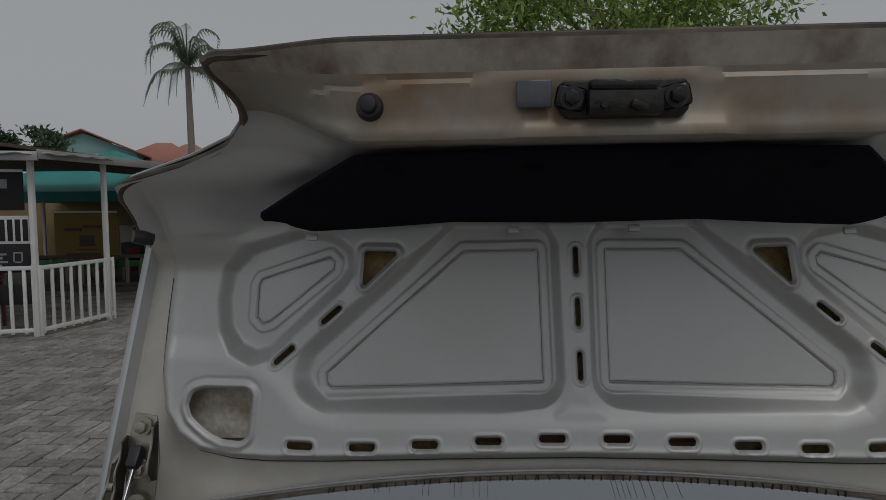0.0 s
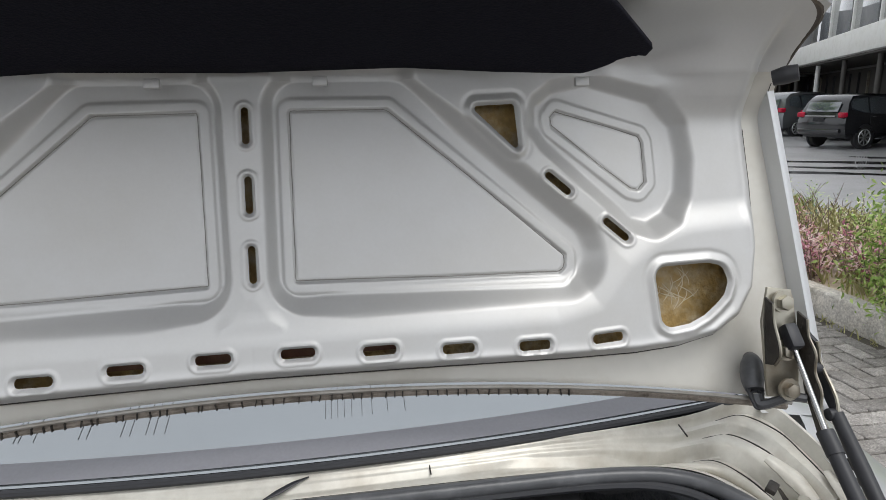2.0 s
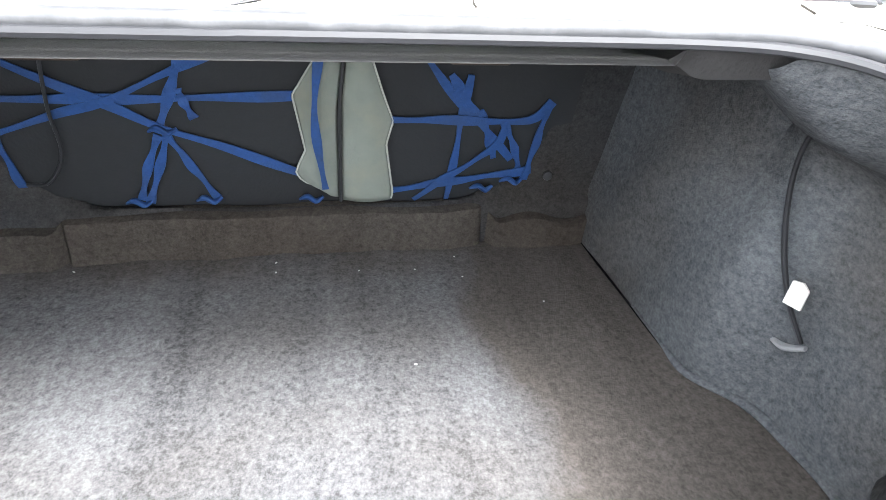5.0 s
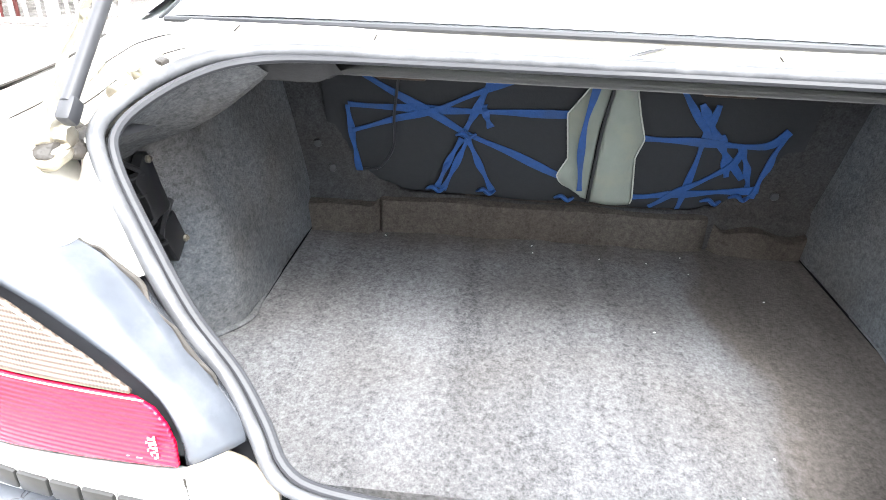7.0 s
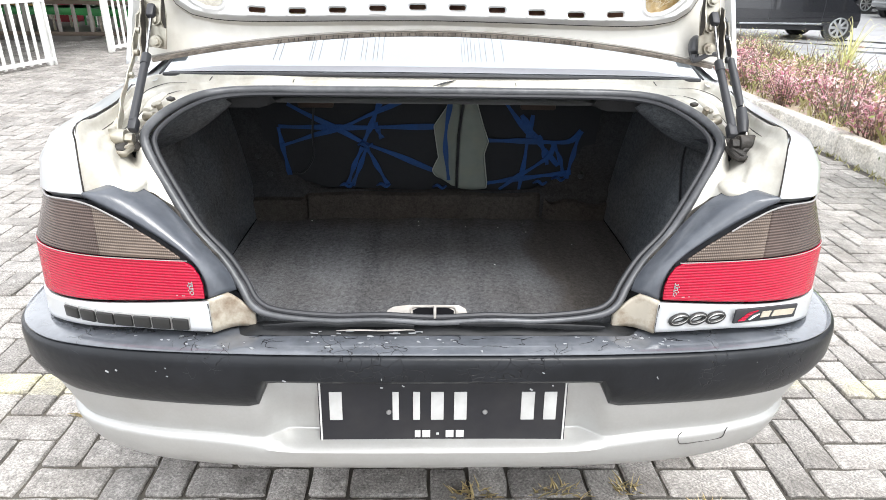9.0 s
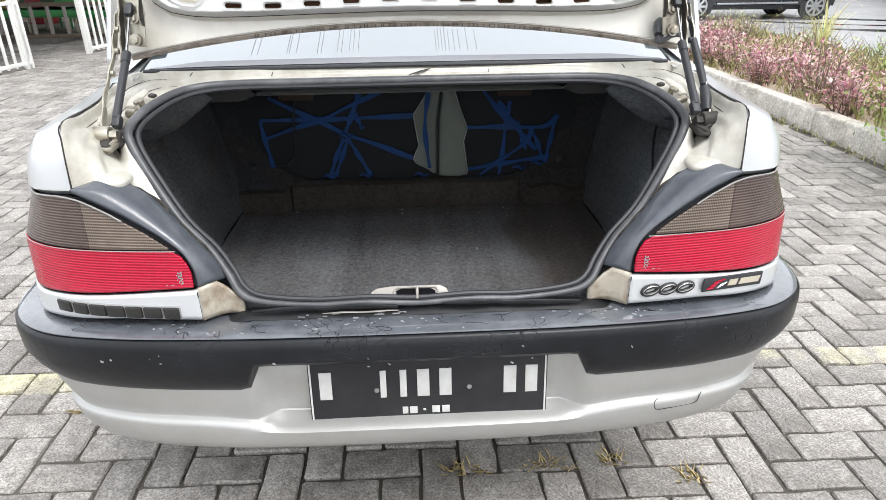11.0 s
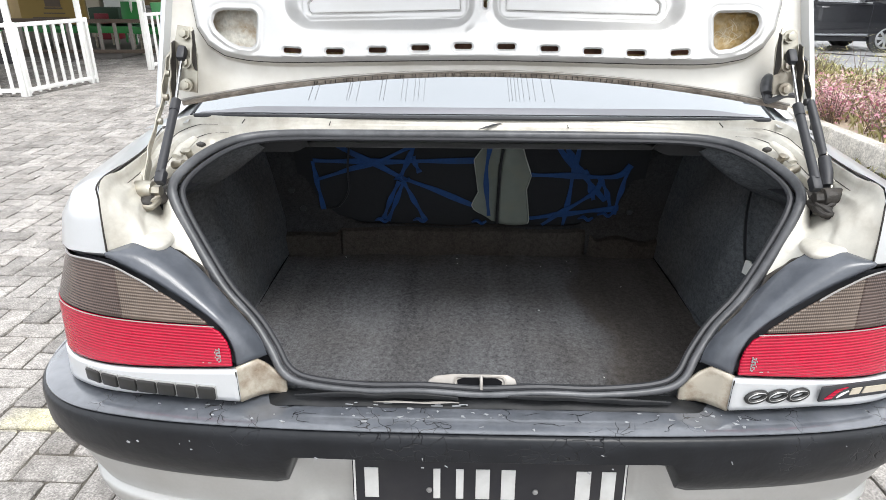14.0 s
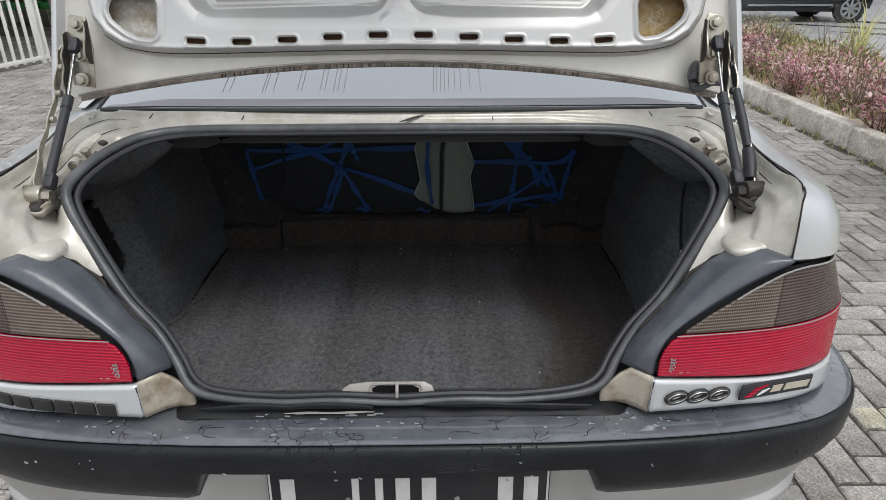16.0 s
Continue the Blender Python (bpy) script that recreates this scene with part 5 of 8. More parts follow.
NX = 861
U = np.linspace(-1, 1, NX)
rows_x, rows_y, rows_z = [], [], []
LROWS = 280
for z in np.linspace(1.082, 1.415, LROWS):
    t = (z - 1.082) / (1.415 - 1.082)
    xs = U * (0.546 + 0.12 * (1.415 - z))
    zz = bottom(xs) + (1.415 - bottom(xs)) * t
    rows_x.append(xs), rows_z.append(zz)
LX, LZ = np.array(rows_x), np.array(rows_z)
LY = deck_y(LZ) - relief(LX, LZ) - 0.030 * smooth(1.355, 1.415, LZ) ** 1.5 * smooth(0.37, 0.47, np.abs(LX))
# fold and rear face: centre and edge profiles (y, z) with the half width of each row
CENTRE = [(0.444, 1.415), (0.440, 1.435), (0.385, 1.462), (0.262, 1.4975), (0.226, 1.4995), (0.2095, 1.503), (0.2065, 1.525), (0.203, 1.549), (0.200, 1.5545), (0.1965, 1.565), (0.190, 1.5855)]
RIM = [(0.416, 1.415), (0.406, 1.432), (0.384, 1.455), (0.352, 1.478), (0.328, 1.505), (0.308, 1.528), (0.297, 1.541), (0.275, 1.549), (0.255, 1.556), (0.232, 1.566), (0.206, 1.581)]
HALF = [0.545, 0.546, 0.546, 0.540, 0.452, 0.392, 0.368, 0.360, 0.358, 0.362, 0.368]
c, e = spline(CENTRE, 66), spline(RIM, 66)
hw = np.interp(np.linspace(0, 1, 66), np.linspace(0, 1, 11), HALF)
FX = hw[:, None] * U[None]
w = smooth(0.60, 0.97, np.abs(U))[None] * np.ones((66, 1))
FY = c[:, :1] * (1 - w) + e[:, :1] * w
FZZ = c[:, 1:] * (1 - w) + e[:, 1:] * w
row = np.linspace(0, 1, 66)[:, None]
# pressed swage lines beside the lock
press = 0.010 * smooth(0.152 - 0.06 * row, 0.130 - 0.06 * row, np.abs(FX - 0.005)) * smooth(0.35, 0.5, row) * smooth(0.85, 0.75, row)
FY = FY - press + 0.004 * smooth(0.24, 0.26, np.abs(FX)) * smooth(0.3, 0.5, row) * smooth(0.9, 0.8, row)
FY = FY + (LY[-1] - FY[0])[None] * (1 - smooth(0.0, 0.22, row))
FY = FY - 0.0025 * smooth(0.60, 0.64, row) * smooth(0.80, 0.76, row) * smooth(0.30, 0.26, np.abs(FX))
FY = FY - 0.0022 * np.exp(-((row - 0.435) / 0.014) ** 2) * smooth(0.33, 0.28, np.abs(FX))
swage = np.interp(FX, [-0.30, -0.28, -0.16, -0.10, -0.05, 0.065, 0.10, 0.20, 0.30], [1.5470, 1.5475, 1.5525, 1.5550, 1.5550, 1.5550, 1.5535, 1.5515, 1.5505])
FY = FY - 0.0055 * smooth(swage + 0.0012, swage - 0.0016, FZZ) * smooth(0.285, 0.262, np.abs(FX)) * smooth(0.40, 0.50, row)
GX, GY, GZ = np.concatenate([LX, FX[1:]]), np.concatenate([LY, FY[1:]]), np.concatenate([LZ, FZZ[1:]])
H = holes(GX, GZ)
H[LROWS:] = 1.0
gx = np.zeros_like(H)
gz = np.zeros_like(H)
eps = 1e-4
gx[:LROWS] = (holes(LX + eps, LZ) - holes(LX - eps, LZ)) / (2 * eps)
gz[:LROWS] = (holes(LX, LZ + eps) - holes(LX, LZ - eps)) / (2 * eps)
close = np.abs(H) < 0.0012
GX, GZ = np.where(close, GX - H * gx, GX), np.where(close, GZ - H * gz, GZ)
GY[:LROWS] = np.where(close[:LROWS], deck_y(GZ[:LROWS]) - relief(GX[:LROWS], GZ[:LROWS]), GY[:LROWS])
mid = (H[:-1, :-1] + H[1:, 1:] + H[:-1, 1:] + H[1:, :-1]) / 4
soften = smooth(0.40, 0.46, np.abs(GX[LROWS - 20:LROWS + 20]))
for _ in range(60):                                    # the side walls run into the fold without a crease
    GY[LROWS - 19:LROWS + 19] += soften[1:-1] * (0.5 * (GY[LROWS - 20:LROWS + 18] + GY[LROWS - 18:LROWS + 20]) - GY[LROWS - 19:LROWS + 19])
GRID = np.stack([GX, GY, GZ], -1)
CUT = LROWS + 44
rim_d = inside(OUTLINE, GX[:LROWS], GZ[:LROWS])
rim_d = np.concatenate([(rim_d[:-1, :-1] + rim_d[1:, 1:]) / 2 > 0.004, np.zeros((CUT - LROWS, NX - 1), bool)])
lid = part("boot_lid", sheet(GRID[:CUT], keep=(mid[:CUT - 1] > 0.0002) & ~rim_d), INNER, car, "silver inner panel of the open boot lid with pressed ribs and slots")
part("lid_border", sheet(GRID[:CUT], keep=rim_d), shader("aged_lid_border", (0.60, 0.585, 0.54), 0.42, 0.25, 0.05, 60, (0.36, 0.32, 0.25), 9.0, 0.4), lid, "warm grey painted border round the inner panel")
# stained flange; its base paint is also lowered for shade over the boot
part("lid_flange", sheet(GRID[CUT - 1:-5]), shader("dirty_shaded_flange_paint", (0.35, 0.325, 0.28), 0.42, 0.25, 0.08, 60, (0.24, 0.135, 0.055), 6, 0.9), lid, "grimy brown-stained flange of the lid, base darkened for shade")
part("rusty_edge", sheet(GRID[-6:]), shader("rust_stained_edge", (0.42, 0.39, 0.34), 0.5, 0.1, 0.25, 60, (0.12, 0.06, 0.03), 14, 0.9, bump=0.2, bump_scale=70), lid, "rust-stained edge of the lid")
# outer skin behind it, waxed on the inside
skin = np.stack([GX[::6, ::5], GY[::6, ::5], GZ[::6, ::5]], -1)
sy = np.concatenate([deck_y(GZ[:LROWS]) - 0.004, GY[LROWS:]])[::6, ::5]
inset = np.abs(U[::5]) > 0.985
skin[..., 1] = sy + 0.030 * (1 - inset)[None] + 0.003
skin[..., 2] = skin[..., 2] + 0.012 * smooth(1.43, 1.50, skin[..., 2])
part("wax_coat", sheet((skin - np.array([0, 0.003, 0]))[4:LROWS // 6 + 1, 6:-6]), WAX, lid, "tan cavity wax seen through the openings")
part("primer_strip", sheet(np.array([[(x, float(deck_y(z)) + 0.016, z) for x in np.linspace(-0.37, 0.37, 24)] for z in (1.158, 1.172, 1.188)])), shader("red_brown_primer", (0.17, 0.065, 0.035), 0.6, 0, 0.3, 60, (0.28, 0.17, 0.08), 18, 0.7, bump=0.4, bump_scale=90), lid, "red-brown primer seen through the slots")
rs_ = np.random.RandomState(8)
for k in range(16):
    x0, z0, a_ = rs_.uniform(0.408, 0.452), rs_.uniform(1.182, 1.206), rs_.uniform(-0.5, 2.6)
    run = [(x0 + d_ * math.cos(a_ + 0.5 * d_ / 0.014), float(deck_y(z0 + d_ * math.sin(a_))) + 0.0255, z0 + d_ * math.sin(a_)) for d_ in (-0.012, -0.004, 0.004, 0.012)]
    part("wax_scratch", tube(run, [0.0003, 0.0007, 0.0003], 12, 4), shader("pale_scratch", (0.70, 0.62, 0.46), 0.6) if k == 0 else bpy.data.materials["pale_scratch"], lid)
part("pale_wax_patch", sheet(np.array([[(x, float(deck_y(z)) + 0.0215, z) for x in np.linspace(-0.50, -0.385, 6)] for z in np.linspace(1.16, 1.24, 6)])), WAX_PALE, lid, "pale mottled wax in the corner opening")
thicken(part("lid_skin", sheet(skin + np.array([0, 0.004, 0])), PAINT, lid, "silver-white outer skin of the lid"), 0.002, 1.0)
# hem round the lid's edge
edge_l = [(-x, y, z) for x, y, z in zip(GX[::6, -1], GY[::6, -1], GZ[::6, -1])]
edge_r = [(x, y, z) for x, y, z in zip(GX[::6, -1], GY[::6, -1], GZ[::6, -1])]
hem = np.array(edge_r + [(GX[-1, k], GY[-1, k], GZ[-1, k]) for k in range(NX - 6, 5, -12)] + edge_l[::-1])
part("lid_hem", tube(hem + np.array([0, 0.006, 0.001]), 0.0052, 260, 8), shader("dirty_hem", (0.05, 0.038, 0.03), 0.6, 0, 0.3, 40, (0.30, 0.24, 0.17), 9, 0.6), lid, "dirty folded hem of the lid")
# dark seam line set just inside the hem
for sgn in (-1, 1):
    part("hem_line", tube([(sgn * (x - 0.0065), y - 0.0006, z) for x, y, z in edge_r[:LROWS // 6:3]], [0.0003, 0.0009, 0.0008, 0.0010, 0.0007, 0.0004], 60, 6), GRIME_SHADE, lid, "thin dark seam line beside the hem")
low = [(x, float(deck_y(bottom(x))) + 0.010, bottom(x) - 0.003) for x in np.linspace(-0.54, 0.54, 21)]
part("hem_sealant", tube(low, 0.0045, 120, 8), shader("cracked_sealant", (0.27, 0.235, 0.20), 0.7, 0, 0.4, 120, (0.06, 0.045, 0.035), 40, 0.9, bump=0.9, bump_scale=150), lid, "cracked brown sealant along the lid's hinge edge")
for k in range(60):
    x = -0.30 + 0.6 * k / 59 + float(rng.normal(0, 0.002))
    part("sealant_crack", block((0.0010, 0.003, 0.0060), 0, (x, float(deck_y(bottom(x))) + 0.0052, bottom(x) - 0.003), (0, float(rng.uniform(-15, 15)), 0)), GRIME_SHADE, lid)
# thin dark line drawn along the outline as the crease's shade
path = [(x, z) for x, z in OUTLINE if z < 1.45]
path = [(x * (1 + 0.004 / max(abs(x), 0.1)), z - 0.003) for x, z in path]
seam_x, seam_z = np.array(spline(path, 200)).T
seam = np.stack([seam_x, deck_y(seam_z) - relief(seam_x, seam_z) - 0.0002, seam_z], 1)
part("panel_crease", tube(seam, 0.0011, 200, 6, smooth=False), GRIME_SHADE, lid, "shade line drawn in the crease round the inner panel")
low2 = [(x, float(deck_y(bottom(x))) + 0.002, bottom(x) + 0.004) for x in np.linspace(-0.54, 0.54, 21)]
part("hem_fold", tube(low2, 0.0022, 120, 8), shader("grey_hem_paint", (0.26, 0.25, 0.23), 0.45, 0.3, 0.15, 60, (0.12, 0.09, 0.06), 20, 0.7), lid, "grey folded edge above the sealant")
# dirt lying in the pressed lines round the panels, their shade drawn in too
LINE_DIRT_SHADE = shader("line_dirt_shade", (0.20, 0.19, 0.175), 0.7, 0, 0.3, 80, (0.34, 0.33, 0.31), 22, 0.8)
for poly in (PANEL, SMALL):
    c_ = np.mean(poly, axis=0)
    for side in (-1, 1):
        ring = []
        for q in spline(straight([(x, z, 0) for x, z in [*poly, poly[0]]], 120)[:-1, :2], 220, True):
            w_ = (q - c_) / np.linalg.norm(q - c_)
            qx, qz = side * (q[0] + w_[0] * 0.0019), q[1] + w_[1] * 0.0019
            ring.append((qx, float(deck_y(qz) - relief(np.array([qx]), np.array([qz]))[0]) - 0.0001, qz))
        part("panel_line", tube(ring, 0.0006, 220, 4, closed=True, smooth=False), LINE_DIRT_SHADE, lid, "dirt and drawn shade in the pressed line round the panel")
# black felt trim in the fold
TRIM_LOW = [(-0.371, 0.372, 1.437), (-0.32, 0.405, 1.421), (-0.24, 0.418, 1.4245), (-0.15, 0.424, 1.430), (0, 0.426, 1.4275), (0.15, 0.424, 1.430), (0.24, 0.418, 1.4245), (0.32, 0.405, 1.421), (0.371, 0.372, 1.437)]
TRIM_TOP = [(-0.371, 0.368, 1.440), (-0.31, 0.305, 1.465), (-0.236, 0.238, 1.494), (-0.12, 0.233, 1.497), (0, 0.232, 1.498), (0.12, 0.233, 1.497), (0.236, 0.238, 1.494), (0.31, 0.305, 1.465), (0.371, 0.368, 1.440)]


tl, tt = straight(TRIM_LOW, 120), straight(TRIM_TOP, 120)
tr = [tl * (1 - t) + tt * t + np.array([0, 0.012, -0.004]) * math.sin(math.pi * t) for t in np.linspace(0, 1, 14)]
felt = part("felt_trim", sheet(np.array(tr)), FELT, lid, "black felt trim panel")
thicken(felt, 0.006, 1.0)
for x in (-0.20, -0.065, 0.075, 0.205):
    part("trim_fastener", cylinder(0.011, 0.006, (x, 0.262, 1.4845), (62, 0, 0), 16, bevel=0.002), FELT, felt)
for x in (-0.323, -0.074, 0.074, 0.323):
    part("trim_clip", block((0.014, 0.006, 0.009), 0.0015, (x, 0.4320 - 0.06 * abs(x), 1.4155 - 0.022 * abs(x)), (-15, 0, 0)), INNER, lid)
for s in (-1, 1):
    part("drain_plug", cylinder(0.0042, 0.006, (s * 0.480, float(deck_y(1.178)) - 0.004, 1.178), (75, 0, 0), 14, bevel=0.001), BLACK, lid)
# lock, button, cover, buffers
GREASE = shader("greasy_steel", (0.016, 0.015, 0.014), 0.28, 0.2, 0.6, 60, (0.06, 0.052, 0.045), 40, 0.5, bump=0.4, bump_scale=80)
lock = part("lock_recess", prism([(-0.056, 0.002), (-0.054, -0.010), (-0.048, -0.016), (0.048, -0.016), (0.054, -0.010), (0.056, 0.002), (0.052, 0.016), (-0.052, 0.016)], 0.006, 0.002, pose(0.004, 0.191, 1.533)), GREASE, lid, "greasy black lock in the lid")
part("lock_body", block((0.062, 0.018, 0.022), 0.003, (0.003, 0.187, 1.529)), GREASE, lock)
part("lock_cover", block((0.056, 0.014, 0.009), 0.003, (0.001, 0.1835, 1.5425), (0, 1.5, 0)), GREASE, lock, "dented steel lip over the lock")
for x in (-0.041, 0.046):
    part("lock_ear", block((0.026, 0.006, 0.020), 0.004, (x, 0.1895, 1.534), (0, 12 if x < 0 else -12, 0)), GREASE, lock)
    part("lock_washer", cylinder(0.0100, 0.004, (x, 0.1865, 1.5335), (90, 0, 0), 20), BLACK, lock)
    part("lock_bolt", cylinder(0.0066, 0.008, (x, 0.1830, 1.5335), (90, 0, 0), 6, bevel=0.001), GREASE, lock)
part("lock_claw", block((0.014, 0.012, 0.007), 0.0015, (0.013, 0.179, 1.5245), (0, 20, 0)), GREASE, lock)
part("lock_pin", cylinder(0.003, 0.012, (-0.016, 0.179, 1.526), (90, 0, 0), 10), GREASE, lock)
part("rubber_bung", merged(cylinder(0.0132, 0.010, (-0.2135, 0.199, 1.5325), (84, 0, 0), 32, r2=0.0105), cylinder(0.0072, 0.014, (-0.2135, 0.194, 1.5325), (84, 0, 0), 24, bevel=0.002)), BLACK, lid, "round black rubber bung")
part("square_cover", block((0.030, 0.006, 0.024), 0.002, (-0.0715, 0.1925, 1.5385), (-4, 0, 0)), SLATE, lid, "small square slate cover")
for s in (-1, 1):
    part("rubber_buffer", tube([(s * 0.520, 0.405, 1.408), (s * 0.529, 0.397, 1.411), (s * 0.537, 0.390, 1.413)], [0.0075, 0.009, 0.008], 14, 12), BLACK, lid, "black rubber stop")

# hinges with gas struts on both sides
for s in (-1, 1):
    tag = "grimy zinc hinge plate with three bolts"
    plate_h = part("hinge_plate", prism([(-0.018, -0.075), (0.016, -0.080), (0.020, -0.02), (0.014, 0.030), (-0.012, 0.034), (-0.020, 0.0)], 0.004, 0.001, pose(s * 0.515, 0.351, 1.172, -13, 0, 0)), STEEL, car, tag)
    for z in (1.192, 1.146, 1.108):
        y = 0.352 + (z - 1.192) * 0.26
        part("washer", cylinder(0.011, 0.003, (s * 0.514, y - 0.003, z), (76, 0, 0), 20), STEEL, plate_h)
        part("bolt", cylinder(0.0075, 0.008, (s * 0.514, y - 0.007, z), (76, 0, 0), 6, bevel=0.001), STEEL, plate_h)
    arm = spline([(s * 0.540, 0.345, 1.16), (s * 0.546, 0.325, 1.12), (s * 0.543, 0.300, 1.09), (s * 0.547, 0.270, 1.055), (s * 0.545, 0.225, 1.02), (s * 0.540, 0.190, 0.985), (s * 0.536, 0.168, 0.968)], 30)
    lobe = (0.0085 + 0.0045 * np.cos(np.arange(30) * 2 * np.pi / 6.2))[:, None]
    v, f = sheet(np.array([arm + np.array([a, 0, 0]) + lobe * np.array([0, b, b * 0.4]) for a, b in ((0, -1), (0, 1), (s * 0.004, 1), (s * 0.004, -1))]).transpose(1, 0, 2), wrap=True)
    # the right arm's shade is put into its colour: black in place of steel
    arm_o = part("hinge_arm", (v, [*map(tuple, f), (0, 1, 2, 3), (119, 118, 117, 116)]), STEEL if s < 0 else BLACK, car, "bent steel hinge arm")
    part("arm_edge", tube(arm + lobe * np.array([0, -1, -0.4]) + np.array([s * 0.002, -0.0008, 0]), 0.0018, 60, 6, smooth=False), STEEL, arm_o, "bright edge line drawn along the hinge arm")
    # cheeks coloured black to hold their shade, bright lines drawn on the edges
    for side_x0, cheek in ((0.4975, [(0.353, 1.197), (0.341, 1.194), (0.337, 1.176), (0.327, 1.158), (0.324, 1.146), (0.330, 1.134), (0.342, 1.130), (0.347, 1.155)]), (0.5340, [(0.352, 1.180), (0.338, 1.176), (0.334, 1.160), (0.322, 1.146), (0.320, 1.128), (0.309, 1.112), (0.307, 1.094), (0.296, 1.078), (0.304, 1.066), (0.330, 1.105), (0.346, 1.150)])):
        ck = part("hinge_cheek", prism(cheek, 0.003, 0.0008, pose(s * side_x0 + 0.0015, 0, 0, 0, 0, 90)), GRIME_SHADE, plate_h, "side of the hinge bracket, coloured black for shade")
        part("cheek_edge", tube([(s * side_x0, y - 0.0008, z) for y, z in cheek[1:-2]], 0.0014, 40, 6), STEEL, ck)
    for k in (4, 9, 14):
        part("arm_rivet", cylinder(0.006, 0.008, tuple(arm[k] + np.array([-s * 0.002, 0, 0])), (0, 90, 0), 14, bevel=0.001), STEEL if s < 0 else BLACK, arm_o)
    if s > 0:
        part("arm_sleeve", tube([(0.545, 0.300, 1.093), (0.547, 0.262, 1.052), (0.545, 0.225, 1.020)], [0.0065, 0.0075, 0.0065], 16, 12), BLACK, arm_o, "black plastic sleeve on the hinge arm")
        part("arm_sleeve", tube([(0.545, 0.222, 1.017), (0.542, 0.200, 0.997), (0.539, 0.185, 0.982)], [0.009, 0.010, 0.008], 12, 12), BLACK, arm_o, "black plastic sleeve on the hinge arm")
    strut = part("gas_strut", tube([(s * 0.512, 0.268, 1.085), (s * 0.507, 0.165, 0.998)], 0.0070, 12, 16, smooth=False), BLACK, car, "dark gas strut with bright rod")
    part("strut_collar", tube([(s * 0.5125, 0.275, 1.091), (s * 0.5115, 0.258, 1.077)], 0.0080, 4, 16, smooth=False), BLACK, strut)
    part("strut_rod", tube([(s * 0.5165, 0.338, 1.160), (s * 0.512, 0.268, 1.085)], 0.0027, 8, 12, smooth=False), CHROME, strut)
    part("strut_head", block((0.0145, 0.015, 0.026), 0.004, (s * 0.5165, 0.335, 1.160), (-42, 0, 0)), BLACK, strut)
    part("strut_foot", block((0.015, 0.017, 0.024), 0.004, (s * 0.506, 0.163, 0.992), (-45, 0, 0)), BLACK, strut)
    pivot = part("hinge_pivot", cylinder(0.016, 0.034, (s * 0.540, 0.168, 0.968), (0, 90, 0), 24, bevel=0.004), STEEL if s < 0 else GRIME_SHADE, car, "hinge pivot in the drain channel")
    part("pivot_bolt", cylinder(0.010, 0.046, (s * 0.534, 0.166, 0.968), (0, 90, 0), 6, bevel=0.001), STEEL if s < 0 else GRIME_SHADE, pivot)
    part("spring_wire", tube([(s * 0.548, 0.172, 0.978), (s * 0.530, 0.150, 0.955), (s * 0.520, 0.150, 0.945), (s * 0.535, 0.135, 0.948), (s * 0.512, 0.160, 0.962)], 0.0028, 40, 6), STEEL if s < 0 else GRIME_SHADE, pivot)
    part("channel_bracket", block((0.028, 0.09, 0.010), 0.003, (s * 0.560, 0.235, 0.990), (12, s * 20, 0)), BEIGE, car)
    part("channel_bolt", cylinder(0.008, 0.006, (s * 0.523, 0.300, 0.998), (20, 0, 0), 6, bevel=0.001), STEEL, car)
    part("channel_stud", cylinder(0.006, 0.020, (s * 0.505, 0.275, 1.000), (30, 0, 0), 12, bevel=0.001), STEEL, car)
# wiring grommet by the hinge plate
gr = part("wiring_grommet", tube([(0.5055, 0.380, 1.1225), (0.5035, 0.373, 1.1190), (0.5010, 0.367, 1.1110), (0.4985, 0.361, 1.1035), (0.4965, 0.354, 1.0965)], [0.0060, 0.0108, 0.0120, 0.0112, 0.0088], 30, 16), RUBBER, car, "black rubber wiring boot beside the hinge plate")
for k in range(5):
    q = np.array((0.4972 - 0.0006 * k, 0.3545 - 0.0028 * k, 1.0970 - 0.0030 * k))
    part("grommet_rib", tube([q + np.array([math.cos(a), 0.55 * math.sin(a), 0.65 * math.sin(a)]) * (0.0088 - 0.0010 * k) for a in np.arange(10) * 0.6283], 0.0016, 24, 6, closed=True), BLACK, gr)
part("wiring_loom", tube([(0.4960, 0.350, 1.0925), (0.4952, 0.343, 1.0860), (0.5010, 0.338, 1.0880), (0.5085, 0.334, 1.0930), (0.5180, 0.329, 1.0985), (0.5300, 0.322, 1.0990)], [0.0058, 0.0050, 0.0046, 0.0046], 24, 8), RUBBER, gr)
# drip wires over the slack loom in the right channel
part("slack_hose", tube([(0.545, 0.215, 0.985), (0.540, 0.18, 0.965), (0.552, 0.15, 0.955), (0.562, 0.12, 0.965), (0.556, 0.10, 0.970)], 0.008, 40, 10), BLACK, car, "black hose in the drain channel")

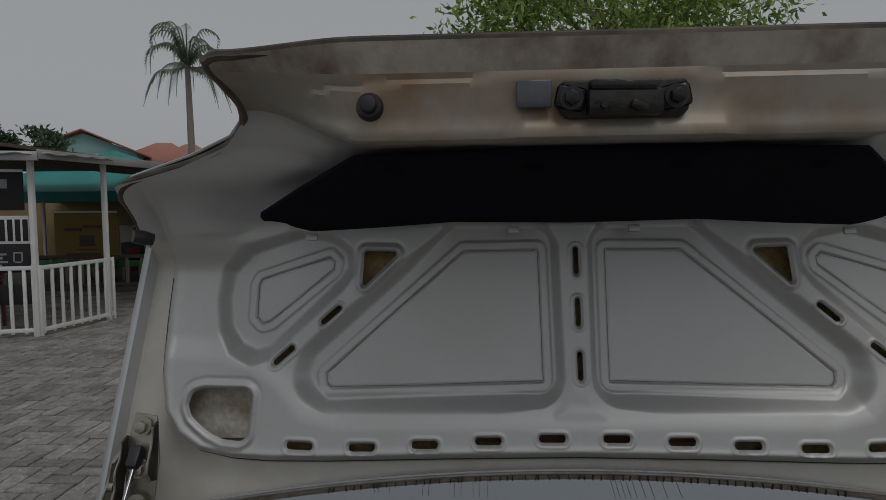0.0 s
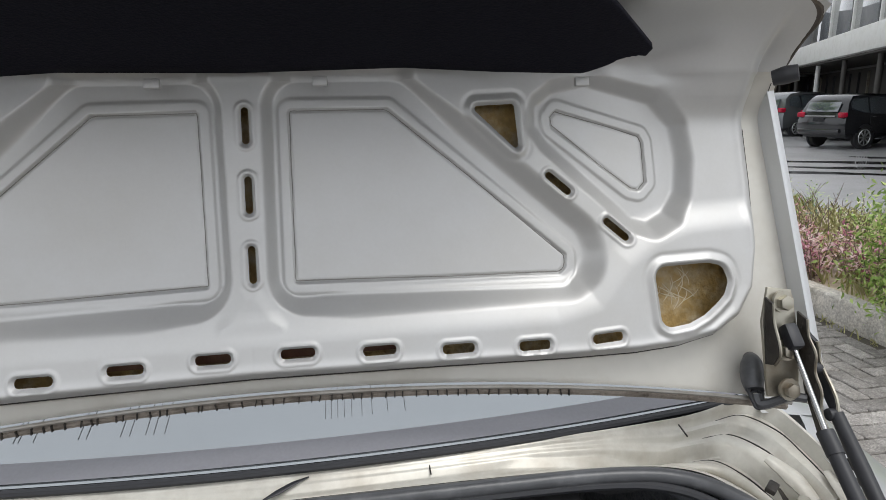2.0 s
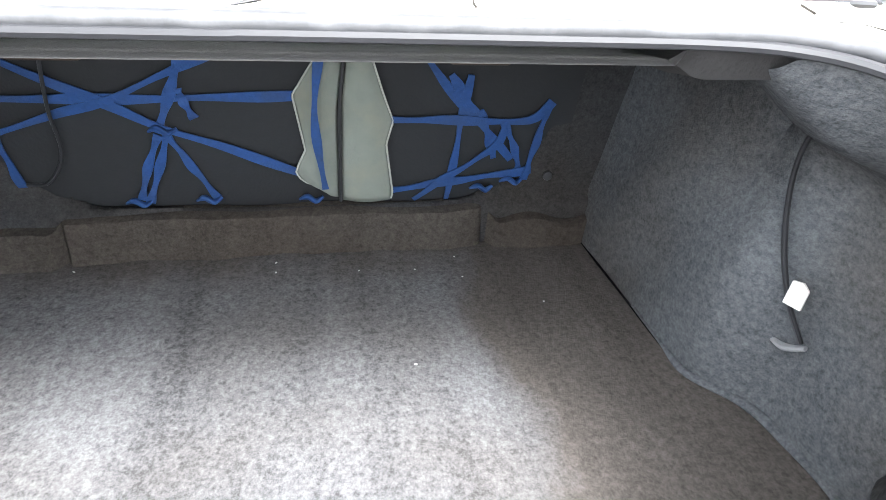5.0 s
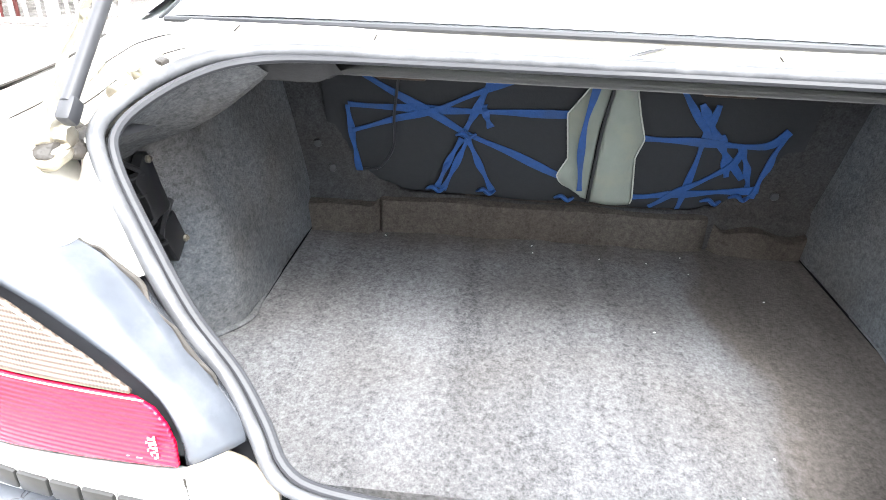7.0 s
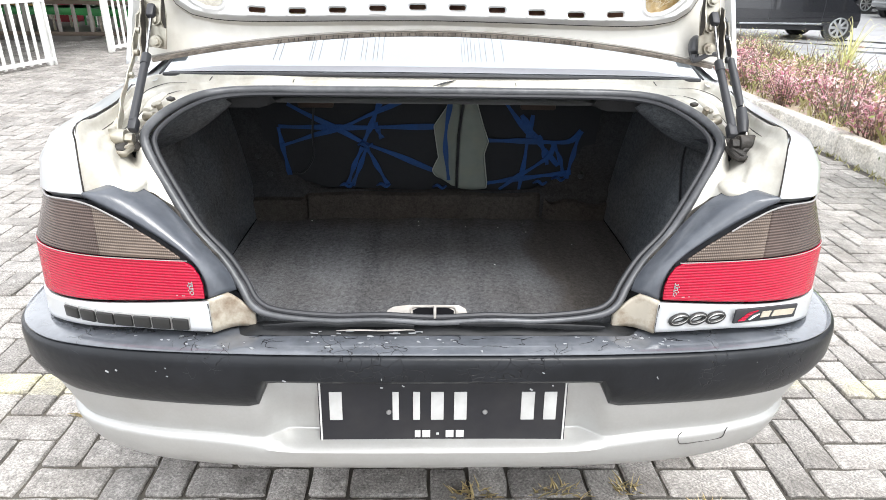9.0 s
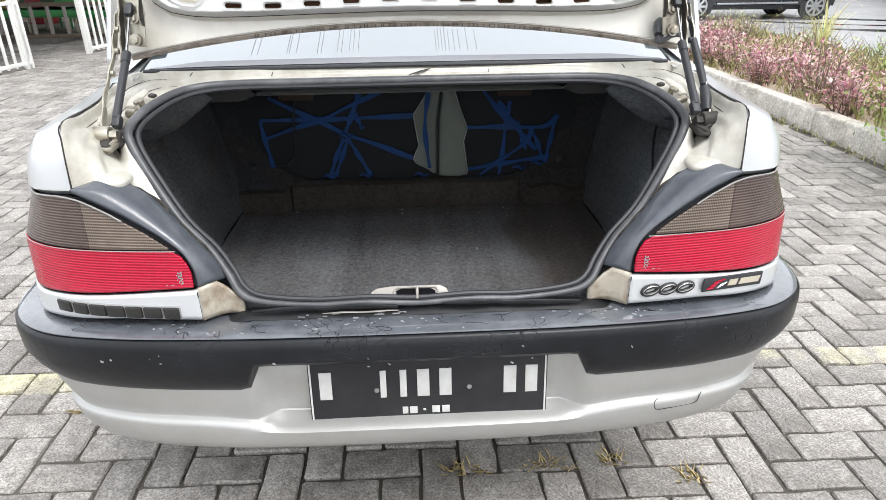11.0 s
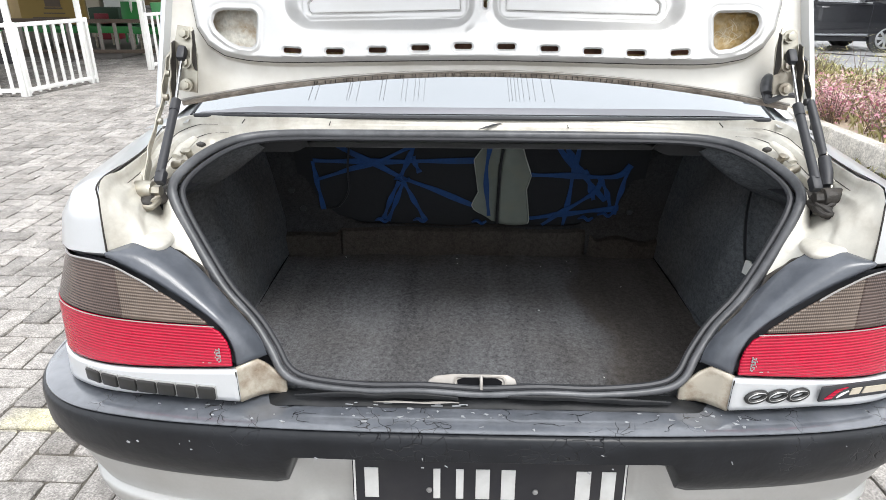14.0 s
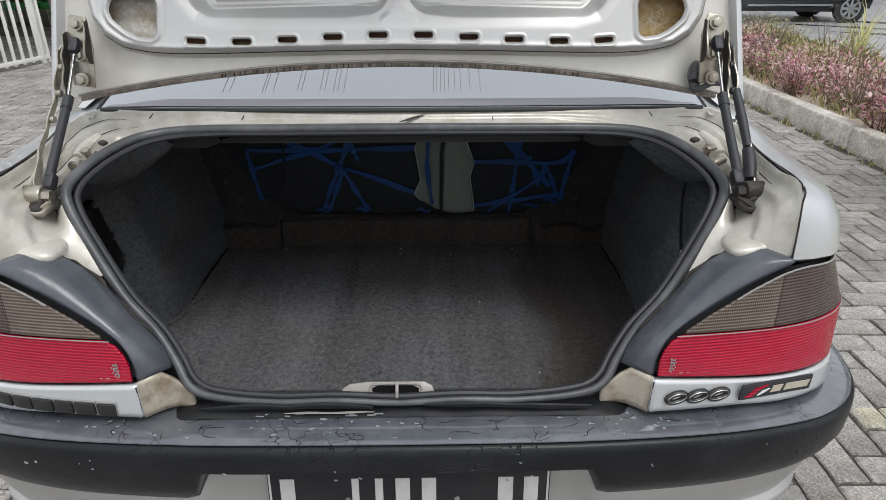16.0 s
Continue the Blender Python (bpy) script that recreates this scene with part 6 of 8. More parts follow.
# pressed ribs, lumps and studs in the drain channels
for s in (-1, 1):
    mid_g = ea * 0.62 + fl * 0.38
    mid_g = mid_g * np.array([s, 1, 1])
    low_g = (ea * 0.35 + fl * 0.65) * np.array([s, 1, 1])
    part("channel_rib", tube(mid_g[22:40:3] - np.array([0, 0, 0.046]), [0.004, 0.008, 0.008, 0.004], 40, 10), BEIGE, car, "pressed rib along the drain channel")
    part("channel_rib", tube(low_g[22:46:3] - np.array([0, 0, 0.034]), [0.003, 0.006, 0.007, 0.003], 40, 10), BEIGE, car, "pressed rib along the drain channel")
    wall = [(s * 0.5645, 0.205, 0.988), (s * 0.5655, 0.24, 0.993), (s * 0.570, 0.29, 0.998), (s * 0.578, 0.335, 1.003)]
    part("channel_panel", tube(wall, [0.006, 0.011, 0.011, 0.006], 30, 12, 0.45), BEIGE, car, "embossed panel on the channel wall")
    part("channel_panel", tube([(s * 0.548, 0.315, 0.985), (s * 0.545, 0.345, 0.994), (s * 0.530, 0.368, 1.006)], [0.008, 0.012, 0.007], 20, 12, 0.5), BEIGE, car, "embossed panel on the channel floor")
    part("channel_clip", block((0.018, 0.010, 0.006), 0.0015, (s * 0.500, 0.318, 1.006), (15, 0, s * 40)), GRIME_SHADE, car)
    part("seam_grime", tube([(s * 0.530, 0.345, 0.983), (s * 0.528, 0.30, 0.968), (s * 0.535, 0.25, 0.958), (s * 0.540, 0.21, 0.955)], [0.002, 0.006, 0.008, 0.010], 50, 8, 0.4), GRIME_SHADE, car, "line of packed dirt in the drain channel")
    part("cross_bolt", merged(cylinder(0.0075, 0.026, (s * 0.520, 0.262, 0.985), (0, 78, s * 25), 14, bevel=0.001), cylinder(0.010, 0.006, (s * 0.508, 0.259, 0.9835), (0, 78, s * 25), 6, bevel=0.001)), STEEL, car, "zinc cross bolt in the drain channel")
    part("hinge_link", tube([(s * 0.538, 0.185, 0.972), (s * 0.530, 0.166, 0.962), (s * 0.516, 0.160, 0.955), (s * 0.520, 0.140, 0.950), (s * 0.540, 0.135, 0.955)], [0.006, 0.0075, 0.006, 0.004, 0.003], 40, 8), STEEL if s < 0 else GRIME_SHADE, car, "grimy hinge link")

# ---- ground, pavement, kerb ----
SAND = shader("joint_sand", (0.075, 0.068, 0.058), 0.95, 0, 0.35, 8, (0.16, 0.14, 0.11), 0.6, 0.5, bump=0.5, bump_scale=40)
ground = part("ground", sheet(np.array([[(x, y, -0.010) for x in (-900, -60, 0, 60, 900)] for y in (-900, -60, 0, 60, 900)])), SAND, None)
tagged(ground, "dark sandy ground between and beyond the pavers", "ground", kind="structure")


def far_blob(n, box, scale, seed, flat=1.0, size=(0.05, 0.12)):
    """Many small bent leaves scattered in clumps inside a rounded box; returns vertices and faces."""
    r = np.random.RandomState(seed)
    c, h = np.array(box[0], float), np.array(box[1], float)
    clumps = r.normal(0, 0.45, (max(6, n // 90), 3))
    clumps /= np.maximum(1, np.linalg.norm(clumps, axis=1, keepdims=True))
    p = clumps[r.randint(0, len(clumps), n)] + r.normal(0, scale, (n, 3))
    p = c + p * h
    a, b = r.normal(0, 1, (n, 3)), r.normal(0, 1, (n, 3))
    a[:, 2] *= flat
    a /= np.linalg.norm(a, axis=1, keepdims=True)
    b -= (a * b).sum(1, keepdims=True) * a
    b /= np.linalg.norm(b, axis=1, keepdims=True)
    s = r.uniform(size[0], size[1], (n, 1))
    nn = np.cross(a, b)
    v = np.stack([p - a * s, p + b * s * 0.35 + nn * s * 0.15, p + a * s, p - b * s * 0.35 + nn * s * 0.15], 1).reshape(-1, 3)
    return v, np.arange(n * 4).reshape(n, 4)


def leaves(name, base, vary=0.35):
    """Leaf material; each leaf takes a slightly different tint."""
    m = bpy.data.materials.new(name)
    m.use_nodes = True
    n, l = m.node_tree.nodes, m.node_tree.links
    b = n["Principled BSDF"]
    b.inputs["Roughness"].default_value = 0.55
    g, r, mx = n.new("ShaderNodeNewGeometry"), n.new("ShaderNodeValToRGB"), n.new("ShaderNodeMixRGB")
    r.color_ramp.elements[0].color = (*[c * (1 - vary) for c in base[0]], 1)
    r.color_ramp.elements[1].color = (*base[-1], 1)
    for k, c in enumerate(base[1:-1], 1):
        e = r.color_ramp.elements.new(k / (len(base) - 1))
        e.color = (*c, 1)
    l.new(g.outputs["Random Per Island"], r.inputs["Fac"])
    l.new(r.outputs[0], b.inputs["Base Color"])
    t = n.new("ShaderNodeBsdfTranslucent")
    l.new(r.outputs[0], t.inputs["Color"])
    mix = n.new("ShaderNodeMixShader")
    mix.inputs["Fac"].default_value = 0.25
    l.new(b.outputs[0], mix.inputs[1])
    l.new(t.outputs[0], mix.inputs[2])
    l.new(mix.outputs[0], n["Material Output"].inputs["Surface"])
    return m


LEAF = leaves("green_leaves", [(0.12, 0.22, 0.04), (0.31, 0.46, 0.10), (0.54, 0.63, 0.24)])
LEAF_DARK = leaves("dark_green_leaves", [(0.06, 0.11, 0.06), (0.12, 0.19, 0.10)])
LEAF_PINK = leaves("purple_leaves", [(0.07, 0.018, 0.03), (0.38, 0.11, 0.17), (0.54, 0.24, 0.30), (0.64, 0.42, 0.44), (0.70, 0.58, 0.54), (0.44, 0.26, 0.15)], 0.2)
LEAF_DRY = leaves("dry_grass", [(0.34, 0.33, 0.12), (0.52, 0.50, 0.22), (0.68, 0.63, 0.38)])
BARK = shader("bark", (0.16, 0.12, 0.09), 0.9, 0, 0.3, 12, bump=0.6, bump_scale=20)

# planter bed behind a long concrete kerb
KX = 3.12
bed = part("planter_bed", block((2.47, 14.8, 0.14), 0.01, (KX + 1.30, 2.9, 0.060)), SOIL, None)
tagged(bed, "brown soil bed behind the kerb", "planter bed", kind="structure")
for k in range(13):
    y0 = -4.4 + k * 1.25
    kb = part("kerb", block((0.13, 1.235, 0.24), 0.018, (0, 0, 0.05), (0, 0, 0), 3), CONCRETE, None)
    kb.matrix_world = pose(KX + 0.065 + 0.003 * (k % 3), y0, 0.0, 0, 0, 0.3 * ((k % 4) - 1.5))
    tagged(kb, "stained concrete kerb stone along the planter", "kerb", "kerb stones along the planter", "structure")


def grass_blades(n, x0, x1, y0, y1, z0, h, seed, lean=0.5, width=0.006):
    r = np.random.RandomState(seed)
    p = np.stack([r.uniform(x0, x1, n), r.uniform(y0, y1, n), np.full(n, z0)], 1)
    a = r.uniform(0, 2 * np.pi, n)
    d = np.stack([np.cos(a), np.sin(a), np.zeros(n)], 1)
    s = np.stack([-np.sin(a), np.cos(a), np.zeros(n)], 1) * width
    hh = (h * r.uniform(0.4, 1.2, n))[:, None]
    tip = p + d * hh * lean + np.array([0, 0, 1]) * hh
    mid = p + d * hh * lean * 0.35 + np.array([0, 0, 0.6]) * hh
    v = np.stack([p - s, p + s, mid + s * 0.7, tip, mid - s * 0.7], 1).reshape(-1, 3)
    return v, np.arange(n * 5).reshape(n, 5)


def shrub_stuff(n_stems, xr, yr, z0, h, seed, leaf=(0.03, 0.07), per=22, spread=0.16):
    """Leafy upright stems; returns stem mesh and leaf mesh."""
    r = np.random.RandomState(seed)
    sv, sf, lv, lf = [], [], [], []
    clumps = np.stack([r.uniform(*xr, n_stems // 9), r.uniform(*yr, n_stems // 9)], 1)
    for _ in range(n_stems):
        x, y = clumps[r.randint(len(clumps))] + r.normal(0, 0.085, 2)
        x = max(x, xr[0])
        t = h * r.uniform(0.55, 1.15)
        lean = r.normal(0, 0.12, 2)
        base, top = np.array([x, y, z0]), np.array([x + lean[0], y + lean[1], z0 + t])
        k = len(sv)
        for q, rad in ((base, 0.006), (top, 0.002)):
            sv += [tuple(q + np.array([rad * math.cos(a), rad * math.sin(a), 0])) for a in (0, 2.1, 4.2)]
        sf += [(k + i, k + (i + 1) % 3, k + 3 + (i + 1) % 3, k + 3 + i) for i in range(3)]
        u = r.uniform(0.2, 1.05, per)[:, None]
        p = base + (top - base) * u + r.normal(0, 0.02, (per, 3))
        a = r.uniform(0, 6.283, per)
        d = np.stack([np.cos(a), np.sin(a), r.uniform(-0.2, 0.9, per)], 1)
        d /= np.linalg.norm(d, axis=1, keepdims=True)
        s = np.stack([-np.sin(a), np.cos(a), np.zeros(per)], 1)
        ln = r.uniform(*leaf, per)[:, None]
        up = np.cross(d, s)
        p = p + d * spread * r.uniform(0.1, 0.5, (per, 1))
        q = np.stack([p, p + d * ln * 0.5 + s * ln * 0.15 - up * ln * 0.05, p + d * ln - up * ln * 0.12, p + d * ln * 0.5 - s * ln * 0.15 - up * ln * 0.05], 1)
        m = len(lv)
        lv += [tuple(w) for w in q.reshape(-1, 3)]
        lf += [tuple(range(m + 4 * i, m + 4 * i + 4)) for i in range(per)]
    return (sv, sf), (lv, lf)


for nm, label, mat, args in (
    ("purple_shrubs", "purple-pink leafed low shrubs in the planter", LEAF_PINK, (430, (KX + 0.20, KX + 1.10), (3.1, 8.6), 0.12, 0.30, 5, (0.035, 0.080), 26)),
    ("green_shrubs", "low green shrubs among the purple ones", LEAF, (80, (KX + 0.2, KX + 2.4), (4.2, 9.8), 0.12, 0.30, 7, (0.03, 0.06), 18)),
    ("pale_shrubs", "thin pale green shrubs in the planter", LEAF_DRY, (150, (KX + 0.9, KX + 2.4), (3.6, 10.0), 0.12, 0.32, 6, (0.03, 0.07), 12)),
    ("bare_twigs", "thin dark twigs standing among the planter shrubs", LEAF_DARK, (210, (KX + 0.25, KX + 2.3), (3.4, 9.8), 0.12, 0.44, 17, (0.03, 0.06), 5, 0.10)),
):
    (sv, sf), (lv, lf) = shrub_stuff(*args)
    ob = part(nm, (lv, lf), mat, None)
    tagged(ob, label, "shrubs", kind="stuff")
    part("stems", (sv, sf), BARK, ob)
tagged(part("bed_grass", grass_blades(9000, KX + 0.2, KX + 2.5, -4.2, 10.2, 0.12, 0.15, 8, 0.6), LEAF_DRY, None), "patchy dry grass over the planter soil", "grass", kind="stuff")
tagged(part("kerb_weeds", grass_blades(480, KX - 0.10, KX + 0.005, 1.5, 9.0, -0.01, 0.05, 9, 0.9, 0.004), LEAF_DRY, None), "dry weeds growing along the kerb foot", "weeds", kind="stuff")
tagged(part("joint_weeds", merged(*[grass_blades(34, a - w, a + w, b - 0.02, b + 0.02, -0.008, 0.028, 30 + i, 1.3, 0.0022) for i, (a, b, w) in enumerate(((0.34, 0.332, 0.07), (0.522, 0.346, 0.03), (0.713, 0.271, 0.03), (0.12, 0.33, 0.05), (-1.01, 0.643, 0.02)))]), STRAW, None), "dry weeds between the pavers behind the car", "weeds", kind="stuff")
# spiky plants
for at, n_blades, size, seed in (((4.95, 6.70, 0.12), 34, 0.62, 4), ((5.50, 7.45, 0.12), 22, 0.80, 14)):
    sp = thing("spiky_plant", "spiky yellow-green plant in the planter", "plant", pose(*at), "spiky plants in the planter")
    rs = np.random.RandomState(seed)
    for k in range(n_blades):
        a, h = rs.uniform(0, 6.283), size * rs.uniform(0.55, 1.0)
        d = np.array([math.cos(a), math.sin(a)]) * size * rs.uniform(0.35, 0.8)
        pts = spline([(0, 0, 0), (*(d * 0.20), h * 0.5), (*(d * 0.62), h * 0.86), (*d, h * 0.80)], 8)
        side = np.array([-d[1], d[0], 0]) / np.hypot(*d)
        part("blade", sheet(np.array([[p - side * 0.010 * (1 - i / 7.5), p + side * 0.010 * (1 - i / 7.5)] for i, p in enumerate(pts)])), LEAF_DRY, sp)


def bush(at, r, seed, n=5200):
    ob = thing("bush", "clipped bright green bush in the planter", "bush", pose(*at))
    part("crown", far_blob(n, ((0, 0, r * 0.66), (r * 0.92, r * 0.92, r * 0.66)), 0.17, seed, 1.0, (0.011, 0.027)), LEAF, ob)
    for k in range(5):
        part("stem", tube([(0, 0, 0), (0.05 * math.cos(k * 1.3), 0.05 * math.sin(k * 1.3), r * 0.4), (0.2 * r * math.cos(k * 1.3), 0.2 * r * math.sin(k * 1.3), r * 0.9)], [0.014, 0.006], 8, 6), BARK, ob)
    return ob


bush((3.52, 2.50, 0.12), 0.66, 21, 34000)

# road beyond the planter
road = part("road", block((60, 40, 0.02), 0.0, (KX + 2.56 + 30.0, 9.5, 0.002)), ASPHALT, None)
tagged(road, "wet grey asphalt of the car park road", "road", kind="structure")
road2 = part("road", block((14, 19.6, 0.02), 0.0, (KX + 0.2 + 7.2, 20.2, 0.006)), ASPHALT, None)
tagged(road2, "wet grey asphalt of the car park road", "road", kind="structure")
WATER = shader("puddle_water", (0.05, 0.05, 0.05), 0.03, 0, 0.05, 5, spec=0.8)
for px, py, a, b in ((9.2, 10.4, 1.9, 0.22), (10.6, 10.9, 1.6, 0.30), (11.0, 12.2, 2.4, 0.30), (13.6, 12.4, 1.8, 0.35), (8.2, 12.2, 1.2, 0.16)):
    out = [(a * (1 + 0.2 * math.sin(3 * t + px)) * math.cos(t), b * (1 + 0.25 * math.cos(5 * t + py)) * math.sin(t), 0) for t in np.linspace(0, 2 * np.pi, 40, endpoint=False)]
    pd = part("puddle", (out, [tuple(range(40))]), WATER, None)
    pd.matrix_world = pose(px, py, 0.0165, 0, 0, -30)
    tagged(pd, "shallow rain puddle on the asphalt", "puddle")


# ---- parked cars ----
def parked(kind, at, yaw, paint, label, pane_glass=GLASS, size=1.0):
    """A parked car with its nose along +x of its own frame."""
    root = thing("parked_car", label, "car", pose(*at, 0, 0, yaw), "parked cars")
    if kind == "hatch":
        W, R, axles, belt = 1.64, 0.28, (-1.24, 1.33), (0.99, 0.93)
        side = [(-1.86, 0.30), (-1.93, 0.48), (-1.92, 0.72), (-1.84, 0.98), (-1.68, 1.30), (-1.50, 1.38), (-0.9, 1.43), (-0.2, 1.43), (0.20, 1.37), (0.78, 1.09), (1.02, 0.97), (1.26, 0.91), (1.56, 0.81), (1.78, 0.64), (1.84, 0.45), (1.82, 0.28)]
        panes = [(-1.46, -1.12, 0.16), (-1.06, -0.28, 0.0), (-0.20, 0.90, 0.0)]
    elif kind == "mpv":
        W, R, axles, belt = 1.66, 0.31, (-1.28, 1.32), (1.05, 0.99)
        side = [(-2.02, 0.34), (-2.10, 0.52), (-2.09, 0.80), (-2.02, 1.05), (-1.88, 1.42), (-1.62, 1.61), (-0.9, 1.68), (-0.1, 1.66), (0.35, 1.58), (0.95, 1.16), (1.18, 1.04), (1.50, 0.98), (1.86, 0.86), (2.05, 0.70), (2.11, 0.48), (2.09, 0.30)]
        panes = [(-1.72, -1.15, 0.10), (-1.08, -0.22, 0.0), (-0.14, 1.02, 0.0)]
    else:
        W, R, axles, belt = 1.85, 0.38, (-1.34, 1.40), (1.18, 1.10)
        side = [(-2.28, 0.46), (-2.37, 0.64), (-2.36, 0.95), (-2.28, 1.16), (-2.10, 1.55), (-1.88, 1.74), (-0.9, 1.82), (-0.2, 1.80), (0.28, 1.71), (0.92, 1.28), (1.20, 1.17), (1.70, 1.12), (2.12, 1.02), (2.32, 0.82), (2.37, 0.60), (2.34, 0.42)]
        panes = [(-2.00, -1.22, 0.12), (-1.14, -0.22, 0.0), (-0.14, 1.02, 0.0)]
    prof = np.array(side)
    top_z, back, nose = prof[:, 1].max(), prof[:, 0].min(), prof[:, 0].max()

    def half_width(z):
        return W / 2 * np.interp(z, [0.25, 0.40, 0.62, belt[0] - 0.08, belt[0], top_z - 0.10, top_z], [0.955, 0.99, 1.0, 0.975, 0.955, 0.80, 0.74])

    def tuck(x):
        return 1 - 0.05 * abs(x / nose) ** 3

    # shell over the length, then the two sides closed level by level
    rows = [[(x * (1 - (1 - tuck(x)) * abs(u) ** 3), u * half_width(z), z - 0.02 * u * u * (z > belt[0])) for x, z in prof] for u in np.sin(np.linspace(-1, 1, 17) * np.pi / 2)]
    k = int(np.argmax(prof[:, 1]))
    levels = np.unique(np.concatenate([np.linspace(prof[0, 1] + 0.005, top_z - 0.03, 18), [0.62, belt[0]]]))
    sides = []
    for sgn in (-1, 1):
        rear = [np.interp(z, prof[:k + 1, 1], prof[:k + 1, 0]) for z in levels]
        front = [np.interp(z, prof[k:, 1][::-1], prof[k:, 0][::-1]) for z in levels]
        v = np.array([[(x * tuck(x), sgn * half_width(z), z - 0.02 * (z > belt[0])) for x in np.linspace(a, b, 26)] for z, a, b in zip(levels, rear, front)])
        sides.append(sheet(v))
    part("body", merged(sheet(np.array(rows)), *sides), paint, root)
    part("underbody", block((nose * 1.75, W * 0.88, 0.22), 0.02, (0, 0, prof[0, 1] + 0.02)), BLACK, root)

    def roof_line(x):
        return np.interp(x, prof[3:11, 0], prof[3:11, 1]) - 0.115

    for sgn in (-1, 1):
        for a, b, rise in panes:
            def pane(grow, lift):
                v = []
                for x in np.linspace(a - grow, b + grow, 14):
                    w = (x - panes[0][0]) / (panes[-1][1] - panes[0][0])
                    low = belt[0] + (belt[1] - belt[0]) * w + rise * max(0, 1 - (x - a) / (b - a)) + 0.035 - grow
                    high = max(low + 0.02, roof_line(x) + grow)
                    v.append([(x * tuck(x), sgn * (half_width(z) + lift), z - 0.02) for z in np.linspace(low, high, 7)])
                return sheet(np.array(v))
            frame_ob = part("window_frame", pane(0.028, 0.004), BLACK, root)
            part("side_window", pane(0.0, 0.008), pane_glass, frame_ob, "glossy side window")
        trim = part("door_strip", tube([(axles[0] + R + 0.12, sgn * (half_width(0.34) + 0.008), 0.33), (axles[1] - R - 0.12, sgn * (half_width(0.34) + 0.008), 0.35)], 0.022, 4, 8), CARSILVER if paint == CARBLACK else CHROME, root, "bright trim strip along the doors")
        for dx in (panes[1][0] + 0.16, panes[2][0] + 0.16):
            part("door_handle", block((0.17, 0.03, 0.028), 0.01, (dx, sgn * (half_width(belt[0] - 0.12) + 0.010), belt[0] - 0.12)), CHROME, root)
        for dx in (panes[1][0], panes[2][0] - 0.03, panes[2][1] + 0.02):
            part("door_gap", sheet(np.array([[(dx + o, sgn * (half_width(z) + 0.003), z) for o in (-0.004, 0.004)] for z in np.linspace(0.40, belt[1], 9)])), BLACK, root)
        part("mirror", block((0.13, 0.17, 0.12), 0.04, (panes[-1][1] - 0.16, sgn * (half_width(belt[1]) + 0.07), belt[1] + 0.10), (0, 0, 0), 3), paint, root)
        part("headlamp", block((0.30, 0.22, 0.13), 0.04, (nose - 0.26, sgn * W / 2 * 0.80, prof[-3, 1] + 0.06), (0, 14, sgn * -28), 3), CHROME, root)
        part("tail_light", block((0.20, 0.26, 0.17), 0.04, (back + 0.13, sgn * W / 2 * 0.84, belt[0] - 0.06), (0, 0, sgn * 18), 3), RED, root)
    slope = math.degrees(math.atan2(prof[4, 0] - prof[3, 0], prof[4, 1] - prof[3, 1]))
    part("rear_window", block((0.03, W * 0.66, 0.34), 0.012, ((prof[3, 0] + prof[4, 0]) / 2 - 0.008, 0, (prof[3, 1] + prof[4, 1]) / 2 + 0.02), (0, slope, 0)), GLASS, root)
    part("tailgate_strip", block((0.03, W * 0.62, 0.05), 0.01, (back + 0.045, 0, belt[0] - 0.10)), CHROME, root, "bright strip over the rear plate")
    part("rear_bumper", block((0.10, W * 0.86, 0.16), 0.04, (back + 0.03, 0, prof[0, 1] + 0.12), (0, 0, 0), 3), paint, root)
    part("rear_plate", block((0.012, 0.43, 0.135), 0.004, (back - 0.002, 0, prof[2, 1] + 0.02)), PLATE, root)
    ws = (prof[8], prof[9])
    part("windscreen", block((0.03, W * 0.68, 0.96 * math.hypot(*(ws[1] - ws[0]))), 0.012, ((ws[0][0] + ws[1][0]) / 2 + 0.012, 0, (ws[0][1] + ws[1][1]) / 2 + 0.012), (0, -math.degrees(math.atan2(ws[1][0] - ws[0][0], ws[0][1] - ws[1][1])), 0)), GLASS, root)
    for x in axles:
        for sgn in (-1, 1):
            y = sgn * half_width(R)
            part("wheel_arch", cylinder(R + 0.05, 0.05, (x, y - sgn * 0.015, R + 0.015), (90, 0, 0), 36), BLACK, root)
            wh = part("wheel", cylinder(R, 0.20, (x, y - sgn * 0.085, R), (90, 0, 0), 36, bevel=0.03), TYRE, root)
            spokes = [block((R * 0.60, 0.025, 0.050), 0.008, (x + R * 0.36 * math.cos(a), y + sgn * 0.016, R + R * 0.36 * math.sin(a)), (0, -math.degrees(a), 0)) for a in np.arange(8) * math.pi / 4]
            ring = tube([(x + R * 0.68 * math.cos(a), y + sgn * 0.014, R + R * 0.68 * math.sin(a)) for a in np.arange(28) * 2 * math.pi / 28], 0.020, 28, 6, closed=True, smooth=False)
            part("rim", merged(*spokes, ring, cylinder(R * 0.17, 0.03, (x, y + sgn * 0.016, R), (90, 0, 0), 16)), ALLOY, wh)
    root.matrix_world = root.matrix_world @ Matrix.Scale(size, 4)
    return root


parked("hatch", (7.40, 13.75, 0.017), 0, CARBLACK, "black compact hatchback parked across the road", SKY_GLASS)
parked("suv", (15.35, 16.35, 0.017), 10, CARBLACK, "black sport utility car parked nose-in at the building", GLASS, 0.84)
parked("mpv", (18.0, 19.6, 0.017), 10, CARSILVER, "silver hatchback parked beside the black utility car", GLASS, 0.94)
parked("mpv", (18.2, 22.6, 0.017), 10, CARGREY, "grey compact car parked tail outward at the building")
parked("suv", (18.4, 26.2, 0.017), 10, CARBLACK, "black utility car parked at the building with a pale tail")

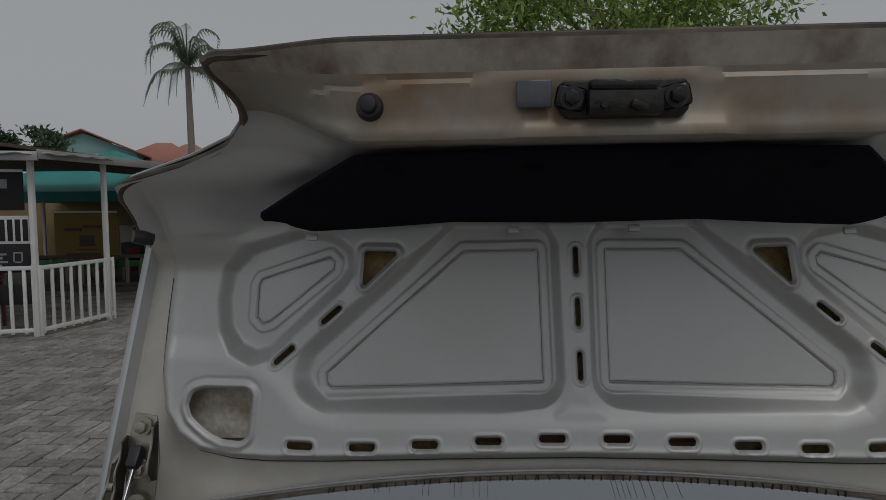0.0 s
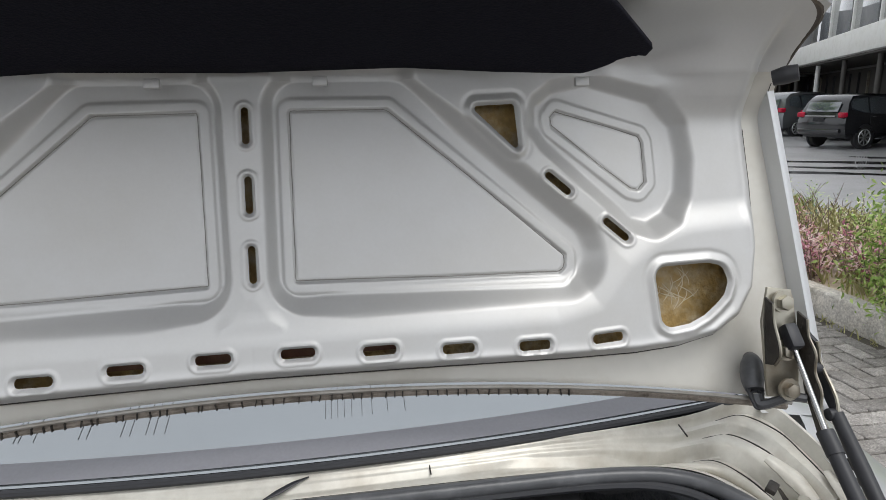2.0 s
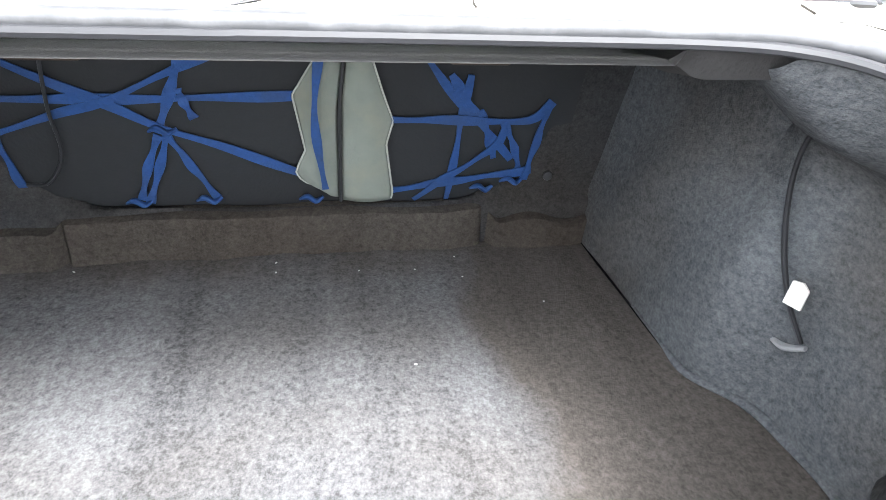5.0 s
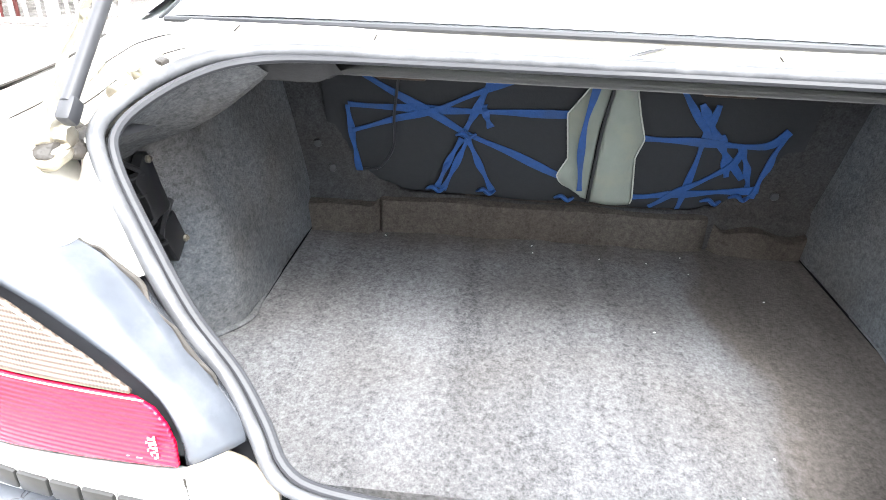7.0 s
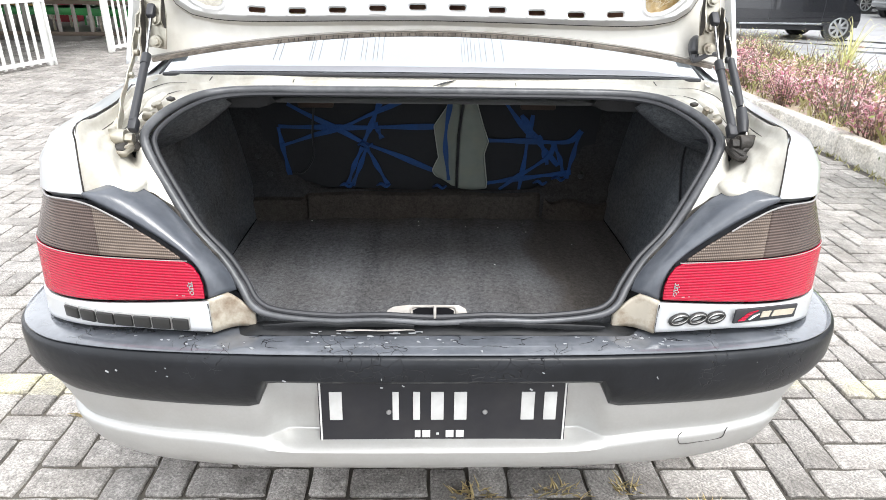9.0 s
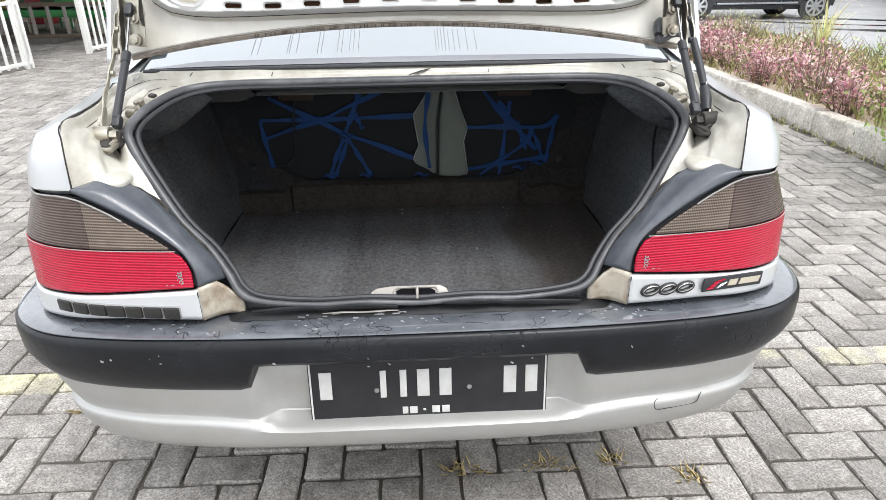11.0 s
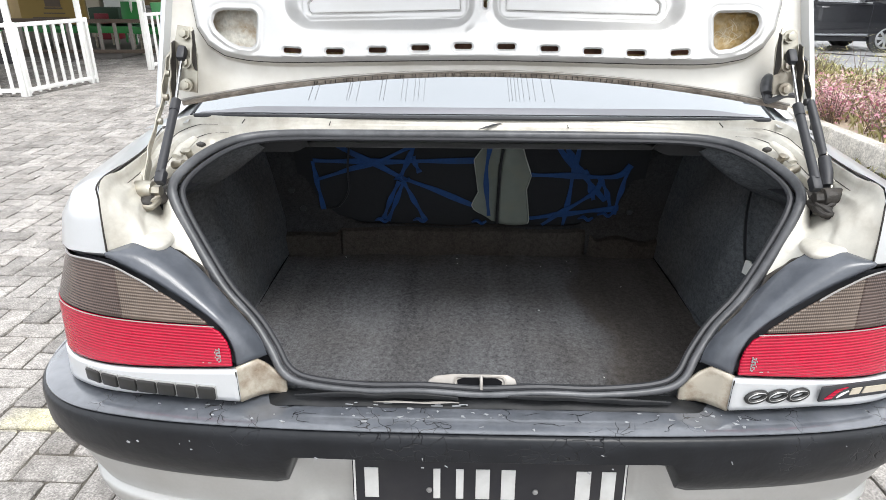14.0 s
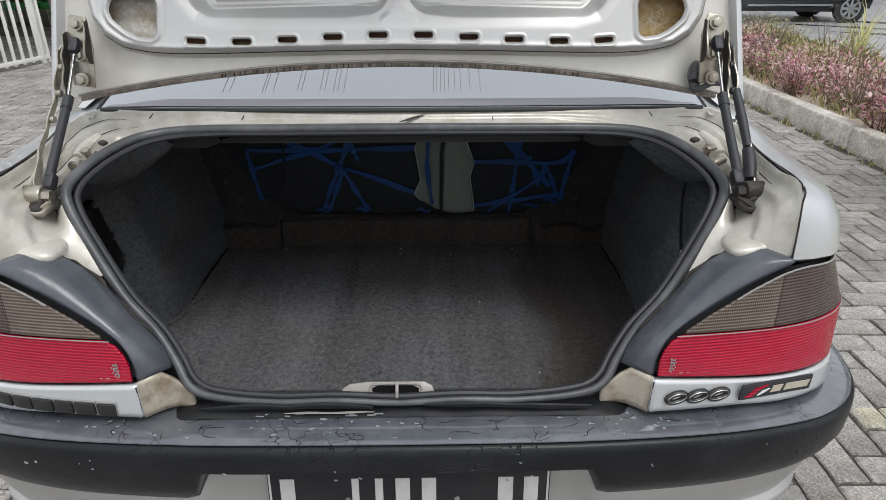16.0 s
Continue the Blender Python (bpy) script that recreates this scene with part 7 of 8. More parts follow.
# ---- shop building behind the car park ----
shop = thing("shop_building", "two-storey shop building with a white canopy and dark glazed front", "building", pose(21.6, 24.0, 0, 0, 0, -116.2))
WALLD = shader("dark_shopfront", (0.06, 0.055, 0.05), 0.5, 0, 0.3, 3)
part("wall", block((44, 8, 8.0), 0.02, (0, 4.2, 4.0)), shader("grey_render", (0.40, 0.40, 0.41), 0.8, 0, 0.1, 3, (0.28, 0.27, 0.26), 0.7, 0.5), shop)
part("shopfront", block((42, 0.3, 2.6), 0.01, (0, 0.10, 1.3)), WALLD, shop, "dark shopfront under the canopy")
canopy = part("canopy", block((44, 2.6, 0.75), 0.03, (0, -1.1, 3.15)), WHITE, shop, "white canopy fascia")
part("canopy_underside", block((43.6, 2.3, 0.06), 0.0, (0, -1.05, 2.74)), WALLD, canopy)
for k in range(12):
    x = -20 + k * 3.6
    part("column", cylinder(0.09, 2.8, (x, -1.9, 1.4), (0, 0, 0), 16), WHITE if k % 3 == 0 else WALLD, shop)
    part("upper_window", block((2.9, 0.12, 1.7), 0.02, (x + 1.6, 0.16, 5.2)), GLASS, shop, "blue-grey upper window")
    part("mullion", block((0.14, 0.2, 2.0), 0.01, (x, 0.12, 5.2)), WHITE, shop)
    for j in range(3):
        part("shop_mullion", block((0.07, 0.10, 2.4), 0.005, (x + j * 1.2, -0.08, 1.25)), BLACK if j else STEEL, shop)

# lower wing that closes the car park
wing = thing("shop_wing", "shop wing with a dark glazed front closing the car park", "building", pose(19.0, 31.5, 0))
part("wall", block((12.6, 5, 6.0), 0.02, (0, 2.7, 3.0)), bpy.data.materials["grey_render"], wing)
part("shopfront", block((12.4, 0.3, 2.6), 0.01, (0, 0.05, 1.3)), WALLD, wing, "dark shopfront under the canopy")
part("canopy", block((12.8, 1.6, 0.6), 0.03, (0, -0.6, 3.0)), WHITE, wing, "white canopy fascia")
for k in range(13):
    part("shop_mullion", block((0.08, 0.10, 2.4), 0.005, (-6.0 + k, -0.14, 1.25)), STEEL if k % 3 else BLACK, wing)

# ---- open-air cafe on the other side ----
GREEN = shader("bright_green_plastic", (0.03, 0.24, 0.06), 0.4, 0, 0.1, 20)
TEAL = shader("teal_awning", (0.02, 0.26, 0.24), 0.7, 0, 0.12, 6, (0.01, 0.14, 0.13), 1.5, 0.5)
TIN = shader("tin_roof", (0.46, 0.46, 0.46), 0.45, 0.5, 0.1, 10, (0.22, 0.19, 0.16), 1.5, 0.6)
CHALK = shader("chalkboard", (0.018, 0.018, 0.02), 0.8, 0, 0.2, 6)
YELLOW = shader("faded_yellow_banner", (0.26, 0.18, 0.05), 0.8, 0, 0.12, 4)
WOODD = shader("dark_wood", (0.10, 0.075, 0.055), 0.7, 0, 0.3, 14)


def picket_fence(a, b, h=0.80, gap=0.135):
    """White picket fence panel from a to b."""
    a, b = np.array(a, float), np.array(b, float)
    L = np.linalg.norm(b - a)
    yaw = math.degrees(math.atan2(b[1] - a[1], b[0] - a[0]))
    root = thing("picket_fence", "white painted metal picket fence round the cafe", "fence", pose(a[0], a[1], 0, 0, 0, yaw), "fence panels")
    for z in (0.07, h - 0.03):
        part("rail", block((L, 0.03, 0.045), 0.004, (L / 2, 0, z)), WHITE, root)
    for x in np.arange(0.03, L, gap):
        part("picket", block((0.036, 0.022, h - 0.06), 0.003, (x, 0, h / 2)), WHITE, root)
    for x in (0.0, L):
        part("fence_post", block((0.036, 0.036, h), 0.004, (x, 0, h / 2)), WHITE, root)
    return root


picket_fence((-4.94, 6.35), (-4.75, 7.44))
picket_fence((-9.0, 5.15), (-5.0, 6.33))
picket_fence((-4.62, 8.76), (-4.41, 9.95))
pav = thing("cafe_pavilion", "open cafe pavilion with tin roof and white posts", "pavilion", pose(0, 0, 0))
for x, y in ((-4.97, 6.33), (-4.77, 7.36), (-4.64, 8.72), (-4.43, 9.93), (-7.0, 5.72), (-9.0, 5.13), (-9.2, 12.5), (-6.4, 12.5)):
    part("post", block((0.055, 0.055, 2.02), 0.006, (x, y, 1.01)), WHITE, pav, "white steel post")
r0, r1 = np.array([(-9.3, 4.95, 2.02), (-4.75, 6.15, 2.02), (-4.15, 10.3, 2.06)]), np.array([(-10.0, 8.6, 2.30), (-7.4, 8.9, 2.30), (-7.2, 12.5, 2.32)])
roof_top = []
for t in np.linspace(0, 1, 6):
    e = spline(np.vstack([np.linspace(r0[0], r0[1], 4), np.linspace(r0[1], r0[2], 4)[1:]]), 90)
    g = spline(np.vstack([np.linspace(r1[0], r1[1], 4), np.linspace(r1[1], r1[2], 4)[1:]]), 90)
    roof_top.append((e * (1 - t) + g * t) + np.stack([np.zeros(90), np.zeros(90), 0.018 * (np.arange(90) % 3 == 0)], 1))
thicken(part("roof", sheet(np.array(roof_top)), TIN, pav, "grey corrugated tin roof"), 0.02, -1.0)
for p, q in ((r0[0], r0[1]), (r0[1], r0[2])):
    d = (q - p)
    part("gutter_board", block((float(np.linalg.norm(d[:2])), 0.04, 0.10), 0.006, tuple((p + q) / 2 + np.array([0, 0, -0.03])), (0, 0, math.degrees(math.atan2(d[1], d[0])))), TIN, pav)
part("ceiling_beam", block((0.08, 5.0, 0.12), 0.005, (-6.2, 8.4, 2.08)), WOODD, pav)
part("inner_roof", block((4.0, 6.0, 0.04), 0.0, (-7.6, 8.9, 2.18), (0, 0, 0)), WOODD, pav, "dark pavilion ceiling")
platform = part("cafe_floor", block((6.0, 4.0, 0.10), 0.01, (-8.7, 12.0, 0.05)), shader("dark_tiles", (0.14, 0.13, 0.12), 0.6, 0, 0.2, 10), None)
tagged(platform, "low dark tiled cafe floor", "floor", kind="structure")
# grey railing further in
rail = thing("cafe_railing", "grey timber railing inside the cafe", "railing", pose(-9.0, 9.55, 0, 0, 0, 8))
part("rail", block((4.6, 0.05, 0.06), 0.005, (2.3, 0, 0.60)), WOODD, rail)
part("rail", block((4.6, 0.05, 0.06), 0.005, (2.3, 0, 0.12)), WOODD, rail)
for k in range(19):
    part("baluster", block((0.05, 0.04, 0.50), 0.004, (0.1 + k * 0.245, 0, 0.35)), shader("grey_wood", (0.25, 0.23, 0.21), 0.8) if k == 0 else bpy.data.materials["grey_wood"], rail)


def sign(at, yaw, size, mat, label, marks, bar_mat):
    root = thing("sign_board", label, "sign", pose(*at, 0, 0, yaw), "cafe signs")
    part("board", block((size[0], 0.03, size[1]), 0.004, (0, 0, 0)), mat, root)
    if marks:
        part("frame", block((size[0], 0.02, 0.03), 0.003, (0, 0.0, size[1] / 2 + 0.015)), WHITE, root)
    for x, z, w, h in marks:
        part("bar", block((w, 0.006, h), 0.002, (x, -0.018, z)), bar_mat, root)
    return root


yaw_a = math.degrees(math.atan2(1.18, 4.0))
sign((-5.55, 6.20, 1.62), yaw_a, (1.0, 0.42), CHALK, "black chalkboard with pale writing hung at the cafe fence", [(-0.15, 0.05, 0.28, 0.05), (0.10, -0.08, 0.34, 0.05), (0.30, 0.08, 0.10, 0.10)], CHIP)
sign((-5.50, 6.22, 1.19), yaw_a, (0.96, 0.26), WHITE, "striped black and white menu board at the cafe fence", [(k * 0.075 - 0.45, 0, 0.052, 0.24) for k in range(13)], CHALK)
sign((-5.38, 6.255, 0.88), yaw_a, (0.76, 0.32), CHALK, "black chalkboard with pale writing and a cup drawing", [(-0.06, 0.09, 0.16, 0.030), (-0.02, 0.045, 0.30, 0.022), (-0.04, 0.005, 0.26, 0.034), (0.00, -0.04, 0.28, 0.022), (-0.02, -0.085, 0.20, 0.036), (0.24, 0.06, 0.09, 0.016), (0.20, 0.01, 0.016, 0.10), (0.28, 0.01, 0.016, 0.09), (0.24, -0.045, 0.07, 0.016)], CHIP)
sign((-5.30, 6.29, 0.47), yaw_a, (0.54, 0.22), CHALK, "plain dark board low behind the cafe fence", [], CHIP)
sign((-7.02, 10.50, 0.92), 4, (1.10, 0.84), YELLOW, "faded yellow banner with dark writing inside the cafe", [(-0.22, 0.12, 0.30, 0.06), (0.12, 0.17, 0.34, 0.05), (0.02, -0.06, 0.26, 0.15), (0.02, -0.16, 0.30, 0.03), (-0.05, -0.33, 0.62, 0.05), (0.02, -0.24, 0.36, 0.02)], WOODD)
tent = thing("awning_tent", "teal pyramid awning behind the pavilion", "tent", pose(-8.4, 13.9, 0))
part("canopy", ([(-2.2, -2.2, 1.75), (2.2, -2.2, 1.75), (2.2, 2.2, 1.75), (-2.2, 2.2, 1.75), (0, 0, 2.75), (-2.2, -2.2, 1.55), (2.2, -2.2, 1.55), (2.2, 2.2, 1.55), (-2.2, 2.2, 1.55)], [(0, 1, 4), (1, 2, 4), (2, 3, 4), (3, 0, 4), (5, 6, 1, 0), (6, 7, 2, 1), (7, 8, 3, 2), (8, 5, 0, 3)]), TEAL, tent, "teal fabric canopy")
for x in (-2.1, 2.1):
    for y in (-2.1, 2.1):
        part("pole", cylinder(0.03, 1.75, (x, y, 0.875)), WHITE, tent)


def cafe_table(x, y, mat, label):
    root = thing("cafe_table", label, "table", pose(x, y, 0.0), "cafe tables")
    part("tabletop", block((0.8, 0.7, 0.03), 0.01, (0, 0, 0.46)), mat, root)
    part("table_cloth", block((0.84, 0.74, 0.12), 0.02, (0, 0, 0.415)), mat, root)
    for a in (-0.34, 0.34):
        for b in (-0.28, 0.28):
            part("leg", cylinder(0.02, 0.38, (a, b, 0.19)), STEEL, root)
    return root


def stool(x, y):
    root = thing("plastic_chair", "bright green plastic cafe chair", "chair", pose(x, y, 0, 0, 0, x * 57), "green cafe chairs")
    part("seat", block((0.40, 0.40, 0.04), 0.012, (0, 0, 0.43)), GREEN, root)
    part("backrest", block((0.40, 0.035, 0.36), 0.012, (0, 0.19, 0.66), (-8, 0, 0)), GREEN, root)
    for a in (-0.17, 0.17):
        for b in (-0.17, 0.17):
            part("leg", block((0.035, 0.035, 0.42), 0.006, (a, b, 0.21)), GREEN, root)
    return root


for x, y in ((-5.3, 10.9), (-6.15, 11.0), (-7.0, 10.9), (-7.9, 11.1), (-4.5, 11.7)):
    cafe_table(x, y, GREEN, "low cafe table with a bright green cover")
for x, y in ((-5.5, 11.5), (-4.9, 11.4), (-6.3, 11.6), (-4.2, 11.2)):
    stool(x, y)
crate = thing("drinks_cabinet", "low dark red drinks cabinet with a dark green front", "cabinet", pose(-7.14, 12.5, 0.10, 0, 0, 6))
part("body", block((0.40, 0.42, 0.34), 0.02, (0, 0, 0.17)), shader("dark_red_paint", (0.20, 0.015, 0.025), 0.5, 0, 0.2, 12), crate)
part("top", block((0.58, 0.46, 0.26), 0.02, (0, 0, 0.47)), shader("dark_green_paint", (0.02, 0.05, 0.028), 0.6, 0, 0.2, 12), crate)
part("panel", block((0.28, 0.012, 0.13), 0.004, (-0.05, -0.236, 0.43)), bpy.data.materials["dark_red_paint"], crate)
for x, w, h, mat, label in ((-7.12, 0.52, 0.93, WHITE, "white chest freezer at the back of the cafe"), (-7.62, 0.27, 0.94, TAN, "cream cupboard at the back of the cafe"), (-6.45, 0.60, 0.62, DULL, "grey steel counter at the back of the cafe")):
    unit = thing("cafe_cabinet", label, "cabinet", pose(x, 13.05, 0.10, 0, 0, 6), "cabinets in the cafe")
    part("body", block((w, 0.5, h - 0.05), 0.015, (0, 0, (h - 0.05) / 2)), mat, unit)
    part("lid", block((w + 0.02, 0.52, 0.045), 0.012, (0, 0, h - 0.022)), mat, unit)
    part("handle", block((w * 0.4, 0.02, 0.02), 0.006, (0, -0.262, h - 0.10)), STEEL, unit)


def stacking_chair(x, y, z, yaw):
    root = thing("stacked_chair", "dark red plastic chair in a stack behind the fence", "chair", pose(x, y, z, 0, 0, yaw), "stacked red chairs")
    part("seat", block((0.42, 0.40, 0.025), 0.010, (0, 0, 0.40)), MAROON, root)
    part("backrest", block((0.40, 0.025, 0.34), 0.010, (0, 0.20, 0.60), (-10, 0, 0)), MAROON, root)
    for a in (-0.2, 0.2):
        part("armrest", tube([(a, -0.16, 0.40), (a, -0.15, 0.58), (a, 0.02, 0.61), (a, 0.20, 0.60)], 0.016, 16, 8), MAROON, root)
        for b in (-0.17, 0.17):
            part("leg", block((0.035, 0.035, 0.40), 0.006, (a * 0.95, b, 0.20)), MAROON, root)
    return root


MAROON = shader("dark_red_plastic", (0.17, 0.045, 0.040), 0.5, 0, 0.15, 14)
first_chair = stacking_chair(-5.98, 6.72, 0.0, 10)
for k in range(1, 5):
    copy_thing(first_chair, pose(-5.98 + 0.004 * k, 6.72 - 0.006 * k, 0.085 * k, 0, 0, 10 + 2 * k))
back = part("cafe_back_wall", block((9.0, 0.15, 2.3), 0.01, (-9.0, 15.5, 1.15), (0, 0, 10)), shader("ochre_wall", (0.30, 0.22, 0.11), 0.85, 0, 0.15, 3, (0.16, 0.11, 0.07), 0.8, 0.6), None)
tagged(back, "ochre painted back wall of the cafe", "wall", kind="structure")


# ---- trees and houses ----
def tree(at, h, crown, seed, n, leaf, mat, label, low=0.45):
    root = thing("tree", label, "tree", pose(*at))
    r = np.random.RandomState(seed)
    part("trunk", tube([(0, 0, 0), (0.1, 0.05, h * 0.3), (-0.05, 0.1, h * 0.6), (0.1, 0, h * 0.85)], [h * 0.03, h * 0.02, h * 0.008], 20, 10), BARK, root)
    lv, lf = [], []
    for k in range(9):
        a, e = k * 2.4 + r.uniform(0, 0.5), r.uniform(low, 0.95)
        d = np.array([math.cos(a) * crown[0], math.sin(a) * crown[1], 0]) * r.uniform(0.55, 0.95)
        s = np.array([0, 0, h * 0.45 + 0.02 * k * h])
        t = np.array([d[0], d[1], h * e])
        part("limb", tube([s, s * 0.4 + t * 0.6 + np.array([0, 0, 0.2]), t], [h * 0.012, h * 0.004], 12, 6), BARK, root)
        v, f = far_blob(n // 9, (t, (crown[0] * 0.45, crown[1] * 0.45, crown[2] * 0.40)), 0.22, seed * 10 + k, 1.0, leaf)
        lf += [tuple(q + len(lv)) for q in f]
        lv += [tuple(p) for p in v]
    part("crown", (lv, lf), mat, root)
    return root


tree((5.2, 23.5, 0), 12.0, (6.2, 4.0, 5.0), 31, 14000, (0.10, 0.22), LEAF, "broad green tree rising behind the car", 0.62)
tree((-28.0, 36.5, 0), 6.0, (3.4, 2.6, 2.4), 32, 5000, (0.12, 0.28), LEAF_DARK, "dark green tree beyond the cafe", 0.5)
palm = thing("palm_tree", "tall palm with drooping grey-green fronds", "palm", pose(-18.0, 38.9, 0))
part("trunk", tube([(0, 0, 0), (0.1, 0, 4), (0, 0.1, 8.2), (0, 0, 10.3)], [0.28, 0.22, 0.16], 24, 12), shader("palm_bark", (0.30, 0.27, 0.23), 0.9, 0, 0.2, 8), palm)
PALM = leaves("palm_fronds", [(0.13, 0.18, 0.11), (0.22, 0.28, 0.19), (0.34, 0.38, 0.28)])
rp = np.random.RandomState(6)
for k in range(27):
    a, up = k * 2.399, rp.uniform(-0.4, 1.7)
    d = np.array([math.cos(a), math.sin(a), 0])
    R = rp.uniform(2.2, 3.0)
    spine = spline([(0, 0, 10.2), tuple(d * R * 0.35 + np.array([0, 0, 10.5 + up * 1.3])), tuple(d * R * 0.8 + np.array([0, 0, 10.2 + up * 1.3])), tuple(d * R * (1.05 - 0.2 * up) + np.array([0, 0, 8.3 + up * 1.7]))], 26)
    v, f = [], []
    for i, p in enumerate(spine[2:], 2):
        for s in (-1, 1):
            side = np.array([-d[1], d[0], 0]) * s
            ln = 0.85 * math.sin(math.pi * min(1, 0.15 + i / 27)) * rp.uniform(0.8, 1.1)
            t = p + side * ln * 0.55 + np.array([0, 0, -ln * 0.5]) + d * 0.12
            w = d * 0.06
            j = len(v)
            v += [tuple(p - w), tuple(p + w), tuple(t)]
            f.append((j, j + 1, j + 2))
    rv, rf = tube(spine, [0.05, 0.015], 26, 5)
    f += [tuple(q + len(v) for q in g) for g in rf]
    v += [tuple(q) for q in rv]
    part("frond", (v, f), PALM, palm)

ROOFT = shader("red_roof_tiles", (0.42, 0.19, 0.15), 0.85, 0, 0.25, 6)


def house(at, yaw, size, wall, label, gable=True):
    root = thing("house", label, "house", pose(*at, 0, 0, yaw), "houses beyond the car park")
    w, d, h, r = size
    part("wall", block((w, d, h), 0.03, (0, 0, h / 2)), wall, root)
    o = 0.5
    if gable:
        part("gable", prism([(-w / 2, h), (w / 2, h), (0, h + r * 0.92)], 0.2, 0, pose(0, -d / 2 - 0.01, 0)), wall, root)
        roof = part("roof", ([(-w / 2 - o, -d / 2 - o, h - 0.25), (0, -d / 2 - o, h + r), (w / 2 + o, -d / 2 - o, h - 0.25), (-w / 2 - o, d / 2 + o, h - 0.25), (0, d / 2 + o, h + r), (w / 2 + o, d / 2 + o, h - 0.25)], [(0, 1, 4, 3), (1, 2, 5, 4)]), ROOFT, root, "red tiled roof")
    else:
        roof = part("roof", ([(-w / 2 - o, -d / 2 - o, h), (w / 2 + o, -d / 2 - o, h), (w / 2 + o, d / 2 + o, h), (-w / 2 - o, d / 2 + o, h), (-w * 0.1, 0, h + r), (w * 0.1, 0, h + r)], [(0, 1, 5, 4), (1, 2, 5), (2, 3, 4, 5), (3, 0, 4)]), ROOFT, root, "red hipped roof")
    thicken(roof, 0.15, 1.0)
    for k in range(3):
        win = part("window", block((0.9, 0.06, 1.1), 0.01, (-w / 3 + k * w / 3, -d / 2 - 0.02, h - 1.2)), GLASS, root)
        part("window_frame", block((1.05, 0.04, 0.08), 0.01, (-w / 3 + k * w / 3, -d / 2 - 0.03, h - 0.62)), WHITE, win)
    return root


TEALW = shader("pale_teal_wall", (0.32, 0.55, 0.53), 0.85, 0, 0.08, 2)
CREAM = shader("cream_wall", (0.60, 0.57, 0.52), 0.85, 0, 0.08, 2)
house((-31.0, 50.5, 0), 18, (7.5, 9, 5.6, 1.6), TEALW, "house with pale teal gable and red tiled roof")
house((-27.2, 54.0, 0), 20, (6, 8, 5.0, 1.9), CREAM, "cream house with red tiled roof", False)
house((-26.0, 56.5, 0), 22, (4, 5, 5.6, 1.4), CREAM, "cream house with a hipped red roof", False)
house((-24.5, 62.0, 0), 22, (4.5, 5, 5.7, 1.2), CREAM, "narrow cream house with a hipped red roof", False)

# ---- concrete pavers, herringbone, last ----
PV = shader("concrete_paver", (0.302, 0.284, 0.265), 0.80, 0, 0.6, 150, (0.14, 0.125, 0.11), 3.5, 0.75, bump=0.8, bump_scale=110, random_tint=0.24)
nodes, links = PV.node_tree.nodes, PV.node_tree.links
# faded pale line painted across the parking bay
geo, sep = nodes.new("ShaderNodeNewGeometry"), nodes.new("ShaderNodeSeparateXYZ")
links.new(geo.outputs["Position"], sep.inputs[0])
near_l, worn, fade = nodes.new("ShaderNodeMath"), nodes.new("ShaderNodeTexNoise"), nodes.new("ShaderNodeMath")
near_l.operation = "COMPARE"
near_l.inputs[1].default_value, near_l.inputs[2].default_value = 0.775, 0.055
links.new(sep.outputs["Y"], near_l.inputs[0])
worn.inputs["Scale"].default_value = 5.0
links.new(geo.outputs["Position"], worn.inputs["Vector"])
cutl = nodes.new("ShaderNodeMapRange")
cutl.inputs["From Min"].default_value, cutl.inputs["From Max"].default_value, cutl.inputs["To Max"].default_value = 0.42, 0.62, 0.75
links.new(worn.outputs["Fac"], cutl.inputs["Value"])
fade.operation = "MULTIPLY"
links.new(near_l.outputs[0], fade.inputs[0])
links.new(cutl.outputs[0], fade.inputs[1])
mixl = nodes.new("ShaderNodeMixRGB")
mixl.inputs["Color2"].default_value = (0.62, 0.58, 0.36, 1)
pb = nodes["Principled BSDF"]
links.new(pb.inputs["Base Color"].links[0].from_socket, mixl.inputs["Color1"])
links.new(fade.outputs[0], mixl.inputs["Fac"])
links.new(mixl.outputs[0], pb.inputs["Base Color"])

grit(PV, 160, 0.5, 1.4, 22)
PITCH, JOINT = 0.1047, 0.0095


VARIANTS = 6


def paver_mesh(lx, ly, seed):
    """One worn paver: flat top, uneven chipped outline, sides down to the sand."""
    r = np.random.RandomState(seed)
    hx, hy, c = lx / 2, ly / 2, 0.0055
    out = []
    for sx, sy in ((-1, -1), (1, -1), (1, 1), (-1, 1)):
        k = r.uniform(0.003, 0.009)
        a, b = (sx * (hx - k), sy * hy), (sx * hx, sy * (hy - k))
        out += [b, a] if sx * sy > 0 else [a, b]
    ring = []
    for i, p in enumerate(out):
        q = out[(i + 1) % 8]
        ring.append(p)
        if math.dist(p, q) > 0.05:
            n = 3 if math.dist(p, q) > 0.13 else 2
            ring += [(p[0] + (q[0] - p[0]) * t, p[1] + (q[1] - p[1]) * t) for t in np.linspace(0, 1, n + 2)[1:-1]]
    ring = np.array(ring) + r.normal(0, 0.0011, (len(ring), 2))
    n = len(ring)
    shrink = 1 - (c + r.uniform(-0.002, 0.003, (n, 1))) / np.linalg.norm(ring, axis=1, keepdims=True)
    top = ring * shrink
    v = [(x, y, 0.0) for x, y in top] + [(x, y, -0.0045) for x, y in ring] + [(x, y, -0.03) for x, y in ring]
    f = [tuple(range(n))] + [(k + n, (k + 1) % n + n, (k + 1) % n, k) for k in range(n)] + [(k + 2 * n, (k + 1) % n + 2 * n, (k + 1) % n + n, k + n) for k in range(n)]
    return v, f


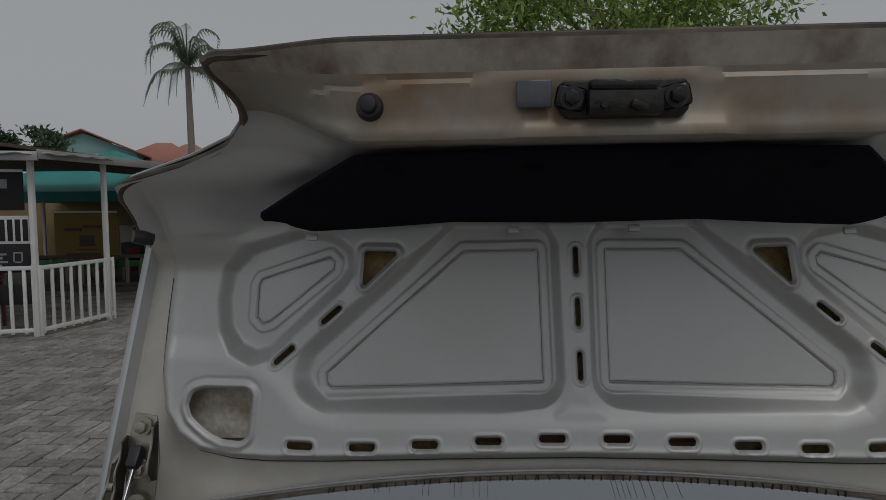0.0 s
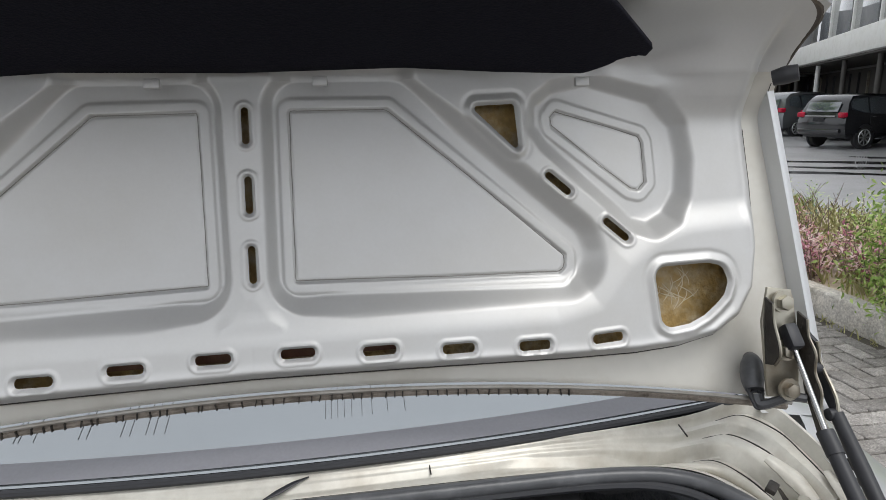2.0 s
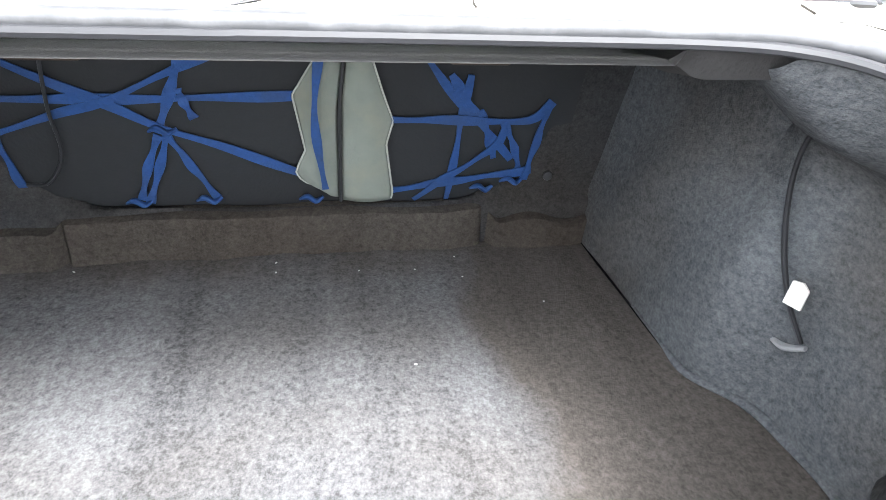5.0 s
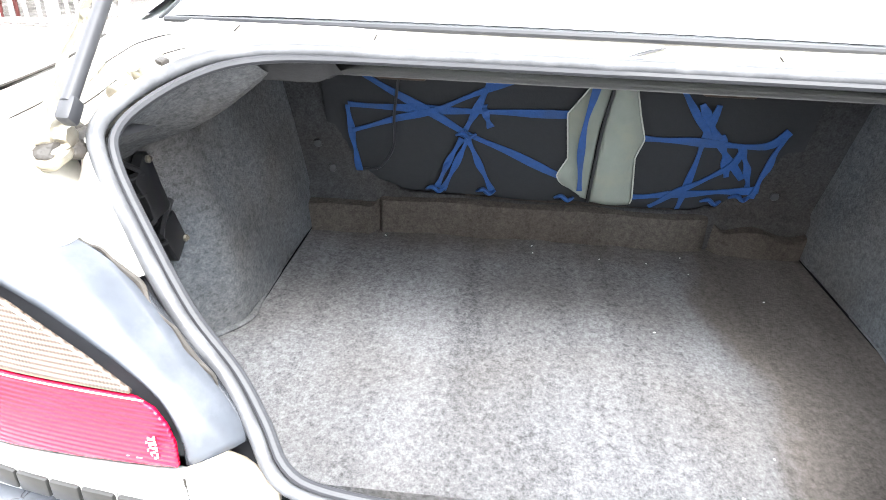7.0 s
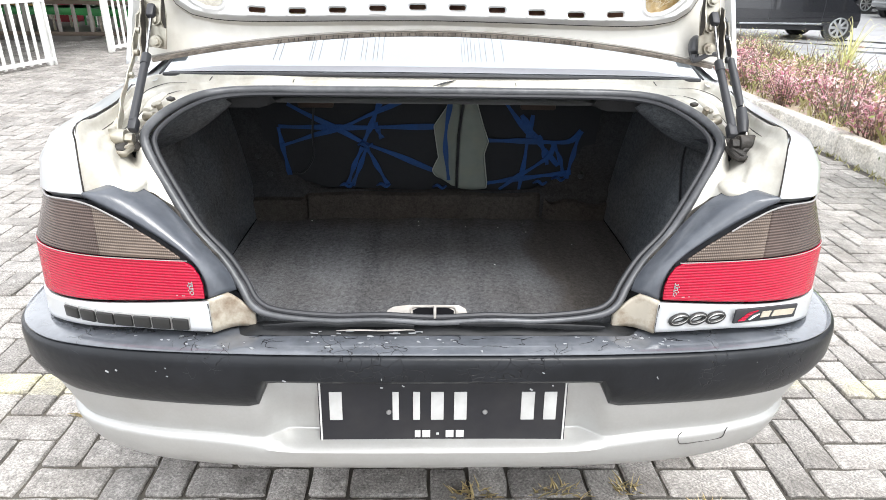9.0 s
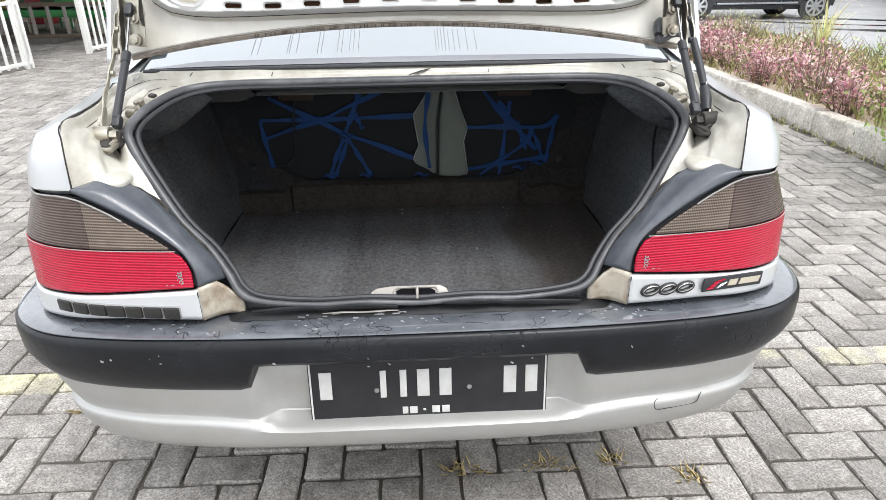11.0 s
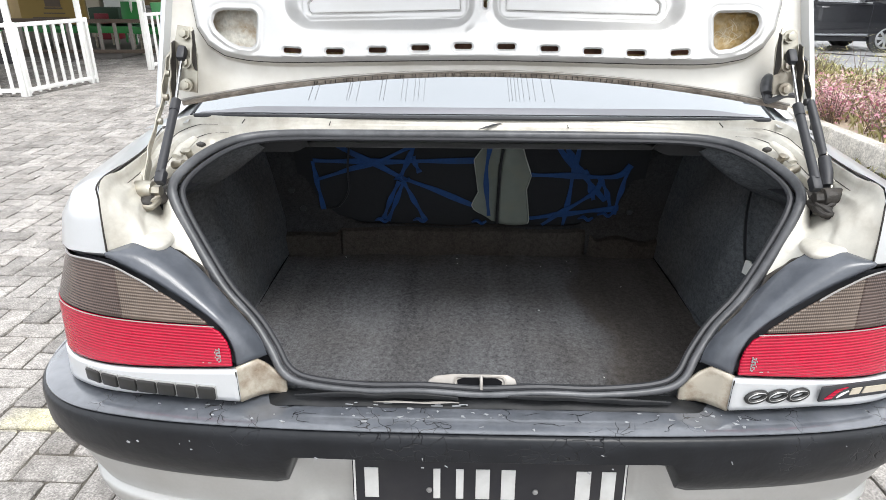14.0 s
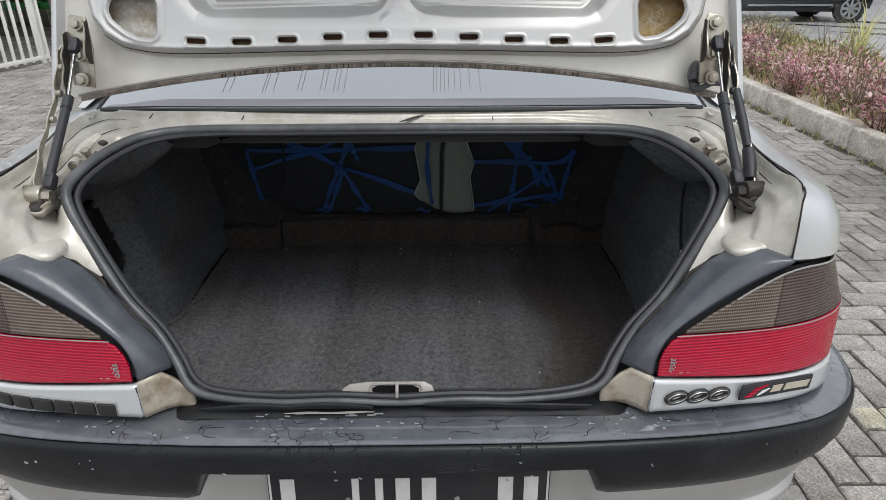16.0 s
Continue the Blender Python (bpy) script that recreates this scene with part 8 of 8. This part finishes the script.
pavement = new("pavement")
tagged(pavement, "herringbone pavement of worn grey concrete pavers", "pavement", kind="structure")
shapes = []
for lx, ly in ((2 * PITCH - JOINT, PITCH - JOINT), (PITCH - JOINT, 2 * PITCH - JOINT)):
    for seed in range(VARIANTS):
        v, f = paver_mesh(lx, ly, seed + 50)
        me = bpy.data.meshes.new("paver")
        me.from_pydata(v, [], f)
        me.materials.append(PV)
        shapes.append((me, np.array(v), f))
rest_v, rest_f, rest_n, count = [], [], 0, 0
rq = np.random.RandomState(12)
X0, Y0 = 1.049 - 3 * PITCH, 0.420
for i in range(-110, 34):
    for j in range(-64, 150):
        d = (i - j) % 4
        if d not in (0, 3):
            continue
        x, y = X0 + i * PITCH + (PITCH if d == 0 else PITCH / 2), Y0 + j * PITCH + (PITCH / 2 if d == 0 else PITCH)
        if x > KX - 0.06 or (x < -4.9 and y > 6.4 + (x + 4.9) * 0.3 and y > 12) or y > 15 + 0 * x or x < -10.8:
            continue
        k = (0 if d == 0 else VARIANTS) + rq.randint(VARIANTS)
        z = 0.0 + rq.normal(0, 0.0015)
        tilt = rq.normal(0, 0.010, 2)
        if 0.35 < x < 2.0 and 0.15 < y < 2.15 and count < 290:
            ob = new("paver", shapes[k][0])
            ob.parent = pavement
            ob.matrix_basis = pose(x, y, z, math.degrees(tilt[0]), math.degrees(tilt[1]), rq.normal(0, 0.4))
            count += 1
        else:
            v = shapes[k][1] + np.array([x, y, z])
            v[:, 2] += shapes[k][1][:, 0] * tilt[0] + shapes[k][1][:, 1] * tilt[1]
            b = rest_n
            rest_n += len(v)
            rest_v.append(v)
            rest_f += [tuple(q + b for q in g) for g in shapes[k][2]]
PV2 = PV.copy()
PV2.name = "concrete_paver_far"
n2, l2 = PV2.node_tree.nodes, PV2.node_tree.links
gi = n2.new("ShaderNodeNewGeometry")
rr = [x for x in n2 if x.bl_idname == "ShaderNodeObjectInfo"][0]
tgt = rr.outputs["Random"].links[0].to_socket
l2.new(gi.outputs["Random Per Island"], tgt)
far = part("paver_field", (np.concatenate(rest_v), rest_f), PV2, pavement)
tagged(far, "worn grey concrete pavers", kind="stuff")
